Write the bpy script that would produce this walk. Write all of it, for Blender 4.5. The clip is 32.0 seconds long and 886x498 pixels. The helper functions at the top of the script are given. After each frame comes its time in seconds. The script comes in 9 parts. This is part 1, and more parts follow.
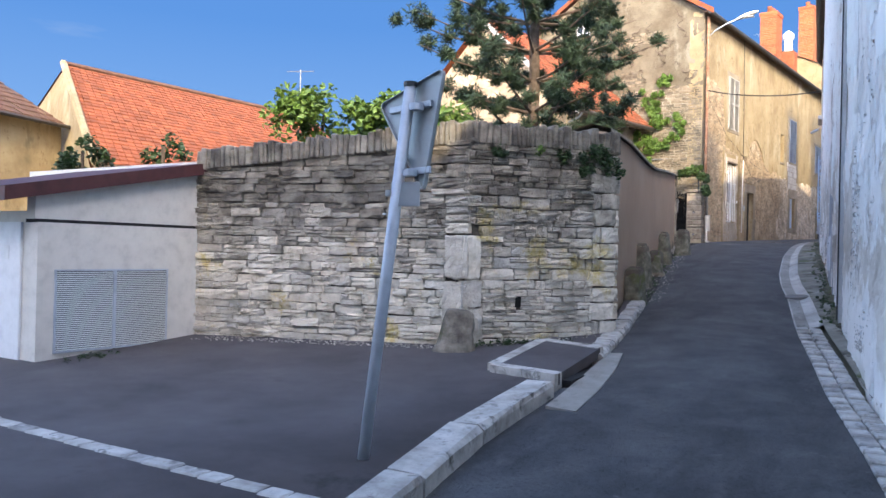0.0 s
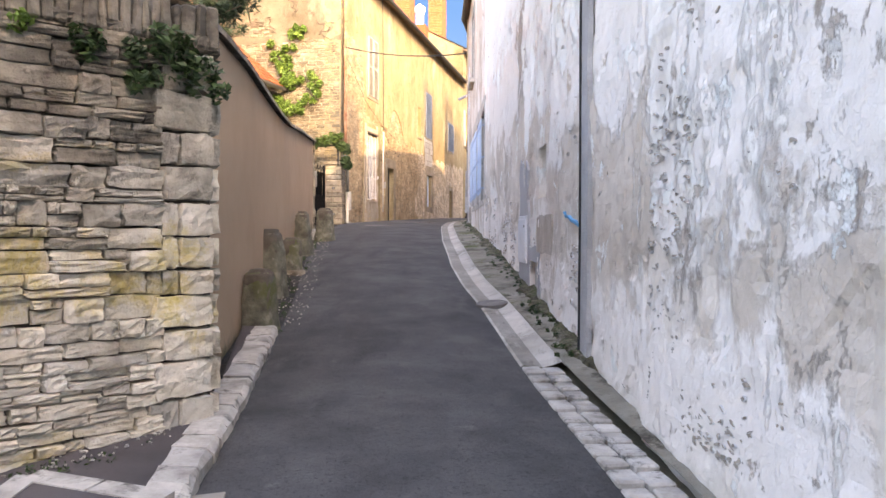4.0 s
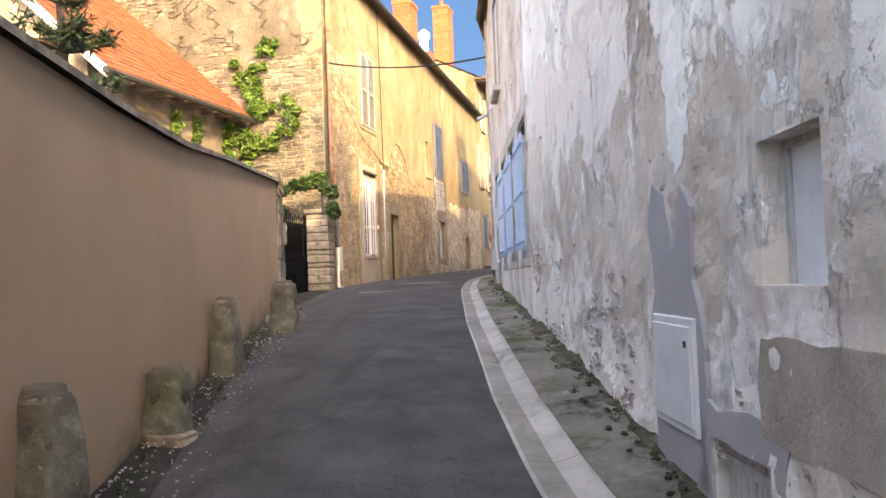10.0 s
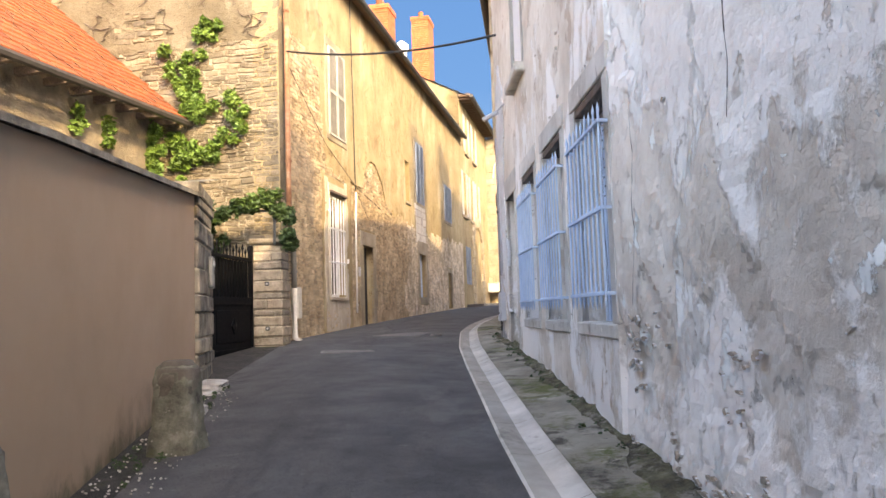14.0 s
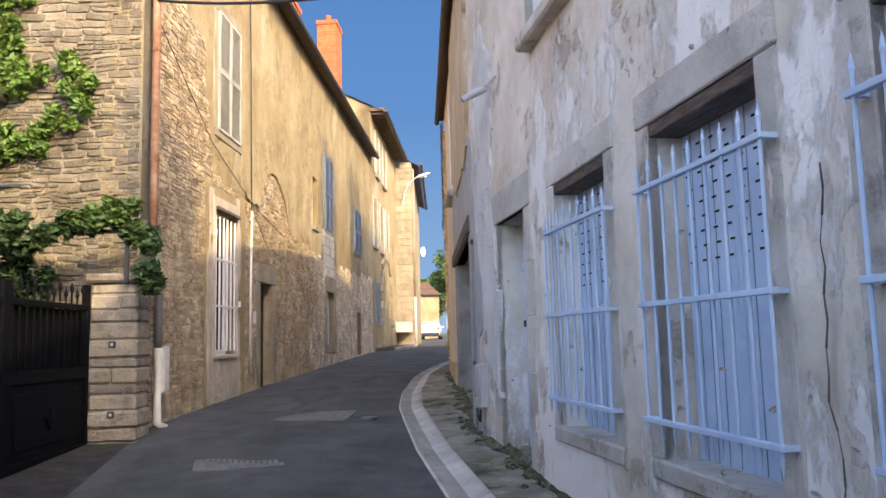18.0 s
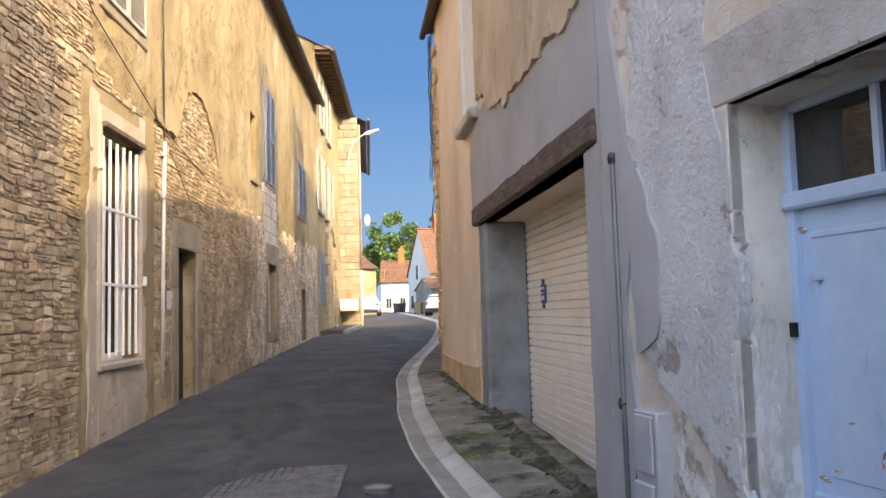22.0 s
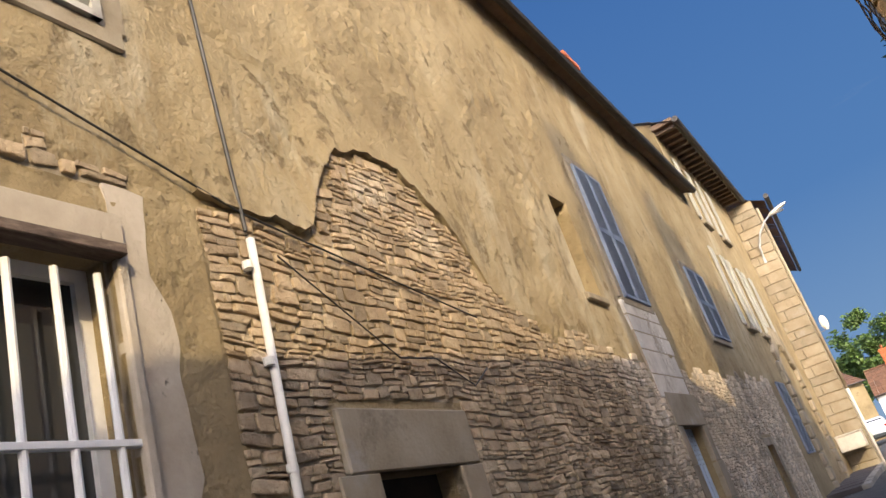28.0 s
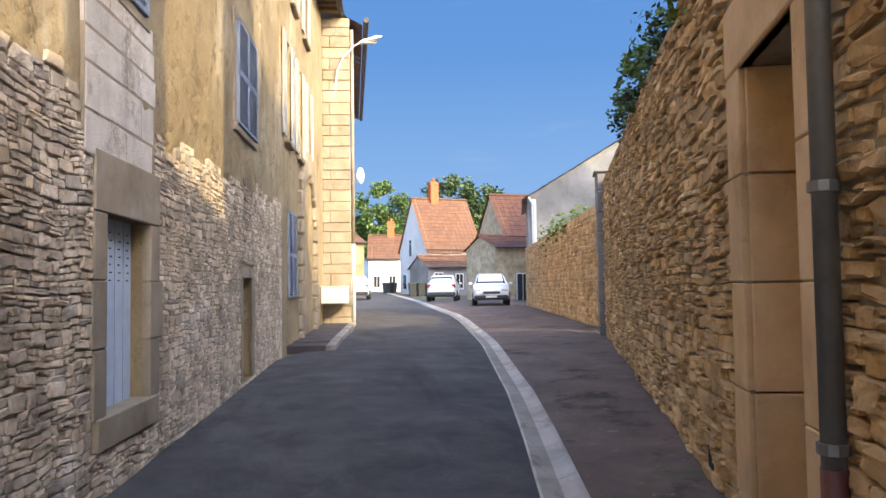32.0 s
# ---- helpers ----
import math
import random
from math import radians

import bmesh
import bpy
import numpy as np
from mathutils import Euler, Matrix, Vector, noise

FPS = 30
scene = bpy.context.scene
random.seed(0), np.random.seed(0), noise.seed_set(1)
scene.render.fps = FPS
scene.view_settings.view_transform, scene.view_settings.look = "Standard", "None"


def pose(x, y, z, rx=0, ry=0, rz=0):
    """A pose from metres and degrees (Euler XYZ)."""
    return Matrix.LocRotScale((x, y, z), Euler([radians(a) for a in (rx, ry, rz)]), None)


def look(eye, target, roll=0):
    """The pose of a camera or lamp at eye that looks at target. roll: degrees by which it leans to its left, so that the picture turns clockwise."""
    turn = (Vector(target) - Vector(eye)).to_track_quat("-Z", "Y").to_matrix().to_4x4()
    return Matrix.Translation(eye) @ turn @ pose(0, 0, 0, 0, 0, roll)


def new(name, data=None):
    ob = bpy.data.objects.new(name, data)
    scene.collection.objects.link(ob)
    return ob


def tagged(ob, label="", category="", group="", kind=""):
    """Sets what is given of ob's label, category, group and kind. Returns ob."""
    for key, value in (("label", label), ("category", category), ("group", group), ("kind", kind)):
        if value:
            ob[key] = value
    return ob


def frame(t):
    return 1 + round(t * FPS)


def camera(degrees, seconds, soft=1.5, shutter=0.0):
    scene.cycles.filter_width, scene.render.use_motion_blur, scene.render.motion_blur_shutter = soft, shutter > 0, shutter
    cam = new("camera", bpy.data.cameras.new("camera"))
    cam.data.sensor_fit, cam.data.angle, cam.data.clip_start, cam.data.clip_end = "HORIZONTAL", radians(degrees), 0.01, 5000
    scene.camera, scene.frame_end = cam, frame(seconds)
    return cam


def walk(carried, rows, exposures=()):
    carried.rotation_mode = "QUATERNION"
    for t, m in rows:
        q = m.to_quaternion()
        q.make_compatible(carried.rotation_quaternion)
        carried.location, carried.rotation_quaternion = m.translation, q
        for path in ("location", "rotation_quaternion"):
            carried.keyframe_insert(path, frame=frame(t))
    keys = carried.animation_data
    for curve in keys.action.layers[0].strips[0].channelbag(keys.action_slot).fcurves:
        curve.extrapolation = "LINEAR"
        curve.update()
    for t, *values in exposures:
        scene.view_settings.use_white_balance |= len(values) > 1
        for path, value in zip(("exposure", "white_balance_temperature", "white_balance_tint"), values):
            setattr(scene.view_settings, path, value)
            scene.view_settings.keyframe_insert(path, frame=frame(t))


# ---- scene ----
cam = camera(58.6, 32.0)

PATH = [
    (0, (2.46, -3.4, 0.43), (1.467, -1.664, 0.436), 1.3),
    (0.1, (2.394, -3.22, 0.429), (1.426, -1.471, 0.434), 1.3),
    (0.2, (2.328, -3.04, 0.428), (1.386, -1.277, 0.432), 1.3),
    (0.3, (2.262, -2.86, 0.426), (1.345, -1.084, 0.429), 1.3),
    (0.4, (2.196, -2.68, 0.425), (1.305, -0.89, 0.427), 1.3),
    (0.5, (2.13, -2.5, 0.424), (1.264, -0.697, 0.425), 1.3),
    (0.6, (2.04, -2.28, 0.429), (1.193, -0.468, 0.428), 1.2),
    (0.7, (1.95, -2.06, 0.433), (1.123, -0.24, 0.431), 1.1),
    (0.8, (1.86, -1.84, 0.438), (1.052, -0.011, 0.433), 1.0),
    (0.9, (1.77, -1.62, 0.442), (0.982, 0.217, 0.436), 0.9),
    (1, (1.68, -1.4, 0.447), (0.911, 0.446, 0.439), 0.8),
    (1.1, (1.627, -1.207, 0.452), (0.89, 0.651, 0.44), 0.74),
    (1.2, (1.577, -1.028, 0.456), (0.87, 0.841, 0.441), 0.68),
    (1.3, (1.531, -0.862, 0.46), (0.852, 1.018, 0.442), 0.62),
    (1.4, (1.489, -0.709, 0.464), (0.835, 1.18, 0.442), 0.56),
    (1.5, (1.45, -0.57, 0.467), (0.82, 1.328, 0.443), 0.5),
    (2, (1.35, 0.187, 0.513), (0.847, 2.122, 0.47), 0.6),
    (2.5, (1.273, 0.551, 0.529), (0.902, 2.515, 0.478), 0.7),
    (3, (1.182, 0.805, 0.569), (0.923, 2.788, 0.517), 0.8),
    (3.5, (1.18, 1.067, 0.556), (1.035, 3.062, 0.511), 0.9),
    (5.5, (1.227, 2.383, 0.714), (1.069, 4.377, 0.734), -1.4),
    (6, (1.195, 2.783, 0.716), (1.003, 4.774, 0.758), -1.1),
    (6.5, (1.114, 3.21, 0.763), (0.909, 5.198, 0.841), -0.7),
    (7, (1.102, 3.715, 0.794), (0.886, 5.701, 0.897), -0.9),
    (7.5, (1.009, 4.217, 0.805), (0.793, 6.201, 0.926), -1.3),
    (8, (0.904, 4.684, 0.859), (0.697, 6.669, 0.991), -1.6),
    (8.5, (0.876, 5.216, 0.937), (0.683, 7.203, 1.064), -2.1),
    (9, (0.806, 5.754, 0.964), (0.622, 7.742, 1.075), -2.2),
    (9.5, (0.775, 6.26, 0.986), (0.602, 8.25, 1.081), -2.2),
    (10, (0.72, 6.819, 1.04), (0.557, 8.811, 1.119), -2.1),
    (10.5, (0.601, 7.323, 1.106), (0.448, 9.316, 1.178), -1.9),
    (11, (0.544, 7.863, 1.14), (0.401, 9.856, 1.219), -1.9),
    (11.5, (0.438, 8.38, 1.16), (0.309, 10.373, 1.248), -1.9),
    (12, (0.333, 8.848, 1.241), (0.216, 10.842, 1.334), -2.0),
    (12.5, (0.295, 9.433, 1.302), (0.185, 11.427, 1.399), -2.2),
    (13, (0.202, 9.954, 1.329), (0.094, 11.949, 1.429), -2.1),
    (13.5, (0.132, 10.401, 1.349), (0.036, 12.395, 1.468), -2.1),
    (14, (0.072, 10.911, 1.398), (-0.015, 12.903, 1.555), -1.8),
    (14.5, (0.021, 11.397, 1.578), (-0.062, 13.384, 1.792), -1.6),
    (16.5, (-0.352, 13.432, 1.812), (-0.295, 15.41, 2.101), 0.3),
    (17, (-0.507, 14.003, 1.865), (-0.401, 15.982, 2.134), -0.0),
    (17.5, (-0.616, 14.561, 1.873), (-0.465, 16.54, 2.122), -0.7),
    (18, (-0.714, 15.13, 1.916), (-0.523, 17.108, 2.144), -1.4),
    (18.5, (-0.838, 15.678, 1.978), (-0.616, 17.655, 2.192), -1.7),
    (19, (-0.868, 16.257, 2.011), (-0.622, 18.231, 2.222), -1.8),
    (19.5, (-0.942, 16.822, 2.005), (-0.674, 18.793, 2.212), -1.6),
    (20, (-0.984, 17.362, 2.052), (-0.695, 19.331, 2.255), -1.5),
    (20.5, (-1.011, 17.944, 2.085), (-0.707, 19.912, 2.275), -1.3),
    (21, (-1.13, 18.515, 2.123), (-0.807, 20.481, 2.295), -1.3),
    (21.5, (-1.18, 19.076, 2.129), (-0.836, 21.04, 2.293), -1.4),
    (22, (-1.266, 19.611, 2.166), (-0.894, 21.57, 2.324), -1.6),
    (22.5, (-1.357, 20.162, 2.24), (-0.954, 22.115, 2.395), -1.6),
    (23, (-1.382, 20.706, 2.265), (-0.956, 22.653, 2.424), -1.7),
    (23.5, (-1.462, 21.227, 2.272), (-1.029, 23.172, 2.433), -1.8),
    (24, (-1.5, 21.732, 2.325), (-1.086, 23.683, 2.474), -1.8),
    (24.5, (-1.46, 22.313, 2.359), (-1.107, 24.277, 2.502), -2.5),
    (25, (-1.456, 22.879, 2.382), (-1.21, 24.859, 2.512), -3.7),
    (25.5, (-1.396, 23.391, 2.399), (-1.368, 25.385, 2.555), -5.6),
    (26, (-1.327, 23.938, 2.467), (-1.556, 25.909, 2.715), -7.1),
    (26.5, (-1.168, 24.401, 2.57), (-1.612, 26.312, 2.96), -8.1),
    (28.5, (-0.744, 26.669, 2.475), (-1.275, 28.44, 3.237), -19.8),
    (29, (-0.622, 27.092, 2.479), (-1.121, 28.906, 3.157), -19.3),
    (29.5, (-0.479, 27.55, 2.546), (-0.916, 29.422, 3.099), -15.0),
    (30, (-0.496, 28.056, 2.572), (-0.792, 29.985, 3.009), -9.8),
    (30.5, (-0.54, 28.59, 2.647), (-0.639, 30.559, 2.983), -5.3),
    (31, (-0.564, 29.195, 2.701), (-0.453, 31.177, 2.946), -2.5),
    (31.5, (-0.63, 29.794, 2.726), (-0.343, 31.766, 2.894), -1.1),
    (32, (-0.642, 30.317, 2.708), (-0.228, 32.272, 2.805), -0.8),
]
walk(cam, [(t, look(eye, target, roll)) for t, eye, target, roll in PATH],
     exposures=[(0, 2.75, 6050, 13), (1, 2.8, 7250, 16), (2, 3.1, 7850, 19), (6, 3.48, 8350, 19), (8, 3.38, 8350, 17), (9, 3.2, 8350, 16), (12, 3.2, 8200, 16), (14, 3.1, 7750, 13), (17, 2.58, 6600, 11), (19, 2.65, 7150, 14), (23, 2.8, 7250, 11), (26, 2.55, 6650, 12), (29, 2.05, 6550, 12), (30, 2.1, 6000, 7), (31, 2.5, 5900, 5), (32, 2.8, 6600, 12)])

# ---------------------------------------------------------------- light
SUN_EL, SUN_AZ = radians(28), radians(58)   # height, and turn from +x towards -y
world = bpy.data.worlds.new("sky")
scene.world = world
world.use_nodes = True
wn = world.node_tree.nodes
sky = wn.new("ShaderNodeTexSky")
sky.sky_type = "NISHITA"
sky.sun_disc = False
sky.sun_elevation, sky.sun_rotation = SUN_EL, radians(90) + SUN_AZ
sky.air_density, sky.dust_density, sky.ozone_density = 0.8, 2.2, 0.7
wn["Background"].inputs["Strength"].default_value = 0.15
world.node_tree.links.new(sky.outputs[0], wn["Background"].inputs["Color"])
sun = new("sun", bpy.data.lights.new("sun", "SUN"))
sun.data.energy, sun.data.angle, sun.data.color = 0.87, radians(0.6), (1.0, 0.79, 0.44)
sun.matrix_world = look((60 * math.cos(SUN_AZ), -60 * math.sin(SUN_AZ), 60 * math.tan(SUN_EL)), (0, 0, 0))


# ---------------------------------------------------------------- materials
def ramp_node(nt, fac, stops):
    r = nt.nodes.new("ShaderNodeValToRGB")
    while len(r.color_ramp.elements) < len(stops):
        r.color_ramp.elements.new(0.5)
    for e, (p, c) in zip(r.color_ramp.elements, stops):
        e.position, e.color = p, (*c, 1)
    nt.links.new(fac, r.inputs[0])
    return r.outputs[0]


def noise_node(nt, pos, scale, detail=6, rough=0.6, stretch=None, distort=0.0):
    if stretch:
        mp = nt.nodes.new("ShaderNodeMapping")
        mp.inputs["Scale"].default_value = stretch
        nt.links.new(pos, mp.inputs[0])
        pos = mp.outputs[0]
    n = nt.nodes.new("ShaderNodeTexNoise")
    n.inputs["Scale"].default_value, n.inputs["Detail"].default_value = scale, detail
    n.inputs["Roughness"].default_value, n.inputs["Distortion"].default_value = rough, distort
    nt.links.new(pos, n.inputs["Vector"])
    return n.outputs["Fac"]


def mix_node(nt, fac, a, b, mode="MIX"):
    m = nt.nodes.new("ShaderNodeMix")
    m.data_type, m.blend_type = "RGBA", mode
    for sock, v in ((m.inputs[0], fac), (m.inputs[6], a), (m.inputs[7], b)):
        if isinstance(v, (int, float)):
            sock.default_value = v
        elif isinstance(v, tuple):
            sock.default_value = (*v, 1)
        else:
            nt.links.new(v, sock)
    return m.outputs[2]


def step_node(nt, v, lo, hi):
    m = nt.nodes.new("ShaderNodeMapRange")
    m.inputs["From Min"].default_value, m.inputs["From Max"].default_value = lo, hi
    nt.links.new(v, m.inputs[0])
    return m.outputs[0]


def material(name, stops, scale=3.0, rough=0.85, bump=0.3, bscale=40.0, metal=0.0, stains=(), vary=0.0, islands=False,
             local=False, bdist=0.01, stretch=None, detail=6, coats=()):
    """Colours by noise, then coats (colour, height over the lane, spread, scale, sharpness, lift), then stains (colour, scale, low, high, stretch), then a fine relief. vary: how far each piece differs."""
    m = bpy.data.materials.new(name)
    m.use_nodes = True
    nt = m.node_tree
    b = nt.nodes["Principled BSDF"]
    if local:
        pos = nt.nodes.new("ShaderNodeTexCoord").outputs["Object"]
    else:
        pos = nt.nodes.new("ShaderNodeNewGeometry").outputs["Position"]
    col = ramp_node(nt, noise_node(nt, pos, scale, detail, 0.65, stretch), stops)
    height = None
    for c, z0, spread, sc, sharp, lift in coats:
        sep_ = nt.nodes.new("ShaderNodeSeparateXYZ")
        nt.links.new(pos, sep_.inputs[0])
        tilt = nt.nodes.new("ShaderNodeMath")
        tilt.operation, tilt.inputs[1].default_value = "MULTIPLY_ADD", -0.1
        nt.links.new(sep_.outputs["Y"], tilt.inputs[0])
        nt.links.new(sep_.outputs["Z"], tilt.inputs[2])
        up = nt.nodes.new("ShaderNodeMath")
        up.operation, up.inputs[1].default_value = "MULTIPLY_ADD", 1 / spread
        nt.links.new(tilt.outputs[0], up.inputs[0])
        nt.links.new(noise_node(nt, pos, sc, 10, 0.66, (1, 1, 0.8), 0.15), up.inputs[2])
        lo = 0.5 + (z0 - 1.1) / spread
        mask = step_node(nt, up.outputs[0], lo, lo + sharp)
        col = mix_node(nt, mask, col, c)
        ma = nt.nodes.new("ShaderNodeMath")
        ma.operation, ma.inputs[1].default_value = "MULTIPLY_ADD", lift
        nt.links.new(mask, ma.inputs[0])
        if height is not None:
            nt.links.new(height, ma.inputs[2])
        else:
            ma.inputs[2].default_value = 0.0
        height = ma.outputs[0]
    for c, sc, lo, hi, st, *lift in stains:
        mask = step_node(nt, noise_node(nt, pos, sc, 11 if lift else 7, 0.74 if lift else 0.7, st, 0.1 if lift else 0.3), lo, hi)
        col = mix_node(nt, mask, col, c)
        if lift:
            ma = nt.nodes.new("ShaderNodeMath")
            ma.operation, ma.inputs[1].default_value = "MULTIPLY_ADD", lift[0]
            nt.links.new(mask, ma.inputs[0])
            if height is not None:
                nt.links.new(height, ma.inputs[2])
            else:
                ma.inputs[2].default_value = 0.0
            height = ma.outputs[0]
    if vary:
        rnd = nt.nodes.new("ShaderNodeNewGeometry").outputs["Random Per Island"] if islands else nt.nodes.new("ShaderNodeObjectInfo").outputs["Random"]
        val = ramp_node(nt, rnd, ((0, (1 - vary,) * 3), (0.5, (1, 0.98, 0.94)), (1, (1 + vary * 0.6, 1 + vary * 0.5, 1 + vary * 0.35))))
        col = mix_node(nt, 1.0, col, val, "MULTIPLY")
    nt.links.new(col, b.inputs["Base Color"])
    rr = nt.nodes.new("ShaderNodeMapRange")
    rr.inputs["To Min"].default_value, rr.inputs["To Max"].default_value = max(rough - 0.12, 0.02), min(rough + 0.1, 1)
    nt.links.new(noise_node(nt, pos, scale * 3, 3), rr.inputs[0])
    nt.links.new(rr.outputs[0], b.inputs["Roughness"])
    b.inputs["Metallic"].default_value = metal
    if bump:
        bp = nt.nodes.new("ShaderNodeBump")
        bp.inputs["Strength"].default_value, bp.inputs["Distance"].default_value = bump, bdist
        nt.links.new(noise_node(nt, pos, bscale, 8, 0.65), bp.inputs["Height"])
        nt.links.new(bp.outputs[0], b.inputs["Normal"])
        if height is not None:
            b2 = nt.nodes.new("ShaderNodeBump")
            b2.inputs["Strength"].default_value, b2.inputs["Distance"].default_value = 0.9, 0.012
            nt.links.new(height, b2.inputs["Height"])
            nt.links.new(bp.outputs[0], b2.inputs["Normal"])
            nt.links.new(b2.outputs[0], b.inputs["Normal"])
    return m


def plain(name, c, rough=0.5, metal=0.0, dirt=0.25, bump=0.08, bscale=60.0, vary=0.0):
    d = tuple(v * (1 - dirt) for v in c)
    l = tuple(min(v * (1 + dirt * 0.5), 1) for v in c)
    return material(name, ((0.3, d), (0.5, c), (0.7, l)), 6, rough, bump, bscale, metal, local=False, bdist=0.003, vary=vary)


ASPHALT = material("asphalt", ((0.36, (0.0386, 0.0377, 0.0386)), (0.46, (0.0552, 0.0543, 0.0552)), (0.56, (0.0736, 0.0718, 0.0718)), (0.66, (0.0966, 0.0938, 0.0929))), 1.4, 0.86, 0.6, 130, bdist=0.01, detail=14,
                   stains=(((0.0331, 0.0322, 0.0331), 0.7, 0.54, 0.66, (1.5, 0.3, 1)), ((0.092, 0.0892, 0.0874), 1.1, 0.57, 0.68, (1.2, 0.5, 1)), ((0.115, 0.11, 0.107), 5, 0.62, 0.7, None), ((0.138, 0.134, 0.131), 90, 0.57, 0.66, None, 0.3), ((0.0184, 0.0175, 0.0175), 48, 0.56, 0.64, None, -0.4)))
PAVING = material("pavement_asphalt", ((0.25, (0.0425, 0.0365, 0.0365)), (0.5, (0.0723, 0.062, 0.062)), (0.75, (0.102, 0.0884, 0.0875))), 1.1, 0.92, 0.6, 150, bdist=0.006,
                  stains=(((0.0255, 0.0229, 0.0229), 1.2, 0.6, 0.75, None), ((0.136, 0.128, 0.119), 120, 0.6, 0.78, None)))
MOSSY = material("mossy_pavement", ((0.3, (0.141, 0.129, 0.102)), (0.45, (0.225, 0.207, 0.165)), (0.6, (0.3, 0.277, 0.224)), (0.72, (0.375, 0.349, 0.287))), 2.0, 0.95, 0.9, 45, bdist=0.03, detail=12,
                 stains=(((0.0938, 0.103, 0.0251), 0.9, 0.52, 0.6, None, 0.4), ((0.0563, 0.0464, 0.0314), 2.2, 0.53, 0.62, None, -0.4), ((0.432, 0.402, 0.33), 4, 0.61, 0.68, None), ((0.0281, 0.024, 0.0158), 10, 0.64, 0.69, None, -0.6)))
LAYBY = material("worn_brown_asphalt", ((0.25, (0.0957, 0.0725, 0.0614)), (0.5, (0.16, 0.12, 0.101)), (0.75, (0.239, 0.183, 0.152))), 1.1, 0.92, 0.8, 90, bdist=0.02, detail=10,
                 stains=(((0.0479, 0.0362, 0.0293), 1.3, 0.55, 0.66, None), ((0.319, 0.254, 0.213), 9, 0.6, 0.68, None), ((0.112, 0.109, 0.04), 0.7, 0.6, 0.7, None), ((0.447, 0.377, 0.32), 40, 0.66, 0.7, None)))
GUTTER = material("gutter_concrete", ((0.32, (0.185, 0.171, 0.151)), (0.45, (0.247, 0.231, 0.205)), (0.58, (0.309, 0.291, 0.262)), (0.7, (0.371, 0.351, 0.319))), 1.6, 0.85, 0.5, 70, vary=0.08, detail=11,
                  stains=(((0.105, 0.096, 0.0826), 2.0, 0.57, 0.7, (1.5, 0.5, 1)), ((0.0742, 0.075, 0.0342), 1.2, 0.63, 0.72, None), ((0.408, 0.387, 0.353), 1.3, 0.6, 0.7, (2, 0.4, 1))))
LIPCEM = material("worn_pale_gutter_edge", ((0.32, (0.306, 0.285, 0.257)), (0.45, (0.408, 0.385, 0.349)), (0.58, (0.51, 0.485, 0.446)), (0.7, (0.612, 0.585, 0.543))), 1.6, 0.85, 0.5, 70, vary=0.08, detail=11,
                  stains=(((0.173, 0.16, 0.141), 2.0, 0.57, 0.7, (1.5, 0.5, 1)), ((0.122, 0.125, 0.0582), 1.2, 0.63, 0.72, None), ((0.673, 0.645, 0.601), 1.3, 0.6, 0.7, (2, 0.4, 1))))
KERB = material("kerb_stone", ((0.3, (0.22, 0.2, 0.18)), (0.5, (0.4, 0.38, 0.35)), (0.7, (0.56, 0.54, 0.5))), 4, 0.9, 0.7, 30, vary=0.15,
                stains=(((0.09, 0.085, 0.075), 6, 0.55, 0.68, None), ((0.62, 0.6, 0.57), 3, 0.62, 0.75, None)))
MOSSDIRT = material("moss_and_leaf_litter", ((0.34, (0.03, 0.026, 0.016)), (0.46, (0.075, 0.066, 0.036)), (0.56, (0.12, 0.112, 0.06)), (0.68, (0.22, 0.2, 0.14))), 7, 0.96, 1.0, 60, bdist=0.03, detail=12,
                    stains=(((0.085, 0.095, 0.035), 1.4, 0.55, 0.62, None, 0.4), ((0.26, 0.235, 0.19), 3.0, 0.54, 0.62, None, 0.3), ((0.02, 0.016, 0.01), 16, 0.58, 0.64, None, -0.5), ((0.34, 0.31, 0.25), 22, 0.64, 0.68, None, 0.4)))
VERGE = material("dark_chippings", ((0.34, (0.012, 0.011, 0.01)), (0.46, (0.022, 0.02, 0.018)), (0.58, (0.04, 0.036, 0.032)), (0.7, (0.07, 0.064, 0.055))), 3.5, 0.93, 1.0, 45, bdist=0.03, detail=12,
                 stains=(((0.04, 0.05, 0.014), 1.3, 0.58, 0.66, None, 0.4), ((0.3, 0.28, 0.25), 30, 0.63, 0.67, None, 0.6)))
EARTH = material("ground", ((0.3, (0.07, 0.07, 0.045)), (0.5, (0.11, 0.1, 0.065)), (0.7, (0.15, 0.13, 0.09))), 0.4, 0.95, 0.6, 12, bdist=0.05)
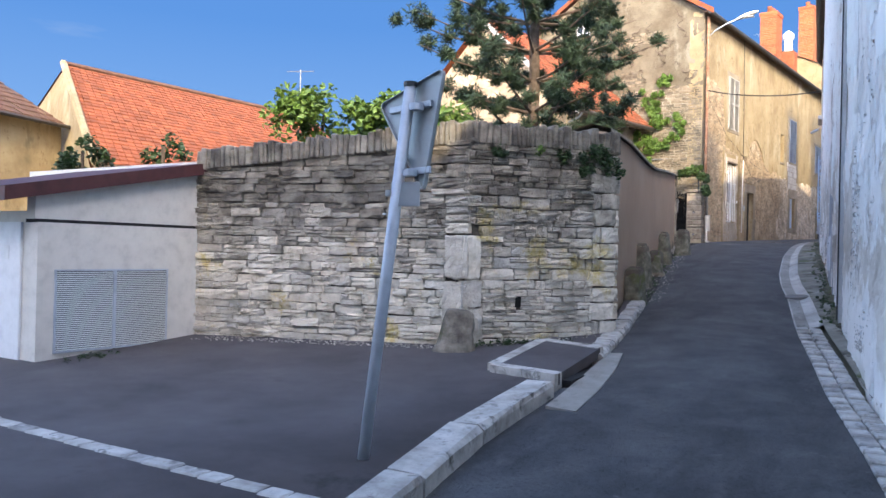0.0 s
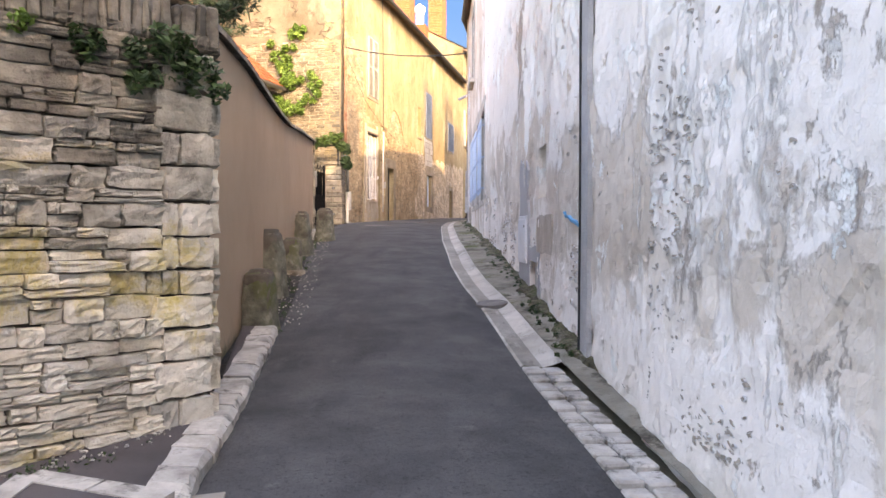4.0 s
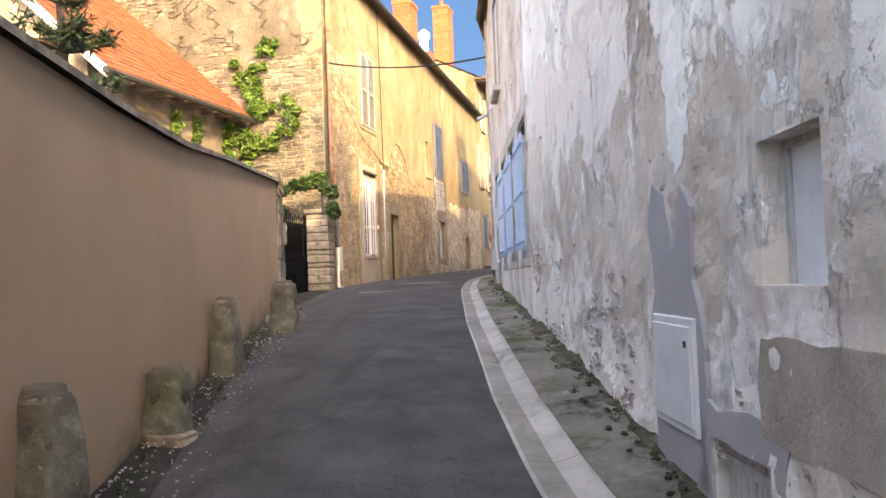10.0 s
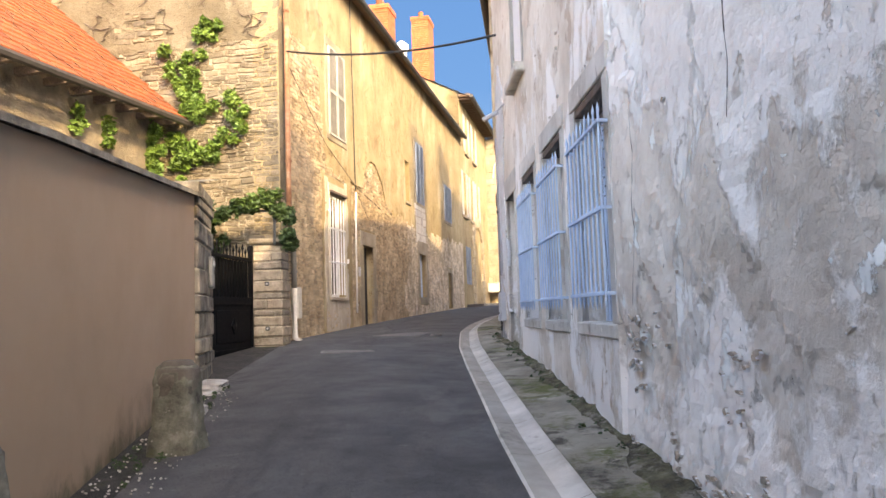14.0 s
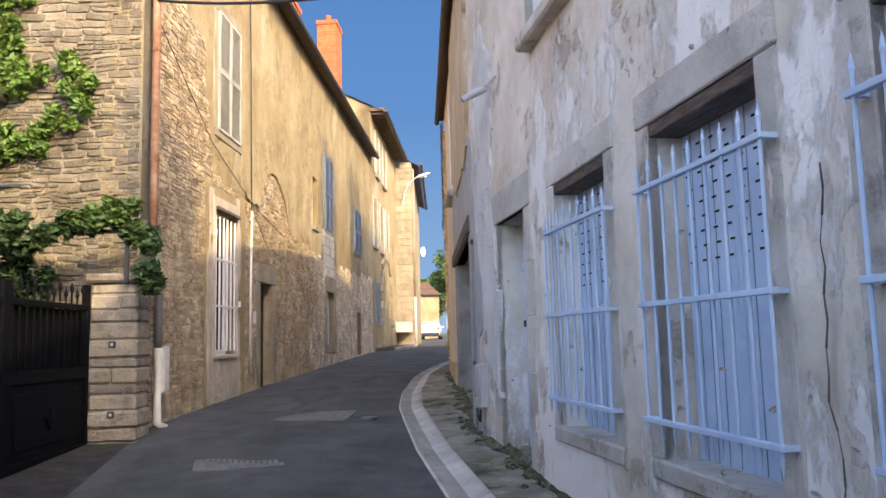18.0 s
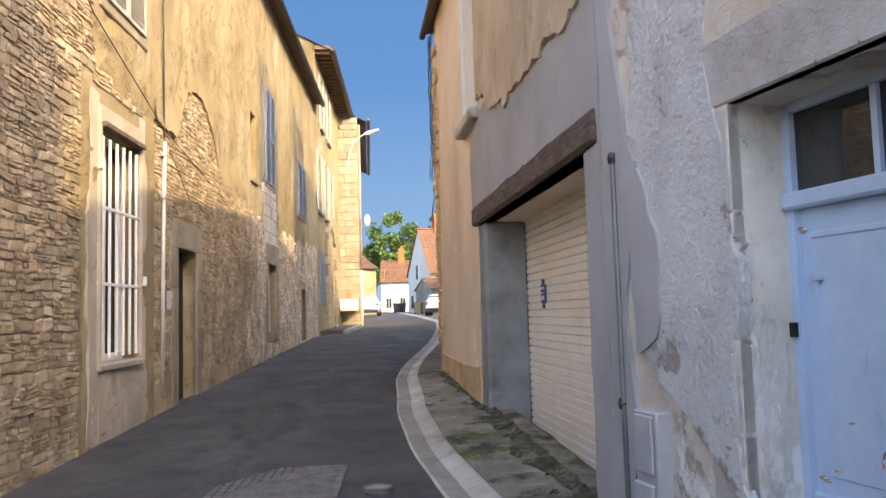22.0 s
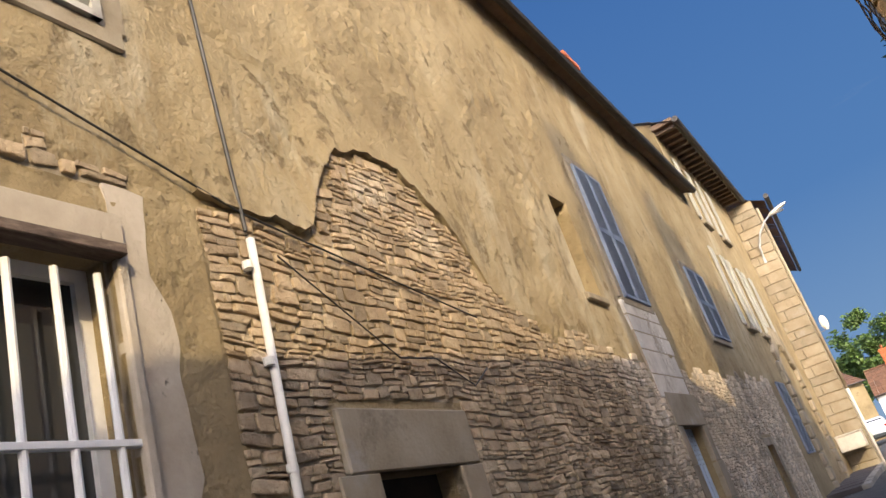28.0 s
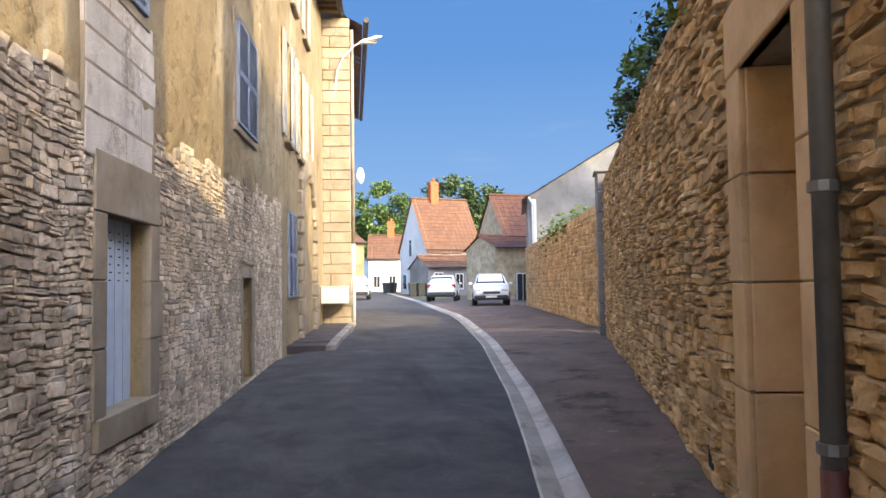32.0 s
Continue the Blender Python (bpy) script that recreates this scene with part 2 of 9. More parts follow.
PLASTER = material("old_grey_plaster", ((0.32, (0.486, 0.416, 0.34)), (0.44, (0.605, 0.529, 0.443)), (0.56, (0.713, 0.637, 0.545)), (0.7, (0.821, 0.751, 0.659))), 1.3, 0.9, 0.6, 26, bdist=0.025, detail=12,
                   coats=(((0.864, 0.815, 0.751), 1.75, 7.0, 0.6, 0.03, 1.0), ((0.92, 0.918, 0.864), 2.7, 6.0, 0.8, 0.02, 0.8), ((0.896, 0.837, 0.767), 0.75, -4.5, 1.1, 0.05, 0.5), ((0.5, 0.46, 0.37), 0.06, -1.4, 1.6, 0.3, 0.0)),
                   stains=(((0.92, 0.886, 0.821), 0.55, 0.575, 0.6, (1, 1, 0.45), 0.8), ((0.92, 0.918, 0.864), 2.2, 0.6, 0.615, None, 0.6), ((0.508, 0.437, 0.362), 0.75, 0.6, 0.63, (1, 1, 0.6), -0.8), ((0.616, 0.54, 0.459), 3.5, 0.605, 0.63, None, -0.6),
                           ((0.464, 0.416, 0.362), 0.5, 0.6, 0.8, (1.1, 1.1, 0.35)), ((0.0972, 0.0864, 0.0734), 13, 0.665, 0.685, (1, 1, 0.7), -1.0), ((0.216, 0.2, 0.178), 2.0, 0.65, 0.74, (1, 1, 0.4))))
PLASTER2 = material("weathered_beige_plaster", ((0.28, (0.492, 0.419, 0.339)), (0.45, (0.652, 0.579, 0.486)), (0.6, (0.775, 0.707, 0.616)), (0.75, (0.874, 0.825, 0.739))), 1.2, 0.9, 0.6, 26, bdist=0.02, detail=10, coats=(((0.324, 0.308, 0.216), -0.08, -1.4, 1.6, 0.3, 0.0),),
                    stains=(((0.862, 0.825, 0.775), 0.8, 0.51, 0.55, (1, 1, 0.5), 0.6), ((0.566, 0.468, 0.369), 1.7, 0.57, 0.6, None, -0.6), ((0.21, 0.191, 0.166), 1.4, 0.63, 0.75, (1, 1, 0.4)), ((0.16, 0.141, 0.123), 12, 0.68, 0.72, None, -0.6)))
OCHRE = material("ochre_render", ((0.3, (0.678, 0.534, 0.392)), (0.5, (0.799, 0.648, 0.502)), (0.7, (0.871, 0.73, 0.581))), 0.8, 0.88, 0.4, 45, bdist=0.012, detail=9,
                 stains=(((0.605, 0.508, 0.407), 0.7, 0.58, 0.72, (1, 1, 0.4)), ((0.895, 0.813, 0.726), 1.6, 0.6, 0.66, None, 0.4), ((0.303, 0.254, 0.218), 1.1, 0.68, 0.78, (1, 1, 0.3))))
GREYMORTAR = material("grey_cement", ((0.3, (0.2, 0.195, 0.19)), (0.5, (0.28, 0.275, 0.27)), (0.7, (0.35, 0.345, 0.34))), 3, 0.9, 0.8, 35, bdist=0.015,
                      stains=(((0.13, 0.13, 0.128), 2, 0.58, 0.7, None),))
BLOCKSTONE = material("bare_brown_block", ((0.3, (0.338, 0.281, 0.219)), (0.5, (0.45, 0.388, 0.312)), (0.7, (0.562, 0.494, 0.413))), 3, 0.93, 1.0, 40, bdist=0.02,
                      stains=(((0.2, 0.169, 0.138), 14, 0.62, 0.7, None, -0.5),))
CHANNELCEM = material("grey_channel_cement", ((0.3, (0.33, 0.33, 0.325)), (0.5, (0.41, 0.41, 0.405)), (0.7, (0.49, 0.49, 0.485))), 2.5, 0.9, 0.9, 35, bdist=0.02,
                      stains=(((0.24, 0.235, 0.225), 2.2, 0.6, 0.72, (1, 1, 0.4)),))
PATCHCEM = material("smooth_cement_patch", ((0.3, (0.331, 0.321, 0.319)), (0.5, (0.387, 0.38, 0.379)), (0.7, (0.432, 0.428, 0.429))), 1.4, 0.88, 0.3, 50, bdist=0.008,
                    stains=(((0.295, 0.27, 0.249), 0.7, 0.6, 0.75, (1, 1, 0.4)),))
PINK = material("tan_pink_render", ((0.3, (0.328, 0.228, 0.149)), (0.5, (0.369, 0.261, 0.174)), (0.7, (0.402, 0.289, 0.197))), 0.6, 0.9, 0.35, 110, bdist=0.008, coats=(((0.175, 0.129, 0.0828), 0.16, -1.3, 1.8, 0.3, 0.0), ((0.0782, 0.0782, 0.0368), 0.04, -1.0, 2.5, 0.2, 0.0)),
                stains=(((0.3, 0.217, 0.16), 0.5, 0.6, 0.8, (1, 1, 0.5)), ((0.268, 0.203, 0.156), 2.5, 0.68, 0.8, None)))
YPLASTER = material("yellow_stained_plaster", ((0.25, (0.171, 0.127, 0.0667)), (0.42, (0.262, 0.2, 0.107)), (0.58, (0.327, 0.258, 0.146)), (0.75, (0.392, 0.328, 0.209))), 1.0, 0.9, 0.9, 20, bdist=0.03, detail=10,
                    stains=(((0.392, 0.338, 0.233), 0.8, 0.56, 0.66, (1, 1, 0.35)), ((0.144, 0.112, 0.0608), 1.3, 0.6, 0.72, (1, 1, 0.4)), ((0.222, 0.166, 0.087), 3.2, 0.57, 0.62, None, -0.6), ((0.0913, 0.0699, 0.0434), 11, 0.66, 0.72, None, -0.5)))
# brown gable colours, darkened further to offset the strong sun on that side
GABLE = material("toned_down_gable_plaster", ((0.25, (0.0798, 0.0631, 0.0386)), (0.42, (0.123, 0.0995, 0.0631)), (0.58, (0.167, 0.139, 0.0926)), (0.75, (0.215, 0.189, 0.137))), 1.2, 0.92, 1.0, 18, bdist=0.035, detail=11,
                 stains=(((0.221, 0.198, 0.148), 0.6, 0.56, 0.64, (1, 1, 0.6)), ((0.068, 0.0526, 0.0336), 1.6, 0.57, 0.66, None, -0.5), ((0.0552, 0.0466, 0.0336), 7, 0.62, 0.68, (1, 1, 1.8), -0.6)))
GABLESTONE = material("toned_down_gable_stone", ((0.28, (0.12, 0.0961, 0.0645)), (0.45, (0.189, 0.156, 0.108)), (0.6, (0.248, 0.212, 0.155)), (0.75, (0.317, 0.286, 0.221))), 2.6, 0.94, 1.0, 22, bdist=0.03, vary=0.36, islands=True,
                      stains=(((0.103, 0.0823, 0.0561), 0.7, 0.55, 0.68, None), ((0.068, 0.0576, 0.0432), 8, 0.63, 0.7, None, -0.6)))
MORTAR = material("lime_mortar", ((0.3, (0.252, 0.21, 0.151)), (0.5, (0.353, 0.302, 0.227)), (0.7, (0.42, 0.37, 0.286))), 2.5, 0.95, 0.9, 30, bdist=0.03,
                  stains=(((0.185, 0.151, 0.109), 1.3, 0.58, 0.7, None),))
# dark stone wall, toned down as well for the shade under its eaves
OUTWALL = material("shade_toned_outbuilding_wall", ((0.3, (0.07, 0.056, 0.04)), (0.45, (0.16, 0.13, 0.09)), (0.6, (0.27, 0.22, 0.15)), (0.75, (0.42, 0.36, 0.26))), 1.6, 0.93, 1.0, 24, bdist=0.03, detail=10)
RUBBLEJOINT = material("rubble_lime_joint", ((0.3, (0.237, 0.194, 0.131)), (0.5, (0.338, 0.285, 0.206)), (0.7, (0.438, 0.381, 0.288))), 2.5, 0.95, 0.9, 30, bdist=0.03)
GABLEMORTAR = material("gable_lime_mortar", ((0.3, (0.216, 0.184, 0.13)), (0.5, (0.299, 0.258, 0.187)), (0.7, (0.365, 0.324, 0.25))), 2.5, 0.95, 0.9, 30, bdist=0.03)
DARKJOINT = material("dark_joint_earth", ((0.3, (0.05, 0.042, 0.034)), (0.5, (0.1, 0.085, 0.068)), (0.7, (0.16, 0.14, 0.11))), 4, 0.95, 0.8, 30, bdist=0.02)
RUBBLE = material("rubble_limestone", ((0.28, (0.245, 0.185, 0.118)), (0.45, (0.369, 0.288, 0.194)), (0.6, (0.472, 0.384, 0.269)), (0.75, (0.574, 0.483, 0.361))), 2.6, 0.94, 1.0, 26, bdist=0.03, vary=0.34, islands=True,
                  stains=(((0.204, 0.156, 0.104), 0.6, 0.55, 0.7, None), ((0.553, 0.49, 0.398), 0.7, 0.6, 0.72, None), ((0.122, 0.0995, 0.076), 9, 0.64, 0.72, None, -0.6)))
PALERUBBLE = material("pale_rubble_limestone", ((0.28, (0.347, 0.283, 0.207)), (0.45, (0.522, 0.442, 0.339)), (0.6, (0.669, 0.587, 0.472)), (0.75, (0.811, 0.74, 0.63))), 2.6, 0.94, 1.0, 26, bdist=0.03, vary=0.34, islands=True,
                  stains=(((0.29, 0.238, 0.181), 0.6, 0.55, 0.7, None), ((0.784, 0.748, 0.696), 0.7, 0.6, 0.72, None), ((0.173, 0.152, 0.133), 9, 0.64, 0.72, None, -0.6)))
DRYSTONE = material("dry_laid_limestone", ((0.28, (0.34, 0.3, 0.235)), (0.42, (0.52, 0.48, 0.4)), (0.58, (0.66, 0.62, 0.54)), (0.75, (0.77, 0.735, 0.66))), 3.4, 0.94, 1.0, 22, bdist=0.03, vary=0.3,
                    stains=(((0.52, 0.42, 0.16), 1.2, 0.57, 0.67, None), ((0.14, 0.13, 0.11), 2.2, 0.61, 0.72, None), ((0.74, 0.72, 0.66), 4, 0.6, 0.66, None, 0.5)))
MIDSTONE = material("greyed_limestone", ((0.28, (0.2, 0.18, 0.15)), (0.42, (0.31, 0.285, 0.24)), (0.58, (0.42, 0.39, 0.335)), (0.75, (0.52, 0.49, 0.43))), 3.4, 0.94, 1.0, 22, bdist=0.03, vary=0.25,
                    stains=(((0.4, 0.33, 0.14), 1.2, 0.6, 0.69, None), ((0.1, 0.092, 0.08), 2.2, 0.56, 0.68, None), ((0.55, 0.53, 0.48), 5, 0.61, 0.66, None, 0.5)))
OLDRENDER = material("rough_ochre_old_render", ((0.28, (0.4, 0.3, 0.19)), (0.45, (0.55, 0.425, 0.28)), (0.6, (0.66, 0.53, 0.37)), (0.75, (0.72, 0.61, 0.46))), 1.3, 0.9, 0.9, 24, bdist=0.03, detail=11,
                     stains=(((0.3, 0.26, 0.21), 1.0, 0.57, 0.68, (1, 1, 0.6)), ((0.7, 0.66, 0.58), 1.8, 0.6, 0.64, None, 0.6), ((0.2, 0.17, 0.13), 6, 0.64, 0.69, None, -0.7)))
CEMENTTAN = material("patchy_tan_cement", ((0.3, (0.3, 0.255, 0.2)), (0.45, (0.38, 0.33, 0.265)), (0.6, (0.45, 0.4, 0.33)), (0.72, (0.52, 0.475, 0.405))), 1.8, 0.9, 0.6, 40, bdist=0.012, detail=10,
                     stains=(((0.24, 0.2, 0.155), 1.4, 0.58, 0.7, (1, 1, 0.5)), ((0.56, 0.52, 0.46), 2.6, 0.61, 0.66, None, 0.4), ((0.13, 0.11, 0.085), 9, 0.65, 0.7, None, -0.6)))
# undercoat colour of the pits, with their shade painted in
CEMENTDARK = material("undercoat_with_pit_shade", ((0.3, (0.24, 0.195, 0.15)), (0.5, (0.405, 0.338, 0.262)), (0.7, (0.57, 0.488, 0.39))), 9, 0.95, 0.8, 60, bdist=0.015)
VENTMETAL = plain("pale_galvanised_slat", (0.62, 0.63, 0.6), 0.45, 0.35, 0.03, 0.0)
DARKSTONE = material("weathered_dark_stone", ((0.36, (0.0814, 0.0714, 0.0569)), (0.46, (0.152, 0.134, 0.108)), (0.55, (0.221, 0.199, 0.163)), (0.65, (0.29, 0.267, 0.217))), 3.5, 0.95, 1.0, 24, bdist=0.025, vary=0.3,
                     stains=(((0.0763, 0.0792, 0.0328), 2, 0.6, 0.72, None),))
PILLARSTONE = material("grey_brown_pillar_stone", ((0.3, (0.13, 0.105, 0.078)), (0.45, (0.23, 0.195, 0.15)), (0.6, (0.32, 0.28, 0.22)), (0.75, (0.42, 0.38, 0.31))), 5, 0.93, 1.0, 30, bdist=0.02, vary=0.25,
                       stains=(((0.09, 0.078, 0.06), 3, 0.58, 0.68, None), ((0.45, 0.42, 0.36), 6, 0.62, 0.67, None, 0.4)))
BROWNSTONE = material("warm_rubble_stone", ((0.28, (0.351, 0.231, 0.112)), (0.45, (0.574, 0.398, 0.208)), (0.6, (0.734, 0.542, 0.303)), (0.75, (0.893, 0.685, 0.415))), 2.2, 0.92, 0.9, 26, bdist=0.025, vary=0.3, islands=True,
                      stains=(((0.223, 0.16, 0.0957), 0.9, 0.6, 0.74, None),))
ASHLAR = material("dressed_limestone", ((0.3, (0.213, 0.172, 0.118)), (0.5, (0.285, 0.243, 0.178)), (0.7, (0.344, 0.302, 0.237))), 2.2, 0.9, 0.6, 40, bdist=0.012, vary=0.15,
                  stains=(((0.154, 0.124, 0.0831), 1.7, 0.58, 0.72, None), ((0.355, 0.337, 0.308), 1.1, 0.62, 0.74, None)))
BROWNASH = material("warm_dressed_stone", ((0.3, (0.532, 0.371, 0.203)), (0.5, (0.7, 0.511, 0.301)), (0.7, (0.812, 0.623, 0.399))), 1.8, 0.92, 0.6, 36, bdist=0.015, vary=0.12,
                    stains=(((0.364, 0.259, 0.14), 1.4, 0.58, 0.72, None), ((0.168, 0.126, 0.084), 3, 0.66, 0.74, None)))
PALESTONE = material("pale_dressed_stone", ((0.3, (0.425, 0.395, 0.354)), (0.5, (0.578, 0.549, 0.501)), (0.7, (0.708, 0.678, 0.637))), 2.4, 0.9, 0.8, 36, bdist=0.02, vary=0.14, detail=11,
                     stains=(((0.319, 0.283, 0.236), 2.2, 0.56, 0.66, None, -0.4), ((0.779, 0.755, 0.708), 3.5, 0.6, 0.64, None, 0.5), ((0.177, 0.153, 0.13), 11, 0.66, 0.7, None, -0.6)))
BOLLARD = material("mossy_bollard_stone", ((0.34, (0.0692, 0.0678, 0.0507)), (0.46, (0.115, 0.113, 0.085)), (0.56, (0.167, 0.162, 0.124)), (0.66, (0.24, 0.235, 0.193))), 6, 0.95, 1.0, 34, bdist=0.02,
                   stains=(((0.0964, 0.106, 0.0414), 1.6, 0.53, 0.64, None), ((0.0415, 0.0395, 0.0331), 4, 0.6, 0.68, None, -0.5), ((0.315, 0.307, 0.258), 11, 0.63, 0.68, None)))
TILE = material("orange_clay_tile", ((0.3, (0.169, 0.0422, 0.0141)), (0.5, (0.237, 0.0651, 0.0211)), (0.7, (0.293, 0.0959, 0.0352))), 4, 0.88, 0.4, 40, vary=0.28, islands=True,
                stains=(((0.0959, 0.037, 0.0194), 1.5, 0.58, 0.72, None),))
TILEDARK = material("dark_red_clay_tile", ((0.3, (0.0506, 0.021, 0.0137)), (0.5, (0.079, 0.0325, 0.022)), (0.7, (0.108, 0.0512, 0.0342))), 4, 0.85, 0.4, 40, vary=0.22, islands=True)
TILEPALE = material("faded_red_clay_tile", ((0.3, (0.0851, 0.0408, 0.0237)), (0.5, (0.116, 0.0572, 0.0326)), (0.7, (0.146, 0.0784, 0.0465))), 4, 0.88, 0.4, 40, vary=0.25, islands=True)
ROOFGREY = material("grey_roof_slate", ((0.3, (0.12, 0.13, 0.12)), (0.5, (0.18, 0.195, 0.18)), (0.7, (0.25, 0.26, 0.24))), 3, 0.8, 0.3, 40, vary=0.15, islands=True)
BRICK = material("red_chimney_brick", ((0.3, (0.255, 0.064, 0.024)), (0.5, (0.357, 0.098, 0.036)), (0.7, (0.425, 0.136, 0.055))), 6, 0.9, 0.6, 40, vary=0.25, islands=True)
BLUEPAINT = material("pale_blue_paint", ((0.3, (0.385, 0.495, 0.649)), (0.5, (0.462, 0.578, 0.732)), (0.7, (0.539, 0.649, 0.792))), 3, 0.72, 0.25, 50, bdist=0.004, detail=10,
                     stains=(((0.297, 0.33, 0.363), 4, 0.6, 0.72, (1, 1, 0.25)), ((0.132, 0.132, 0.143), 18, 0.7, 0.73, (1, 1, 0.4))))
SHUTBLUE = material("faded_blue_grey_paint", ((0.3, (0.16, 0.2, 0.27)), (0.5, (0.22, 0.27, 0.35)), (0.7, (0.28, 0.33, 0.41))), 3, 0.65, 0.15, 50, bdist=0.004)
SHUTGREY = material("weathered_grey_shutter_paint", ((0.3, (0.28, 0.27, 0.24)), (0.5, (0.38, 0.37, 0.33)), (0.7, (0.46, 0.45, 0.41))), 3, 0.7, 0.15, 50, bdist=0.004)
WHITEPAINT = plain("white_paint", (0.72, 0.72, 0.72), 0.5, 0, 0.12)
OFFWHITE = plain("off_white_paint", (0.62, 0.59, 0.53), 0.55, 0, 0.15)
CREAM = material("cream_roller_slat", ((0.3, (0.854, 0.775, 0.674)), (0.5, (0.92, 0.849, 0.747)), (0.7, (0.92, 0.899, 0.809))), 1.5, 0.5, 0.08, 60, bdist=0.003,
                 stains=(((0.742, 0.64, 0.528), 0.8, 0.62, 0.8, None),))
LIMEWASH = material("flaking_white_limewash", ((0.3, (0.62, 0.59, 0.56)), (0.5, (0.76, 0.745, 0.725)), (0.7, (0.84, 0.83, 0.82))), 2.2, 0.92, 1.0, 24, bdist=0.05, detail=11,
                    stains=(((0.5, 0.43, 0.36), 1.6, 0.58, 0.61, None, -0.9), ((0.4, 0.39, 0.38), 3.5, 0.61, 0.66, None, -0.6), ((0.12, 0.105, 0.09), 15, 0.68, 0.71, None, -0.8)))
DARKWOOD = material("old_dark_timber", ((0.3, (0.05, 0.035, 0.028)), (0.5, (0.11, 0.08, 0.062)), (0.7, (0.19, 0.145, 0.115))), 5, 0.85, 0.8, 40, stretch=(8, 1, 8), bdist=0.01)
GREYWOOD = material("silvered_wood", ((0.3, (0.336, 0.322, 0.301)), (0.5, (0.504, 0.49, 0.462)), (0.7, (0.644, 0.63, 0.602))), 5, 0.85, 0.6, 40, stretch=(8, 8, 1), bdist=0.008)
BLACKIRON = plain("black_iron", (0.025, 0.026, 0.028), 0.45, 0.5, 0.3)
GATEMETAL = plain("dark_grey_gate_steel", (0.0016, 0.002, 0.0034), 0.75, 0.0, 0.25)
GATEMETAL.node_tree.nodes["Principled BSDF"].inputs["Specular IOR Level"].default_value = 0.12
GALV = plain("galvanised_steel", (0.46, 0.5, 0.55), 0.45, 0.2, 0.2)
SIGNBACK = plain("grey_sign_back", (0.34, 0.36, 0.36), 0.5, 0.3, 0.18)
ZINC = plain("grey_zinc_pipe", (0.22, 0.22, 0.21), 0.5, 0.6, 0.3)
RUST = material("rusty_pipe", ((0.3, (0.16, 0.07, 0.035)), (0.5, (0.28, 0.14, 0.075)), (0.7, (0.36, 0.24, 0.16))), 5, 0.85, 0.5, 50)
CASTIRON = material("cast_iron_cover", ((0.3, (0.1, 0.095, 0.09)), (0.5, (0.17, 0.16, 0.15)), (0.7, (0.24, 0.225, 0.21))), 8, 0.7, 0.6, 70, metal=0.3)
CABLE = plain("black_cable", (0.02, 0.02, 0.02), 0.6)
GUTTERMETAL = plain("dark_eaves_gutter", (0.055, 0.05, 0.045), 0.55, 0.3, 0.3)
SOFFIT = plain("brown_eaves_board", (0.13, 0.085, 0.055), 0.75, 0, 0.3)
# near-black fill that stands for the shade inside openings, slots and gaps
SHADEBLACK = plain("painted_shade_black", (0.012, 0.011, 0.01), 0.9)
WHITEHOUSE = material("white_house_render", ((0.3, (0.51, 0.51, 0.51)), (0.5, (0.595, 0.595, 0.595)), (0.7, (0.646, 0.646, 0.637))), 0.6, 0.9, 0.2, 30)
# grey render, darkened to stand for the shade on the far gable
GREYHOUSE = material("grey_house_render", ((0.3, (0.14, 0.14, 0.14)), (0.5, (0.22, 0.22, 0.215)), (0.7, (0.34, 0.335, 0.32))), 0.5, 0.9, 0.3, 20)
LEAF = material("fresh_green_leaf", ((0.3, (0.056, 0.112, 0.016)), (0.5, (0.096, 0.176, 0.026)), (0.7, (0.152, 0.24, 0.04))), 3, 0.6, 0, 40, vary=0.4, islands=True)
LEAFMID = material("mid_green_leaf", ((0.3, (0.03, 0.064, 0.011)), (0.5, (0.053, 0.101, 0.017)), (0.7, (0.083, 0.143, 0.026))), 3, 0.6, 0, 40, vary=0.4, islands=True)
LEAFDARK = material("dark_green_leaf", ((0.3, (0.0144, 0.036, 0.008)), (0.5, (0.028, 0.06, 0.0128)), (0.7, (0.048, 0.088, 0.02))), 2, 0.6, 0, 40, vary=0.4, islands=True)
NEEDLE = material("pine_needle", ((0.3, (0.014, 0.032, 0.016)), (0.5, (0.028, 0.055, 0.026)), (0.7, (0.05, 0.085, 0.04))), 2, 0.65, 0, 40, vary=0.4, islands=True)
BARK = material("tree_bark", ((0.3, (0.05, 0.035, 0.025)), (0.5, (0.1, 0.075, 0.055)), (0.7, (0.16, 0.12, 0.09))), 6, 0.95, 0.8, 20, bdist=0.03)
CARWHITE = plain("white_car_paint", (0.75, 0.76, 0.78), 0.18, 0.0, 0.04, 0.0)
RUBBER = plain("black_rubber", (0.02, 0.02, 0.02), 0.8)
CHROME = plain("bright_metal", (0.6, 0.6, 0.6), 0.2, 0.9, 0.1, 0.0)
LAMPGLASS = plain("milky_lamp_lens", (0.7, 0.7, 0.68), 0.3, 0, 0.08, 0.0)
REDLENS = plain("red_tail_lens", (0.35, 0.015, 0.015), 0.25, 0, 0.1, 0.0)
BLUETAPE = plain("blue_spray_paint", (0.08, 0.33, 0.55), 0.6, 0, 0.2)
PLASTICGREY = plain("grey_plastic", (0.42, 0.42, 0.43), 0.45, 0, 0.12)
PLASTICDARK = plain("dark_plastic", (0.03, 0.035, 0.035), 0.5, 0, 0.2)
PAPERBLUE = plain("blue_print", (0.07, 0.09, 0.22), 0.5, 0, 0.1)
PAPER = plain("white_paper", (0.7, 0.7, 0.68), 0.6, 0, 0.1)
PIPEWHITE = plain("white_plastic_pipe", (0.62, 0.6, 0.56), 0.45, 0, 0.15)
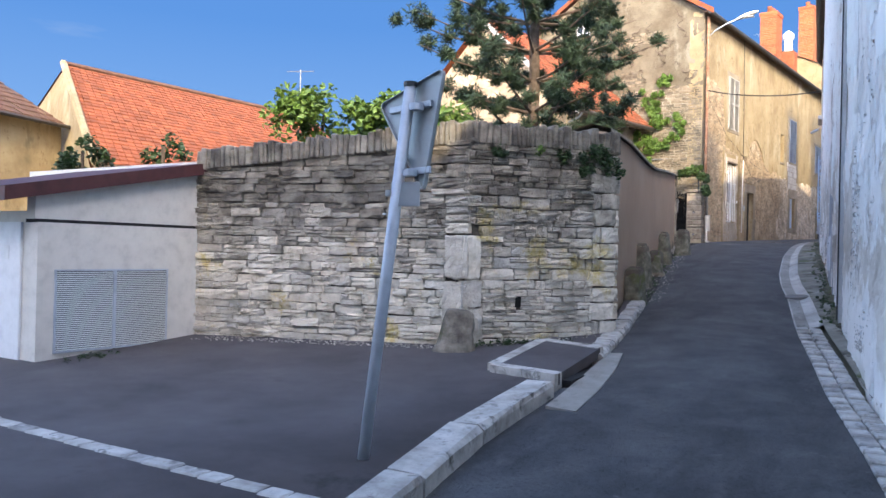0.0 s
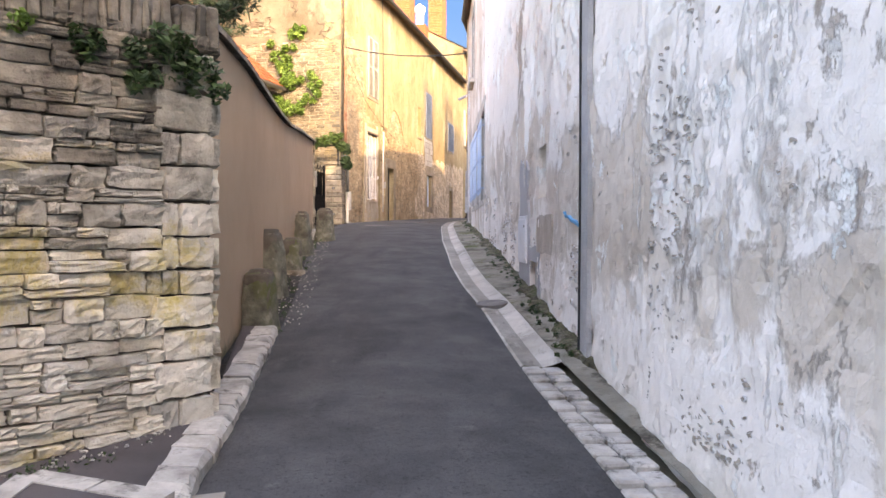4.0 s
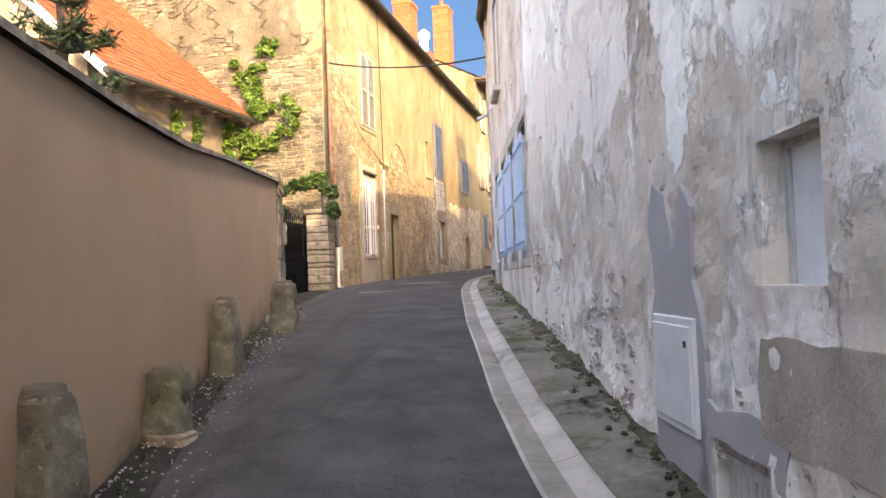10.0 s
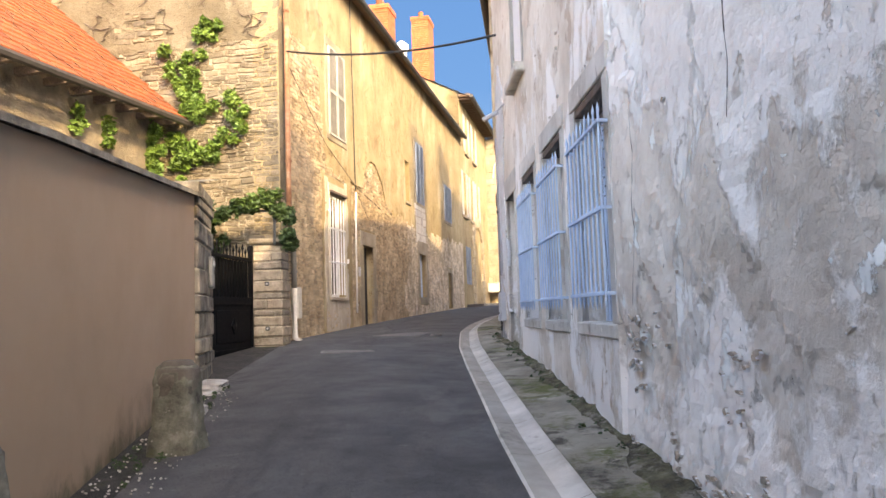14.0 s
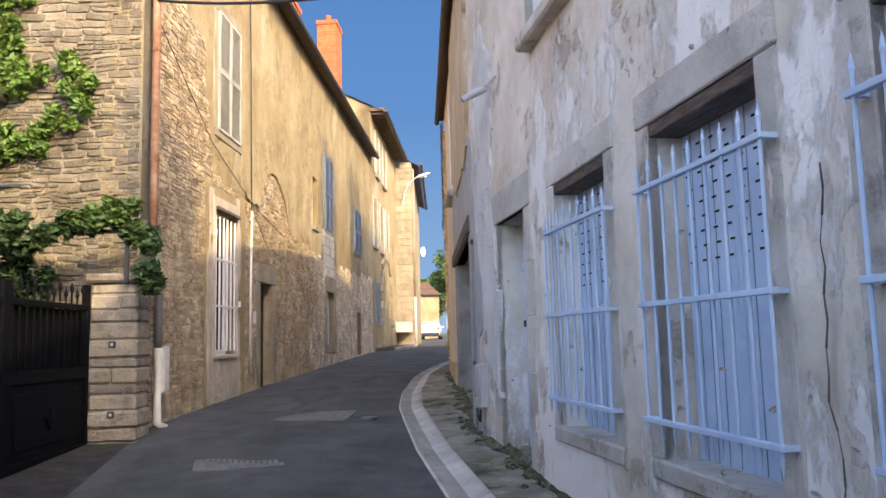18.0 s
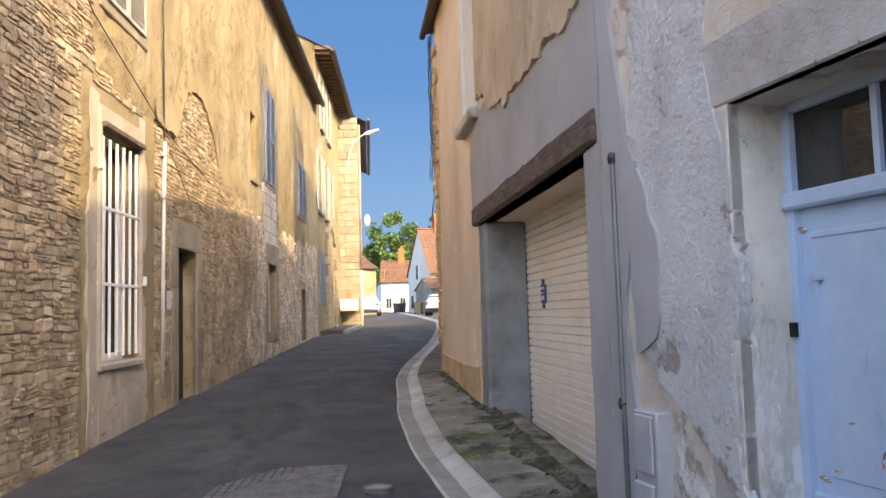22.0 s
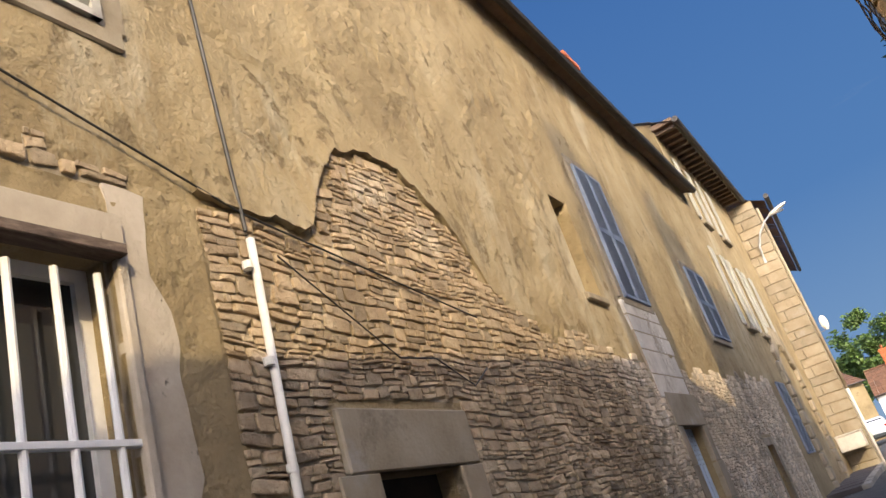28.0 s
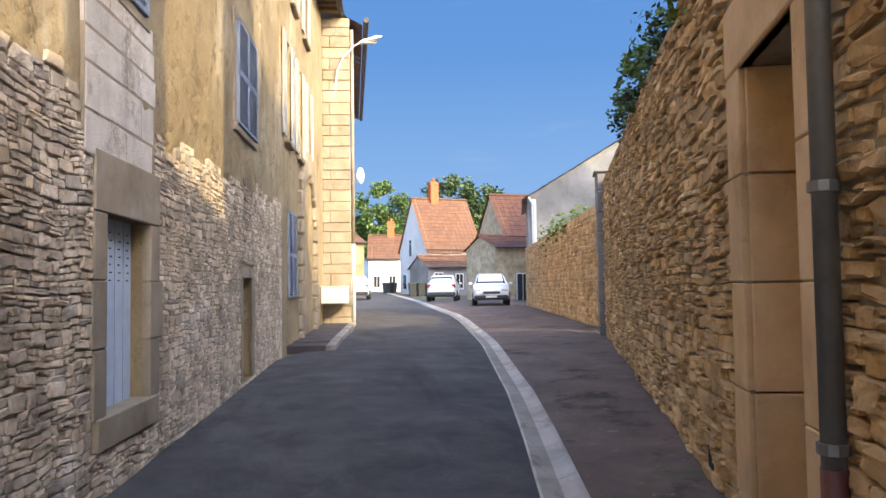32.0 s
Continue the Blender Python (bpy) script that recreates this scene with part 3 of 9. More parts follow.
REDSTEEL = plain("dark_red_painted_iron", (0.1, 0.03, 0.022), 0.5, 0.2, 0.3)
FASCIA = plain("dark_red_fascia", (0.07, 0.022, 0.02), 0.6, 0, 0.3)


def glass_material(name, tint, rough=0.03):
    m = bpy.data.materials.new(name)
    m.use_nodes = True
    b = m.node_tree.nodes["Principled BSDF"]
    b.inputs["Base Color"].default_value = (*tint, 1)
    b.inputs["Roughness"].default_value, b.inputs["Specular IOR Level"].default_value = rough, 0.8
    return m


GLASS = glass_material("dark_window_glass", (0.025, 0.028, 0.03))
CARGLASS = glass_material("tinted_car_glass", (0.015, 0.018, 0.02), 0.1)


# ---------------------------------------------------------------- mesh tools
class Shape:
    """Points and faces that become one mesh."""

    def __init__(self):
        self.v, self.f = [], []

    def add(self, vs, fs):
        o = len(self.v)
        self.v += [tuple(p) for p in vs]
        self.f += [tuple(i + o for i in q) for q in fs]
        return self

    def box(self, x0, x1, y0, y1, z0, z1, bev=0.0, m=None):
        b = min(bev, (x1 - x0) * 0.45, (y1 - y0) * 0.45, (z1 - z0) * 0.45)
        if b <= 0:
            vs = [(x, y, z) for z in (z0, z1) for y in (y0, y1) for x in (x0, x1)]
            fs = [(0, 2, 3, 1), (4, 5, 7, 6), (0, 1, 5, 4), (2, 6, 7, 3), (0, 4, 6, 2), (1, 3, 7, 5)]
        else:
            vs, idx = [], {}
            for iz, z in ((0, z0), (1, z1)):
                for iy, y in ((0, y0), (1, y1)):
                    for ix, x in ((0, x0), (1, x1)):
                        sx, sy, sz = (1, -1)[ix] * b, (1, -1)[iy] * b, (1, -1)[iz] * b
                        for ax, p in (("x", (x, y + sy, z + sz)), ("y", (x + sx, y, z + sz)), ("z", (x + sx, y + sy, z))):
                            idx[ix, iy, iz, ax] = len(vs)
                            vs.append(p)
            g = idx
            fs = []
            for i in (0, 1):
                a = [g[i, 0, 0, "x"], g[i, 1, 0, "x"], g[i, 1, 1, "x"], g[i, 0, 1, "x"]]
                fs.append(a if i else a[::-1])
                a = [g[0, i, 0, "y"], g[1, i, 0, "y"], g[1, i, 1, "y"], g[0, i, 1, "y"]]
                fs.append(a[::-1] if i else a)
                a = [g[0, 0, i, "z"], g[1, 0, i, "z"], g[1, 1, i, "z"], g[0, 1, i, "z"]]
                fs.append(a if i else a[::-1])
            for i in (0, 1):
                for j in (0, 1):
                    fs.append((g[i, j, 0, "x"], g[i, j, 1, "x"], g[i, j, 1, "y"], g[i, j, 0, "y"]))
                    fs.append((g[i, 0, j, "x"], g[i, 1, j, "x"], g[i, 1, j, "z"], g[i, 0, j, "z"]))
                    fs.append((g[0, i, j, "y"], g[1, i, j, "y"], g[1, i, j, "z"], g[0, i, j, "z"]))
                    for k in (0, 1):
                        fs.append((g[i, j, k, "x"], g[i, j, k, "y"], g[i, j, k, "z"]))
        if m is not None:
            vs = [m @ Vector(p) for p in vs]
        return self.add(vs, fs)

    def rings(self, rings, closed=False, caps=True):
        n = len(rings[0])
        vs = [p for r in rings for p in r]
        fs = [(i * n + j, i * n + (j + 1) % n, (i + 1) * n + (j + 1) % n, (i + 1) * n + j) for i in range(len(rings) - 1) for j in range(n)]
        if closed:
            i = len(rings) - 1
            fs += [(i * n + j, i * n + (j + 1) % n, (j + 1) % n, j) for j in range(n)]
        elif caps:
            fs += [tuple(range(n))[::-1], tuple((len(rings) - 1) * n + j for j in range(n))]
        return self.add(vs, fs)

    def tube(self, pts, r, n=8, taper=None):
        pts = [Vector(p) for p in pts]
        rings = []
        for i, p in enumerate(pts):
            d = (pts[min(i + 1, len(pts) - 1)] - pts[max(i - 1, 0)]).normalized()
            u = d.cross(Vector((0, 0, 1)))
            if u.length < 0.05:
                u = d.cross(Vector((1, 0, 0)))
            u.normalize()
            w = d.cross(u)
            rr = taper[i] if taper else r
            rings.append([p + rr * (math.cos(a) * u + math.sin(a) * w) for a in (2 * math.pi * k / n for k in range(n))])
        return self.rings(rings)

    def lathe(self, prof, n=12, at=(0, 0, 0)):
        return self.rings([[(at[0] + r * math.cos(2 * math.pi * k / n), at[1] + r * math.sin(2 * math.pi * k / n), at[2] + z) for k in range(n)] for r, z in prof])

    def prism(self, poly, y0, y1):
        """A polygon in x and z, drawn out along y."""
        n = len(poly)
        vs = [(x, y0, z) for x, z in poly] + [(x, y1, z) for x, z in poly]
        fs = [tuple(range(n)), tuple(range(n, 2 * n))[::-1]] + [(i, i + n, (i + 1) % n + n, (i + 1) % n) for i in range(n)]
        return self.add(vs, fs)

    def make(self, name, mat, parent=None, smooth=False):
        me = bpy.data.meshes.new(name)
        me.from_pydata(self.v, [], self.f)
        bm = bmesh.new()
        bm.from_mesh(me)
        if len(self.f) < 60000:
            bmesh.ops.recalc_face_normals(bm, faces=bm.faces)
        bm.to_mesh(me)
        bm.free()
        me.materials.append(mat)
        if smooth:
            for p in me.polygons:
                p.use_smooth = True
        ob = new(name, me)
        if parent is not None:
            ob.parent = parent
        return ob


def part(name, shape, mat, parent, label="", smooth=False):
    ob = shape.make(name, mat, parent, smooth)
    return tagged(ob, label)


def thing(name, m, label, category, group="", kind=""):
    ob = new(name)
    ob.matrix_world = m
    return tagged(ob, label, category, group, kind)


def wall_frame(a, b):
    """x along the wall, y into it, z up: seen from the street, x runs to the right."""
    d = Vector((b[0] - a[0], b[1] - a[1], 0)).normalized()
    n = Vector((0, 0, 1)).cross(d)
    return Matrix(((d.x, n.x, 0, a[0]), (d.y, n.y, 0, a[1]), (0, 0, 1, 0), (0, 0, 0, 1)))


def at(m, x, y=0, z=0):
    return m @ Matrix.Translation((x, y, z))


PROFILE = ((-300, -6), (-30, -1.6), (-6, -1.15), (0, -1.02), (3, -0.83), (6, -0.58), (9, -0.27), (11.7, 0.03), (14, 0.25), (16.5, 0.45), (20.7, 0.70), (25, 0.93),
           (30, 1.12), (36, 1.30), (46, 1.55), (70, 1.75), (120, 2.3), (300, 4), (900, 9))


def ground_z(y):
    ys, zs = [p[0] for p in PROFILE], [p[1] for p in PROFILE]
    return sum(float(np.interp(y + o, ys, zs)) * w for o, w in ((-1.6, 0.15), (-0.8, 0.2), (0, 0.3), (0.8, 0.2), (1.6, 0.15)))


def lerp_line(pts, y):
    return float(np.interp(y, [p[0] for p in pts], [p[1] for p in pts]))


def holes_free(x0, x1, za, zb, holes):
    """The stretches of x0..x1 at the height za..zb that lie outside all holes."""
    cuts = sorted((max(h[0], x0), min(h[1], x1)) for h in holes if h[2] < zb and h[3] > za and h[1] > x0 and h[0] < x1)
    out, x = [], x0
    for a, b in cuts:
        if a > x:
            out.append((x, a))
        x = max(x, b)
    if x < x1:
        out.append((x, x1))
    return out


def wall_panel(name, m, x0, x1, zbot, top, holes, thick, mat, step=0.25, amp=0.012, label="", depth=0.3, seed=0.0, flake=0.0, bare=None, core=None):
    """An upright wall with openings right through it and an uneven face. top: a height or a function of x. bare(x, z): where the coat is off and the core shows."""
    tf = top if callable(top) else (lambda x: top)
    xs = set(np.arange(x0, x1, step).tolist()) | {x0, x1}
    zmax = max(tf(x) for x in np.linspace(x0, x1, 60))
    zs = set(np.arange(zbot, zmax, step).tolist()) | {zbot, zmax}
    for h in holes:
        xs |= {h[0], h[1]}
        zs |= {h[2], h[3]}
    xs, zs = sorted(x for x in xs if x0 <= x <= x1), sorted(z for z in zs if zbot <= z <= zmax)
    xs = [x for i, x in enumerate(xs) if i == 0 or x - xs[i - 1] > 1e-4]
    zs = [z for i, z in enumerate(zs) if i == 0 or z - zs[i - 1] > 1e-4]
    s = Shape()
    nz = len(zs)

    def edge(x, z):
        return x in (x0, x1) or any(h[0] - 1e-4 <= x <= h[1] + 1e-4 and h[2] - 1e-4 <= z <= h[3] + 1e-4 for h in holes)

    vs, off = [], set()
    for x in xs:
        t = tf(x)
        for z in zs:
            zz = min(z, t)
            d = 0 if edge(x, z) else amp * (noise.noise((x * 1.3 + seed, zz * 1.3, seed)) + 0.6 * noise.noise((x * 5 + seed, zz * 5, seed + 3)) + (0.35 * noise.noise((x * 13 + seed, zz * 13, seed + 5)) if flake else 0))
            if flake and d:
                f1 = noise.fractal((x * 0.9 + seed, zz * 0.7, seed * 2), 1.0, 2.0, 5)
                d += flake * (min(max((f1 - 0.12) / 0.05, 0), 1) + 0.6 * min(max((f1 - 0.3) / 0.06, 0), 1))
            if bare and bare(x, zz):
                d = 0.011 + 0.006 * noise.noise((x * 9 + seed, zz * 9, seed)) + 0.004 * noise.noise((x * 3 + seed, zz * 3, seed))
                off.add(len(vs))
            vs.append((x, d, zz))
    fs = []
    for i in range(len(xs) - 1):
        for j in range(nz - 1):
            cx, cz = (xs[i] + xs[i + 1]) / 2, (zs[j] + zs[j + 1]) / 2
            if min(vs[i * nz + j][2], vs[(i + 1) * nz + j][2]) >= max(vs[i * nz + j + 1][2], vs[(i + 1) * nz + j + 1][2]) - 1e-5:
                continue
            if any(h[0] < cx < h[1] and h[2] < cz < h[3] for h in holes):
                continue
            fs.append((i * nz + j, (i + 1) * nz + j, (i + 1) * nz + j + 1, i * nz + j + 1))
    s.add(vs, fs)
    cored = [k for k, f in enumerate(fs) if all(i in off for i in f)]
    for h in holes:
        a, b, c, d = h[:4]
        dd = h[4] if len(h) > 4 else depth
        s.add([(a, 0, c), (b, 0, c), (b, 0, d), (a, 0, d), (a, dd, c), (b, dd, c), (b, dd, d), (a, dd, d)], [(0, 1, 5, 4), (1, 2, 6, 5), (2, 3, 7, 6), (3, 0, 4, 7)])
    n = 24
    tx = np.linspace(x0, x1, n).tolist()
    s.add([(x, 0, tf(x)) for x in tx] + [(x, thick, tf(x)) for x in tx], [(i, i + 1, n + i + 1, n + i) for i in range(n - 1)])
    s.add([(x, thick, zbot) for x in tx] + [(x, thick, tf(x)) for x in tx], [(i, i + 1, n + i + 1, n + i) for i in range(n - 1)])
    for x in (x0, x1):
        s.add([(x, 0, zbot), (x, thick, zbot), (x, thick, tf(x)), (x, 0, tf(x))], [(0, 1, 2, 3)])
    me = bpy.data.meshes.new(name)
    me.from_pydata(s.v, [], s.f)
    me.materials.append(mat)
    if cored:
        me.materials.append(core)
        for k in cored:
            me.polygons[k].material_index = 1
    ob = new(name, me)
    ob.matrix_world = m
    return tagged(ob, label, "wall", kind="structure")


def courses(rng, x0, x1, z0, z1, ch, sl, holes=(), gap=0.012, topf=None, split=0.0):
    """Rows of stones as (xa, xb, za, zb)."""
    out, z = [], z0
    while z < z1:
        h = rng.uniform(*ch)
        for a, b in holes_free(x0, x1, z, z + h, holes):
            x = a
            while x < b - 0.03:
                w = rng.uniform(*sl) * (0.7 + 0.6 * h / ch[1])
                if b - (x + w) < sl[0] * 0.5:
                    w = b - x
                if topf is None or z + h < topf(x + w / 2):
                    o = rng.uniform(-0.08, 0.08) * h
                    if rng.random() < split and h > ch[0] * 1.15:
                        q = rng.uniform(0.35, 0.65) * h
                        v = rng.uniform(0.3, 0.7) * w
                        out.append((x + gap / 2, x + w - gap / 2, z + gap / 2, z + q - gap / 2))
                        out += [(x + gap / 2, x + v - gap / 2, z + q + gap / 2, z + h - gap / 2), (x + v + gap / 2, x + w - gap / 2, z + q + gap / 2, z + h - gap / 2)]
                    else:
                        out.append((x + gap / 2, x + w - gap / 2, z + o + gap / 2, z + o + h - gap / 2))
                x += w
        z += h
    return out


def stone_unit(rng, name, mat):
    """One rough block face, one unit wide and high, that stands one unit proud of its wall."""
    j = lambda k: rng.uniform(-k, k)
    n = 5
    edge = [(i, 0) for i in range(n)] + [(n - 1, i) for i in range(1, n)] + [(n - 1 - i, n - 1) for i in range(1, n)] + [(0, n - 1 - i) for i in range(1, n - 1)]
    pos = {(i, k): (i / (n - 1) - 0.5, k / (n - 1) - 0.5) for i in range(n) for k in range(n)}
    wob = {q: (j(0.035), j(0.05)) for q in edge}
    s = Shape()
    for q in edge:
        s.v.append((pos[q][0], 0.6, pos[q][1]))
    for q in edge:
        f = 0.95 if q[0] in (0, n - 1) and q[1] in (0, n - 1) else 1.0
        s.v.append((pos[q][0] * f + wob[q][0], -0.7 + j(0.15), pos[q][1] * f + wob[q][1]))
    tx, tz = j(0.25), j(0.25)
    index = {}
    for q, (x, z) in pos.items():
        index[q] = len(s.v)
        w = wob.get(q, (j(0.03), j(0.03)))
        s.v.append((x * 0.95 + w[0], (-0.93 if q in wob else -1.0) + j(0.13) + tx * x + tz * z, z * 0.93 + w[1]))
    m = len(edge)
    for k in range(m):
        k2 = (k + 1) % m
        s.f += [(k, k2, m + k2, m + k), (m + k, m + k2, index[edge[k2]], index[edge[k]])]
    for i in range(n - 1):
        for k in range(n - 1):
            s.f.append((index[i, k], index[i + 1, k], index[i + 1, k + 1], index[i, k + 1]))
    me = bpy.data.meshes.new(name)
    me.from_pydata(s.v, [], s.f)
    bm = bmesh.new()
    bm.from_mesh(me)
    bmesh.ops.recalc_face_normals(bm, faces=bm.faces)
    bm.to_mesh(me)
    bm.free()
    me.materials.append(mat)
    return me


def stones_joined(name, rng, rects, m, mat, proud=(0.008, 0.03), label="", parent=None, base=0.0, wavy=0.03):
    """Many stones too far or too small to count, as one mesh."""
    vs, fs = [], []
    for xa, xb, za, zb in rects:
        o = len(vs)
        w, h, d = xb - xa, zb - za, rng.uniform(*proud)
        cx, cz = (xa + xb) / 2, (za + zb) / 2
        wave = lambda x, z: wavy * (noise.noise((x * 1.1, z * 0.9, 3.0)) + 0.8 * noise.noise((x * 3.1, z * 2.2, 8.0)))
        turn = rng.uniform(-0.1, 0.1) if wavy else 0.0
        out = []
        for u, v in ((-1, -0.72), (-0.82, -1), (0.8, -1), (1, -0.75), (1, 0.7), (0.84, 1), (-0.8, 1), (-1, 0.74)):
            out.append((u * w / 2 * rng.uniform(0.78, 1.08), v * h / 2 * rng.uniform(0.68, 1.14)))
        lean = rng.uniform(-0.4, 0.4) * d
        for f, y in ((1.04, base + 0.02), (1.0, base - d * 0.35), (0.9, base - d * 0.85), (0.6, base - d)):
            for u, v in out:
                x, z = cx + u * f, cz + v * f + u * turn
                vs.append((x, y - ((rng.uniform(-0.2, 0.2) * d + lean * v / h) if y < base else 0), z + wave(x, z)))
        for i in (0, 1, 2):
            for k in range(8):
                fs.append((o + i * 8 + k, o + i * 8 + (k + 1) % 8, o + i * 8 + 8 + (k + 1) % 8, o + i * 8 + 8 + k))
        fs.append(tuple(o + 24 + k for k in range(8)))
    me = bpy.data.meshes.new(name)
    me.from_pydata(vs, [], fs)
    me.materials.append(mat)
    ob = new(name, me)
    if parent is not None:
        ob.parent = parent
    else:
        ob.matrix_world = m
    return tagged(ob, label, kind="stuff")

# ---------------------------------------------------------------- ground, road, kerbs
GUT_IN = ((-40, 4.5), (0, 2.75), (2.5, 2.3), (4.2, 1.95), (5.5, 1.73), (6.9, 1.47), (8.2, 1.27), (9.7, 1.05), (11.1, 0.79), (12.8, 0.56), (16.8, 0.17), (20.9, -0.13), (23, -0.26), (25, -0.3),
          (26.3, -0.31), (28.3, -0.18), (29.5, -0.02), (31.4, 0.2), (33, 0.5), (34.4, 0.82), (35.5, 1.1), (37.5, 1.6), (39.6, 2.1), (45.8, 3.4), (54.4, 4.95), (58.5, 5.6), (78, 7.7), (110, 10.2), (160, 12), (300, 10))
ROAD_L = ((-40, -9), (-8, -1.4), (-1.2, 0.42), (0.2, 0.2), (1.6, -0.02), (3.1, -0.08), (4.4, -0.14), (6.5, -0.45), (8.4, -0.78), (10, -1.05), (12, -1.45), (14, -1.85), (17, -2.35), (20, -2.95), (24, -3.3), (25.2, -3.36), (43.9, -0.67), (47, 0.6), (51, 1.4),
          (58, 2.0), (66, 2.7), (80, 4.3), (110, 6.0), (160, 7), (300, 5))


def strip(name, mat, ys, left, right, lift, label, cat="road", side=0.0):
    """A band of ground between two lines x = left(y) and x = right(y)."""
    s = Shape()
    for y in ys:
        a, b = left(y), right(y)
        z = ground_z(y)
        for k in range(7):
            x = a + (b - a) * k / 6
            s.v.append((x, y, z + lift(k / 6) + 0.006 * noise.noise((x * 0.9, y * 0.9, 0.3))))
    n = len(ys)
    s.f += [(i * 7 + k, i * 7 + k + 1, (i + 1) * 7 + k + 1, (i + 1) * 7 + k) for i in range(n - 1) for k in range(6)]
    if side:
        o = len(s.v)
        for k in (0, 6):
            o = len(s.v)
            s.v += [(s.v[i * 7 + k][0], s.v[i * 7 + k][1], s.v[i * 7 + k][2] - side) for i in range(n)]
            s.f += [(i * 7 + k, (i + 1) * 7 + k, o + i + 1, o + i) for i in range(n - 1)]
    ob = s.make(name, mat, None, True)
    return tagged(ob, label, cat, kind="structure")


def yspan(a, b, step):
    return [a + (b - a) * i / max(1, round((b - a) / step)) for i in range(max(1, round((b - a) / step)) + 1)]


g = Shape()
gx = [-900, -300, -120, -60, -30, -15, -8, -4, 0, 4, 8, 15, 30, 60, 120, 300, 900]
gy = [-900, -300, -120, -60] + yspan(-40, 130, 2) + [160, 220, 300, 500, 900]
g.v = [(x, y, ground_z(y) - 0.03) for y in gy for x in gx]
g.f = [(j * len(gx) + i, j * len(gx) + i + 1, (j + 1) * len(gx) + i + 1, (j + 1) * len(gx) + i) for j in range(len(gy) - 1) for i in range(len(gx) - 1)]
tagged(g.make("ground", EARTH), "bare earth and rough verge around the lane", "ground", kind="structure")
tagged(strip("road", ASPHALT, yspan(-40, 60, 0.5) + yspan(62, 300, 6), lambda y: lerp_line(ROAD_L, y) - 0.05, lambda y: lerp_line(GUT_IN, y) + 0.02,
             lambda k: 0.01 + 0.05 * (1 - (2 * k - 1) ** 2), "dark grey asphalt lane climbing between old walls"), "", "road")
VERGE_L = ((6.3, -0.76), (19.5, -3.03), (20.6, -3.4), (20.7, -4.35), (24.2, -4.35), (24.5, -3.35))
tagged(strip("verge", VERGE, yspan(6.3, 24.5, 0.35), lambda y: lerp_line(VERGE_L, y) - 0.05, lambda y: max(lerp_line(ROAD_L, y), lerp_line(VERGE_L, y)) + 0.02, lambda k: 0.035 - 0.02 * k, "dark dirt and chippings between the garden wall and the road"), "", "verge")
PAVE_L = ((-40, -40), (0, -14), (1.6, -6.2), (3.8, -5.6), (4.5, -1.9), (5.9, -0.5), (8.4, -1.1))
tagged(strip("pavement_left", PAVING, yspan(-3.2, 8.4, 0.35), lambda y: lerp_line(PAVE_L, y), lambda y: lerp_line(ROAD_L, y) - 0.1, lambda k: 0.085, "worn reddish asphalt pavement in front of the stone wall", side=0.2), "", "pavement")
tagged(strip("foreground_road", ASPHALT, yspan(-40, -3.2, 2), lambda y: -30, lambda y: lerp_line(ROAD_L, y), lambda k: 0.0, "asphalt of the road that the lane leaves"), "", "road")
WALL_R = ((-40, 9), (2, 2.5), (6, 2.05), (16.3, 1.0), (23.7, 0.44), (28, 0.73), (31.7, 0.98), (46, 6.2), (47, 6.75), (66, 10.9), (75, 13))
tagged(strip("pavement_right", MOSSY, yspan(-6, 32, 0.5), lambda y: lerp_line(GUT_IN, y) + 0.325, lambda y: lerp_line(WALL_R, y) + 0.25, lambda k: 0.058 + 0.05 * k, "narrow mossy pavement strip along the wall foot"), "", "pavement")
tagged(strip("layby", LAYBY, yspan(32, 75, 0.5), lambda y: lerp_line(GUT_IN, y) + 0.325, lambda y: lerp_line(WALL_R, y) + 0.25, lambda k: 0.058 + 0.05 * k, "brown worn asphalt and earth of the lay-by"), "", "pavement")

# bank of moss, leaf litter and dirt along the wall foot
s = Shape()
ys = yspan(6.5, 31.5, 0.09)
for y in ys:
    xw, z = lerp_line(WALL_R, y) + 0.05, ground_z(y)
    w = (0.1 + 0.17 * max(0.0, noise.noise((y * 1.1, 0.4, 2.0)) + 0.4) + 0.07 * noise.noise((y * 6.0, 1.4, 2.0))) * min(1.0, 0.3 + (y - 6.5) / 3.0)
    for k in range(7):
        u = k / 6
        s.v.append((xw - w * u, y, z + 0.108 - 0.012 * u + 0.045 * (1 - u) ** 2 * (0.7 + noise.noise((y * 5, u * 3, 4.0))) + 0.02 * (1 - u) * noise.noise((y * 15, u * 9, 1.0)) - (0.03 if k == 6 else 0)))
s.f = [(i * 7 + k, i * 7 + 7 + k, i * 7 + 8 + k, i * 7 + k + 1) for i in range(len(ys) - 1) for k in range(6)]
tagged(s.make("moss_bank", MOSSDIRT), "moss, leaf litter and dirt gathered along the wall foot", "moss", kind="stuff")

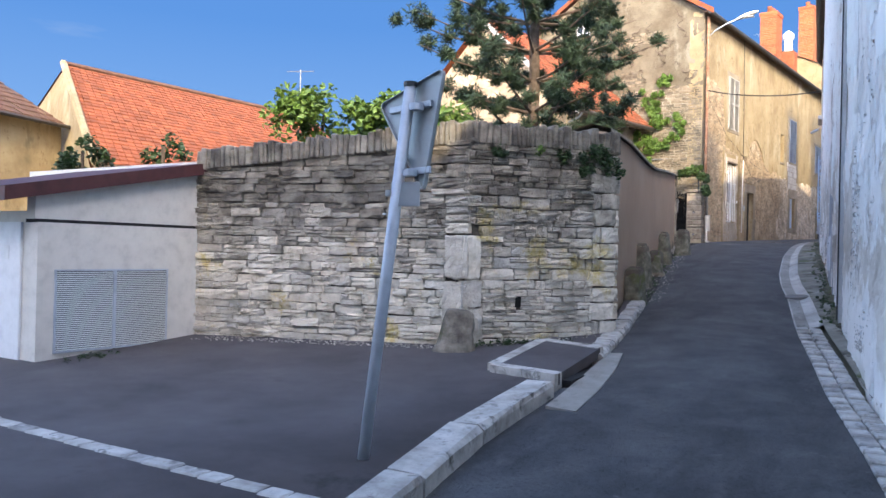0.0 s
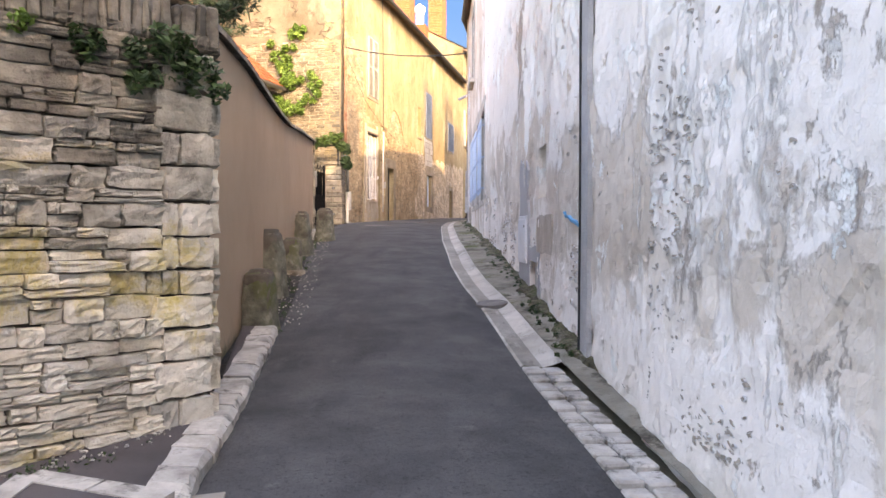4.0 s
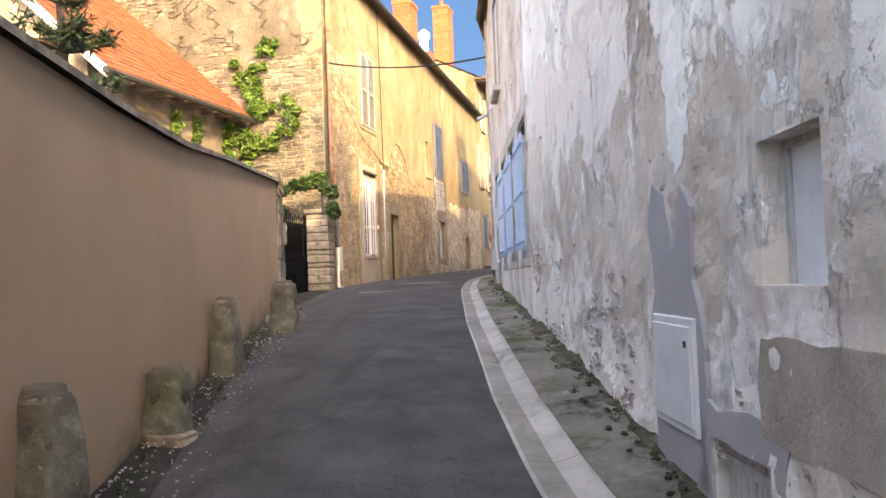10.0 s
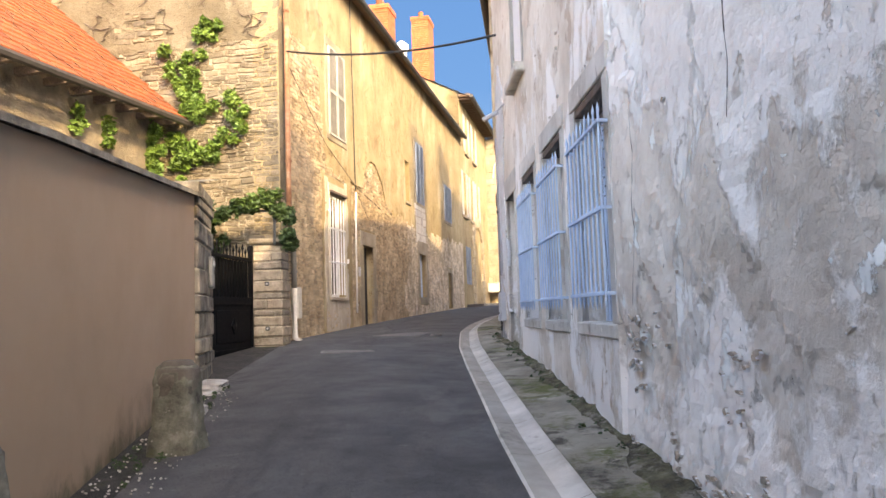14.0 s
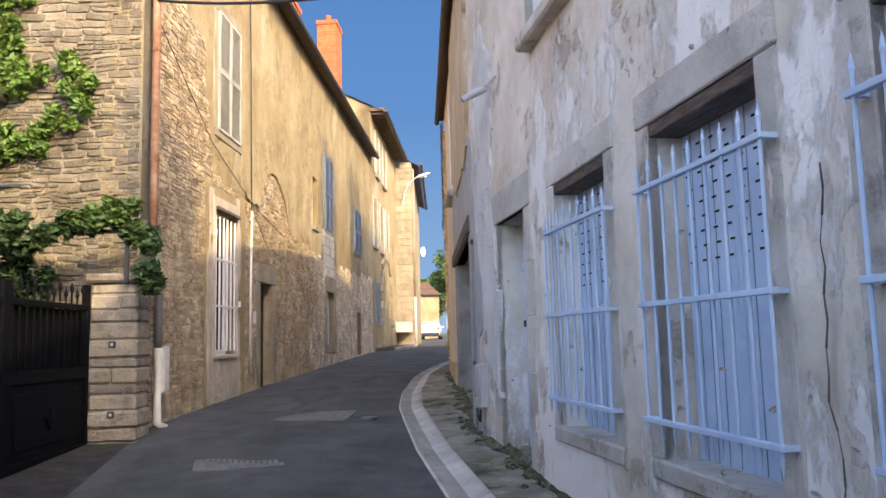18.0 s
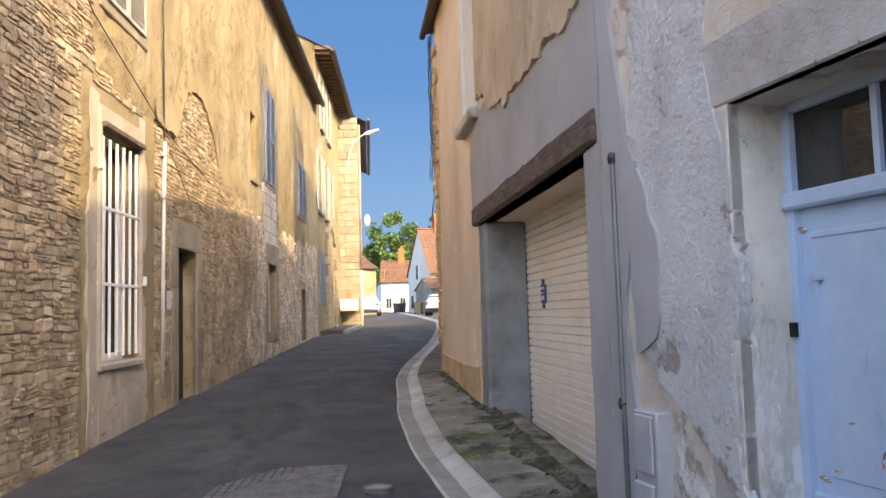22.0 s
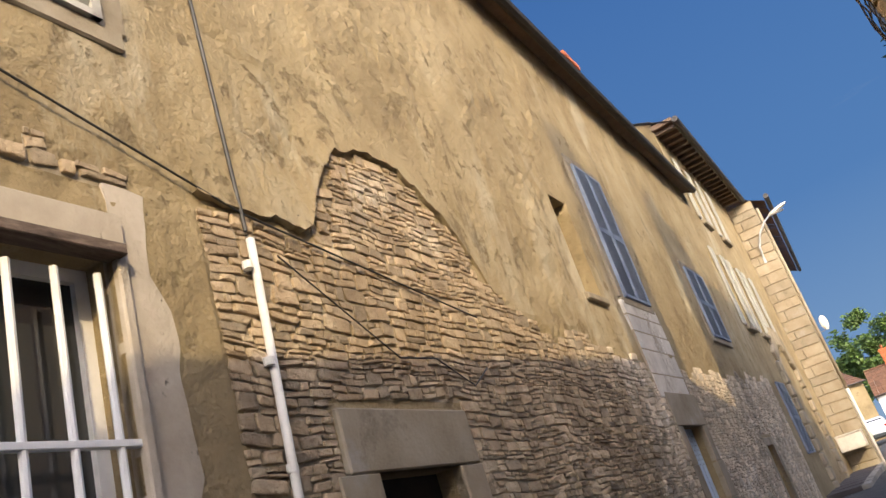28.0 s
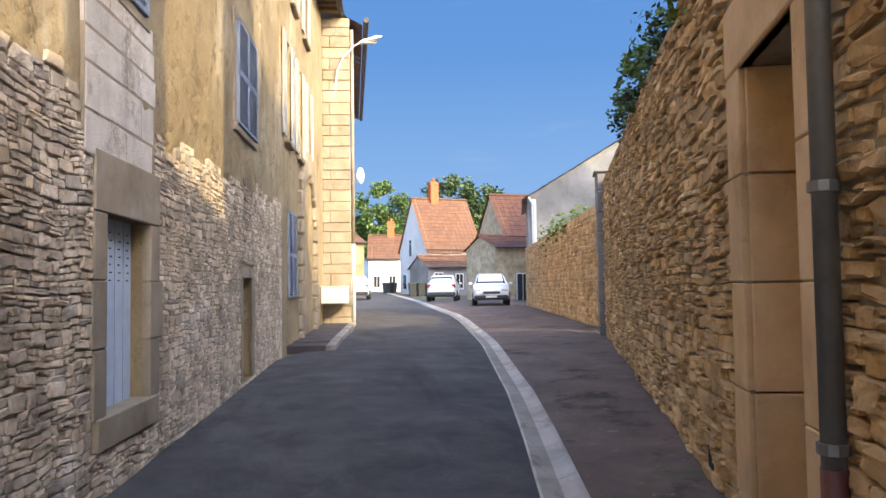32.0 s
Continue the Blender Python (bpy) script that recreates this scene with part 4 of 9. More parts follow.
# gutter of concrete channel slabs; beyond the first stretch it is of small setts
gut = thing("gutter", Matrix(), "pale concrete gutter slabs along the road edge", "gutter", kind="structure")
rng = random.Random(5)
y = 7.4
while y < 110:
    L = 0.98 if y < 60 else 3.0
    s = Shape()
    for k, yy in enumerate((y + 0.003, y + L * 0.5, y + L - 0.003)):
        a = lerp_line(GUT_IN, yy)
        z = ground_z(yy)
        for x, dz in ((a, 0.012), (a + 0.02, 0.026), (a + 0.1, 0.02), (a + 0.17, 0.012), (a + 0.24, 0.028), (a + 0.32, 0.06), (a + 0.35, 0.02)):
            s.v.append((x, yy, z + dz))
    for nm, mt, ks in (("slab", GUTTER, (1, 2)), ("lip", LIPCEM, (0,)), ("shoulder", LIPCEM, (3, 4, 5))):
        q = Shape()
        q.v, q.f = list(s.v), [(i * 7 + k, i * 7 + k + 1, i * 7 + 8 + k, i * 7 + 7 + k) for i in range(2) for k in ks]
        part(nm, q, mt, gut, smooth=True)
    y += L
setts = thing("gutter_setts", Matrix(), "row of pale stone setts edging the road", "gutter", kind="structure")
y = -5.0
while y < 7.35:
    L = rng.uniform(0.14, 0.26)
    a, z = lerp_line(GUT_IN, y + L / 2), ground_z(y + L / 2)
    d = math.atan2(lerp_line(GUT_IN, y + L) - lerp_line(GUT_IN, y), L)
    for c in (0, 1):
        w = 0.15
        mm = Matrix.Translation((a + c * w + 0.075, y + L / 2, z + 0.01 + rng.uniform(-0.006, 0.008))) @ Matrix.Rotation(-d, 4, "Z") @ Matrix.Rotation(rng.uniform(-0.03, 0.03), 4, "Y")
        part("sett", Shape().box(-w / 2 + 0.006, w / 2 - 0.006, -L / 2 + 0.006, L / 2 - 0.006, -0.06, 0.02, 0.012, mm), KERB, setts)
    y += L

# left kerb of big worn stones
kerb = thing("kerb", Matrix(), "worn pale kerb stones edging the pavement", "kerb", kind="structure")


def kerb_stone(ya, yb, w, h, mat=KERB):
    s = Shape()
    for yy in (ya, (ya + yb) / 2, yb):
        a, z = lerp_line(ROAD_L, yy) , ground_z(yy)
        for x, dz in ((a + 0.02, -0.1), (a + 0.012, h - 0.03 + rng.uniform(-0.008, 0.008)), (a - 0.02, h + rng.uniform(-0.01, 0.006)), (a - w, h + rng.uniform(-0.012, 0.006)), (a - w - 0.01, -0.1)):
            s.v.append((x + rng.uniform(-0.012, 0.012), yy, z + dz))
    s.f = [(i * 5 + k, i * 5 + k + 1, i * 5 + 6 + k, i * 5 + 5 + k) for i in range(2) for k in range(4)] + [(0, 1, 2, 3, 4), (14, 13, 12, 11, 10)]
    return part("kerb_block", s, mat, kerb)


for ya, yb in ((-2.4, -1.5), (-1.48, -0.55), (-0.53, 0.42), (0.44, 1.5), (1.52, 3.0)):
    kerb_stone(ya, yb, 0.24, 0.15)
y = 4.55
while y < 8.3:
    L = rng.uniform(0.16, 0.34)
    kerb_stone(y, y + L - 0.015, 0.2, 0.1)
    y += L

# paved line across the mouth of the forecourt
line = thing("stone_band", Matrix(), "band of pale setts crossing the asphalt forecourt", "paving", kind="structure")
x = -7.0
while x < -0.2:
    L = rng.uniform(0.16, 0.3)
    yy = 0.02 - 0.055 * (x + 2.2)
    part("sett", Shape().box(x, x + L - 0.012, yy - 0.07, yy + 0.07, ground_z(yy), ground_z(yy) + 0.095 + rng.uniform(-0.003, 0.004), 0.012), KERB, line)
    x += L

# drain: raised slab with stone rim and a dark mouth towards the road
dz0 = ground_z(4.0)
drain = thing("storm_drain", Matrix(), "storm drain with dark slab, stone rim and open mouth", "drain")
sl = Shape()
corners = ((-0.86, 3.42), (-0.14, 3.3), (-0.2, 4.62), (-0.93, 4.82))
def zd(yy):
    return ground_z(yy) + 0.15
sl.add([(x, yy, zd(yy)) for x, yy in corners] + [(x, yy, zd(yy) - 0.1) for x, yy in corners], [(0, 1, 2, 3), (0, 1, 5, 4), (1, 2, 6, 5), (2, 3, 7, 6), (3, 0, 4, 7)])
part("cover_slab", sl, PAVING, drain)
for i, (w) in enumerate((0.07, 0.0, 0.07, 0.07)):
    if i == 1:
        continue
    p, q = Vector((*corners[i], 0)), Vector((*corners[(i + 1) % 4], 0))
    d = (q - p).normalized()
    n2 = Vector((-d.y, d.x, 0))
    n = max(2, int((q - p).length / 0.33))
    for k in range(n):
        a, b = p + (q - p) * (k / n) + d * 0.006, p + (q - p) * ((k + 1) / n) - d * 0.006
        s = Shape()
        s.add([(v.x, v.y, zd(v.y) + h) for h in (0.008, -0.16) for v in (a - n2 * 0.06, b - n2 * 0.06, b + n2 * 0.06, a + n2 * 0.06)],
              [(0, 1, 2, 3), (0, 1, 5, 4), (1, 2, 6, 5), (2, 3, 7, 6), (3, 0, 4, 7)])
        part("rim_stone", s, KERB, drain)
# solid near-black block in place of the shaded hollow
part("mouth", Shape().box(-0.2, -0.06, 3.38, 4.6, dz0 - 0.35, dz0 + 0.03), SHADEBLACK, drain, "near-black block for the unlit drain mouth")
apq = ((0.02, 2.6), (0.3, 2.55), (0.22, 3.4), (0.1, 4.2), (-0.06, 4.95), (-0.2, 4.9), (-0.1, 3.9), (-0.03, 3.2))
part("apron", Shape().add([(x, yy, ground_z(yy) + h) for h in (0.045, -0.05) for x, yy in apq], [tuple(range(8))] + [(k, (k + 1) % 8, 8 + (k + 1) % 8, 8 + k) for k in range(8)]), GUTTER, drain, "pale concrete apron")

# ---------------------------------------------------------------- wall frames
FA = wall_frame((-3.534, 24.0), (-0.668, 43.9))
L1, L2 = math.hypot(1.05, 10.3), math.hypot(0.56, 7.4)
R1 = wall_frame((1.0, 16.3), (2.05, 6.0))
R2 = wall_frame((0.44, 23.7), (1.0, 16.3))
CORNER = (0.98, 31.7)
R3 = wall_frame(CORNER, (0.44, 23.7))
L3 = math.hypot(CORNER[0] - 0.44, CORNER[1] - 23.7)
R0 = wall_frame((2.05, 6.0), (3.6, -5.5))
L0 = 34.0
R4 = wall_frame((6.2, 46.0), CORNER)
L4 = math.hypot(6.2 - CORNER[0], 46 - CORNER[1])
PK = wall_frame((-0.75, 6.3), (-3.1, 20.0))
PIER, QUOIN, SWL = (-0.5, 5.95), (-1.76, 4.48), (-5.2, 3.73)
SW = wall_frame(QUOIN, PIER)
SL = wall_frame(SWL, QUOIN)
EAVE_R = 6.75

# ---------------------------------------------------------------- right-hand building
hatch = (L1 - 4.46, L1 - 3.86, -0.3, 0.3, 0.16)
smallwin = (L1 - 3.86, L1 - 3.38, 0.98, 1.51, 0.22)
wall_panel("wall_right_lower", R1, 0, L1, -1.5, EAVE_R, [smallwin, hatch], 0.5, PLASTER, 0.042, 0.022, "old grey lime plaster wall, stained and flaking", seed=1.0, flake=0.018)
wall_panel("wall_right_start", R0, 0, 6.0, -2.5, EAVE_R, [], 0.5, PLASTER, 0.05, 0.022, "old grey lime plaster wall, stained and flaking", seed=2.0, flake=0.018)
# unseen stretch, carried on so that the row shades the forecourt
wall_panel("wall_right_behind", R0, 6.0, L0, -3.5, EAVE_R, [], 0.5, PLASTER, 0.6, 0.02, "unseen lime plaster wall carried on down the lane for shade", seed=2.5)
WIN = [(L2 - 1.14, L2 - 0.12, 1.27, 3.03, 0.26), (L2 - 2.84, L2 - 1.81, 1.27, 3.03, 0.26), (L2 - 4.5, L2 - 3.48, 1.27, 3.03, 0.26)]
DOOR = (L2 - 6.3, L2 - 5.32, 0.72, 3.0, 0.28)
UPWIN = (L2 - 4.9, L2 - 3.98, 4.35, 6.0, 0.2)
wall_panel("wall_right_windows", R2, 0, L2, -0.5, EAVE_R, [*WIN, DOOR, UPWIN], 0.5, PLASTER2, 0.07, 0.014, "weathered beige plaster house wall with barred windows", seed=3.0, flake=0.008)
GAR = (L3 - 4.2, L3 - 0.33, 0.8, 3.1, 0.55)
UPWIN2 = (L3 - 5.05, L3 - 4.1, 4.35, 6.1, 0.2)
wall_panel("wall_right_garage", R3, 0, L3, 0, EAVE_R, [GAR, UPWIN2], 0.5, OCHRE, 0.16, 0.015, "ochre rendered wall with a garage opening", seed=4.0)

# roofs and the far sides of that building
def roof_slope(name, m, x0, x1, z0, run, rise, mat, label, over=0.35, row=0.34, tw=0.28, parent=None, cols=True):
    """A tiled slope from an eaves line at height z0 going up into y; each course is a row of laid tiles."""
    s = Shape()
    n = max(2, int(math.hypot(run + over, rise) / row))
    k = rise / run
    r2 = random.Random(int(abs(x0 * 7 + x1 * 13 + z0 * 5)))
    for i in range(n):
        ya, yb = -over + (run + over) * i / n, -over + (run + over) * (i + 1) / n + 0.05
        za, zb = z0 + ya * k + 0.05, z0 + yb * k + 0.02
        m2 = max(1, int((x1 - x0) / tw))
        for c in range(m2):
            xa, xb = x0 + (x1 - x0) * c / m2, x0 + (x1 - x0) * (c + 1) / m2 - 0.012
            dz = r2.uniform(-0.008, 0.012)
            s.add([(xa, ya, za + dz), (xb, ya, za + dz), (xb, yb, zb + dz), (xa, yb, zb + dz), (xa, ya, za + dz - 0.03), (xb, ya, za + dz - 0.03)],
                  [(0, 1, 2, 3), (4, 5, 1, 0)])
    me = bpy.data.meshes.new(name)
    me.from_pydata(s.v, [], s.f)
    me.materials.append(mat)
    ob = new(name, me)
    if parent is not None:
        ob.parent = parent
    else:
        ob.matrix_world = m
    return tagged(ob, label)


def slab(name, pts, mat, label="", kind="structure", cat=""):
    n = len(pts)
    ob = Shape().add(pts, [tuple(range(n))]).make(name, mat)
    return tagged(ob, label, cat, kind=kind)

# right building: two roof slopes over the bent front, ridge 4.2 m behind
right_roof = thing("roof_right", Matrix(), "dark red clay tile roof over the bent house row", "roof", kind="structure")
# unseen ridges, their rise set for the shadows thrown across the lane
for m, x0, x1, rise in ((R0, -0.05, L0, 5.0), (R1, -0.1, L1 + 0.1, 3.0), (R2, -0.1, L2 + 0.05, 2.6), (R3, -0.4, L3 + 0.1, 2.55)):
    ob = roof_slope("tile_slope", m, x0, x1, EAVE_R, 4.0, rise, TILEDARK, "", 0.14, 0.5, 0.6)
    ob.parent = right_roof
    part("gutter", Shape().tube([m @ Vector((x, -0.15, EAVE_R - 0.07)) for x in np.linspace(x0, x1, 6)], 0.055, 8), GUTTERMETAL, right_roof)
    part("soffit", Shape().add([m @ Vector(p) for p in ((x0, -0.14, EAVE_R - 0.04), (x1, -0.14, EAVE_R - 0.04), (x1, 0.05, EAVE_R - 0.01), (x0, 0.05, EAVE_R - 0.01))], [(0, 1, 2, 3)]), SOFFIT, right_roof)
# back slope and back wall
bk = [R0 @ Vector((L0, 4, 0)), R0 @ Vector((0, 4, 0)), R1 @ Vector((0, 4, 0)), R2 @ Vector((0, 4, 0)), R3 @ Vector((0, 4, 0))]
for p, q in zip(bk, bk[1:]):
    zr = EAVE_R + (4.95 if q.y < 8 else 2.95 if q.y < 20 else 2.55)
    part("back_slope", Shape().add([(p.x, p.y, zr), (q.x, q.y, zr), (q.x + 4, q.y, EAVE_R), (p.x + 4, p.y, EAVE_R)], [(0, 1, 2, 3)]), TILEDARK, right_roof)
    slab("wall_right_back", [(p.x + 3.8, p.y, -2), (q.x + 3.8, q.y, -2), (q.x + 3.8, q.y, EAVE_R), (p.x + 3.8, p.y, EAVE_R)], PLASTER, "plain back wall of the house row", cat="wall")
p0 = R3 @ Vector((0, 0, 0))
slab("wall_right_gable", [(p0.x + 0.03, p0.y, 0), (p0.x + 7.9, p0.y, 0), (p0.x + 7.9, p0.y, EAVE_R), (p0.x + 4.0, p0.y, EAVE_R + 2.5), (p0.x + 0.03, p0.y, EAVE_R)], BROWNSTONE, "rough stone gable end of the house row", cat="wall")
p1 = R0 @ Vector((L0, 0, 0))
slab("wall_right_gable_start", [(p1.x, p1.y, -3), (p1.x + 7.9, p1.y, -3), (p1.x + 7.9, p1.y, EAVE_R), (p1.x + 4.0, p1.y, EAVE_R + 2.5), (p1.x, p1.y, EAVE_R)], PLASTER, "plain plastered gable end", cat="wall")


def chimney(m, w, d, h, pots, mat=BRICK, label="tall red brick chimney with clay pots", pot=TILE):
    t = thing("chimney", m, label, "chimney")
    s = Shape()
    rows = int(h / 0.09)
    for i in range(rows):
        z0 = h * i / rows
        o = 0.04 if i >= rows - 2 else 0.0
        n = max(2, int(w / 0.22))
        sh = 0.5 * (i % 2) / n
        cuts = [0.0] + [c for c in ((k + sh * n) / n for k in range(n + 1)) if 0 < c < 1] + [1.0]
        for a, b in zip(cuts, cuts[1:]):
            s.box(-w / 2 - o + (w + 2 * o) * a + 0.004, -w / 2 - o + (w + 2 * o) * b - 0.004, -d / 2 - o, d / 2 + o, z0, z0 + h / rows - 0.012, 0.0)
    part("brickwork", s, mat, t)
    part("core", Shape().box(-w / 2 + 0.02, w / 2 - 0.02, -d / 2 + 0.02, d / 2 - 0.02, -0.8, h - 0.02), MORTAR, t)
    for k in range(pots):
        x = (k - (pots - 1) / 2) * w / max(pots, 1) * 0.9
        part("pot", Shape().lathe([(0.13, h - 0.02), (0.11, h + 0.15), (0.13, h + 0.3), (0.1, h + 0.32), (0.08, h + 0.28)], 10, (x, 0, 0)), pot, t, smooth=True)
    return t


# ---------------------------------------------------------------- long yellow house on the left
LWIN = (3.42, 4.5, 1.76, 4.02, 0.24)
UWIN = (3.5, 4.62, 5.27, 7.22, 0.1)
LDOOR = (5.92, 6.76, 1.0, 3.05, 0.5)
NICHE = (10.55, 11.06, 4.75, 6.0, 0.25)
SHUT2 = (11.98, 13.04, 4.9, 6.85, 0.1)
D3 = (12.22, 13.2, 1.86, 3.25, 0.25)
SLIT = (17.25, 17.95, 1.5, 2.87, 0.4)
SHUT3 = (16.8, 18.2, 4.84, 6.2, 0.1)
FHOLES = [LWIN, UWIN, LDOOR, NICHE, SHUT2, D3, SLIT, SHUT3]
EAVE_A = 9.0
CORNER_A = 0.8
RUB_TOP = ((1.1, 6.9), (2.9, 6.6), (3.25, 4.6), (5.0, 4.45), (5.41, 4.42), (5.87, 4.44), (6.01, 4.75), (6.29, 5.12), (6.66, 5.23), (7.02, 5.22), (7.42, 5.05), (7.8, 4.76), (8.1, 4.4), (8.6, 4.25), (10.0, 4.2), (11.7, 4.12), (11.8, 3.66), (13.3, 3.66), (13.4, 4.1), (21.0, 4.25))
fh = [(h[0] - 0.24, h[1] + 0.24, h[2] - 0.2, h[3] + 0.32) for h in (LWIN, D3)] + [(LDOOR[0] - 0.26, LDOOR[1] + 0.26, 0, LDOOR[3] + 0.36), (SLIT[0] - 0.16, SLIT[1] + 0.16, SLIT[2], SLIT[3] + 0.16), (4.65, 5.02, 0.0, 4.4), (3.0, 3.26, 0.0, 4.4)]


def rubble_top(x):
    return lerp_line(RUB_TOP, x) + (0.1 if x < 9 else 0.22) * noise.noise((x * 1.7, 0, 0)) + 0.06 * noise.noise((x * 5.3, 2, 0))


def rubble_bare(x, z):
    return z < rubble_top(x) - 0.03 and not any(h[0] < x < h[1] and h[2] < z < h[3] for h in fh)


wall_panel("wall_left_house", FA, CORNER_A, 21.0, 0, EAVE_A, FHOLES, 0.5, YPLASTER, 0.075, 0.018, "tall yellow plaster and rubble house front", seed=6.0, flake=0.014, bare=rubble_bare, core=RUBBLEJOINT)
GE = wall_frame(FA @ Vector((CORNER_A, 6.8, 0)), FA @ Vector((CORNER_A, 0, 0)))
GW = 6.8
GABLE_RISE = 2.25
GWIN = (1.78, 2.4, 8.65, 9.5, 0.12)


def gable_bare(x, z):
    return z < 6.45 + 0.2 * noise.noise((x * 0.8, 5, 0)) + 0.06 * noise.noise((x * 4, 7, 0))


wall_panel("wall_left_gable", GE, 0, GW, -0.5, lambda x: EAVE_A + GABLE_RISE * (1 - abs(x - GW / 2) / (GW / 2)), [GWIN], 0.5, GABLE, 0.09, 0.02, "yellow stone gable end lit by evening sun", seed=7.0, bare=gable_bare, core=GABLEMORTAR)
la = thing("roof_left_house", FA.copy(), "brown tile roof of the long yellow house", "roof", kind="structure")
roof_slope("tile_slope", None, CORNER_A - 0.2, 21.3, EAVE_A, GW / 2, GABLE_RISE, TILEDARK, "", 0.24, 0.5, 0.6, la)
part("back_slope", Shape().add([(CORNER_A - 0.2, GW / 2, EAVE_A + GABLE_RISE), (21.3, GW / 2, EAVE_A + GABLE_RISE), (21.3, GW + 0.3, EAVE_A - 0.1), (CORNER_A - 0.2, GW + 0.3, EAVE_A - 0.1)], [(0, 1, 2, 3)]), TILEDARK, la)
part("eaves_gutter", Shape().tube([(x, -0.27, EAVE_A - 0.12) for x in np.linspace(CORNER_A - 0.2, 21.0, 12)], 0.075, 8), GUTTERMETAL, la)
part("soffit", Shape().box(CORNER_A - 0.15, 20.98, -0.22, -0.03, EAVE_A - 0.1, EAVE_A - 0.03), SOFFIT, la)
part("verge", Shape().add([(CORNER_A - 0.22, -0.4, EAVE_A - 0.2), (CORNER_A - 0.22, GW / 2, EAVE_A + GABLE_RISE - 0.05), (CORNER_A - 0.22, GW / 2, EAVE_A + GABLE_RISE + 0.1), (CORNER_A - 0.22, -0.4, EAVE_A - 0.02)], [(0, 1, 2, 3)])
     .add([(CORNER_A - 0.22, GW + 0.4, EAVE_A - 0.2), (CORNER_A - 0.22, GW / 2, EAVE_A + GABLE_RISE - 0.05), (CORNER_A - 0.22, GW / 2, EAVE_A + GABLE_RISE + 0.1), (CORNER_A - 0.22, GW + 0.4, EAVE_A - 0.02)], [(0, 1, 2, 3)]), TILE, la)
slab("wall_left_house_back", [FA @ Vector(p) for p in ((CORNER_A, GW, 0), (21, GW, 0), (21, GW, EAVE_A), (CORNER_A, GW, EAVE_A))], YPLASTER, "plain back wall of the house", cat="wall")

# next, taller house
EAVE_B = 10.9
BWIN = [(21.4, 22.2, 5.55, 7.5, 0.15), (23.4, 24.2, 5.55, 7.5, 0.15), (21.7, 22.9, 2.55, 4.2, 0.15), (22.3, 23.1, 8.5, 10.2, 0.15), (24.6, 25.4, 8.5, 10.2, 0.15), (25.3, 26.0, 5.55, 7.5, 0.15)]
wall_panel("wall_second_house", FA, 21.0, 29.5, 0, EAVE_B, BWIN, 0.5, YPLASTER, 0.3, 0.02, "tall pale yellow house front", seed=8.0)
slab("wall_second_house_gable", [FA @ Vector(p) for p in ((21.0, 0.0, 8.5), (21.0, 6.8, 8.5), (21.0, 6.8, EAVE_B), (21.0, 3.4, EAVE_B + 1.7), (21.0, 0.0, EAVE_B))], YPLASTER, "upper gable of the second house above its neighbour", cat="wall")
lb = thing("roof_second_house", FA.copy(), "grey roof with overhanging eaves on the second house", "roof", kind="structure")
roof_slope("roof_slope", None, 20.9, 29.45, EAVE_B, 3.4, 1.7, ROOFGREY, "", 0.55, 0.5, 0.5, lb)
part("eaves_gutter", Shape().tube([(x, -0.6, EAVE_B - 0.2) for x in np.linspace(20.9, 29.45, 6)], 0.08, 8), GUTTERMETAL, lb)
part("soffit", Shape().box(20.95, 29.4, -0.52, 0.02, EAVE_B - 0.2, EAVE_B - 0.08), SOFFIT, lb)
for k in range(19):
    part("rafter_end", Shape().box(21.1 + k * 0.43, 21.2 + k * 0.43, -0.5, 0.0, EAVE_B - 0.3, EAVE_B - 0.2), SOFFIT, lb)
# pilaster, and the third house that stands forward
PB = wall_frame((FA @ Vector((29.5, -0.8, 0))).to_2d(), (FA @ Vector((37.5, -0.4, 0))).to_2d())
wall_panel("wall_third_house", PB, 0, 13.0, 0, 10.6, [], 0.5, YPLASTER, 0.4, 0.02, "pale stone house front further up", seed=9.0)
slab("wall_third_house_side", [FA @ Vector(p) for p in ((29.5, 0.4, 0), (29.5, -0.8, 0), (29.5, -0.8, 10.6), (29.5, 0.4, 10.6))], ASHLAR, "dressed stone return of the third house", cat="wall")
QF = wall_frame((FA @ Vector((29.49, 0.4, 0))).to_2d(), (FA @ Vector((29.49, -0.8, 0))).to_2d())
quoins = thing("quoin_stones", QF.copy(), "squared pale quoin stones of the third house corner", "wall", kind="structure")
qr, z, k = random.Random(77), 1.2, 0
while z < 10.4:
    h = qr.uniform(0.26, 0.36)
    cut = 0.62 if k % 2 else 0.42
    for xa, xb in ((0.0, cut), (cut, 1.22)):
        part("quoin", Shape().box(xa + 0.006, xb - 0.006, -0.03 - qr.uniform(0, 0.012), 0.02, z + 0.008, min(z + h, 10.55) - 0.008, 0.015), ASHLAR, quoins)
    z += h
    k += 1
lc = thing("roof_third_house", PB.copy(), "red tile roof of the third house", "roof", kind="structure")
roof_slope("tile_slope", None, 0.05, 13.2, 10.6, 4.0, 2.2, TILEPALE, "", 0.4, 0.5, 0.5, lc)
part("eaves_gutter", Shape().tube([(x, -0.5, 10.45) for x in np.linspace(-0.3, 13.2, 6)], 0.08, 8), GUTTERMETAL, lc)

# short pavement with a pale kerb before the third house
fp = thing("pavement_far", FA.copy(), "short raised pavement with a pale stone kerb", "pavement", kind="structure")
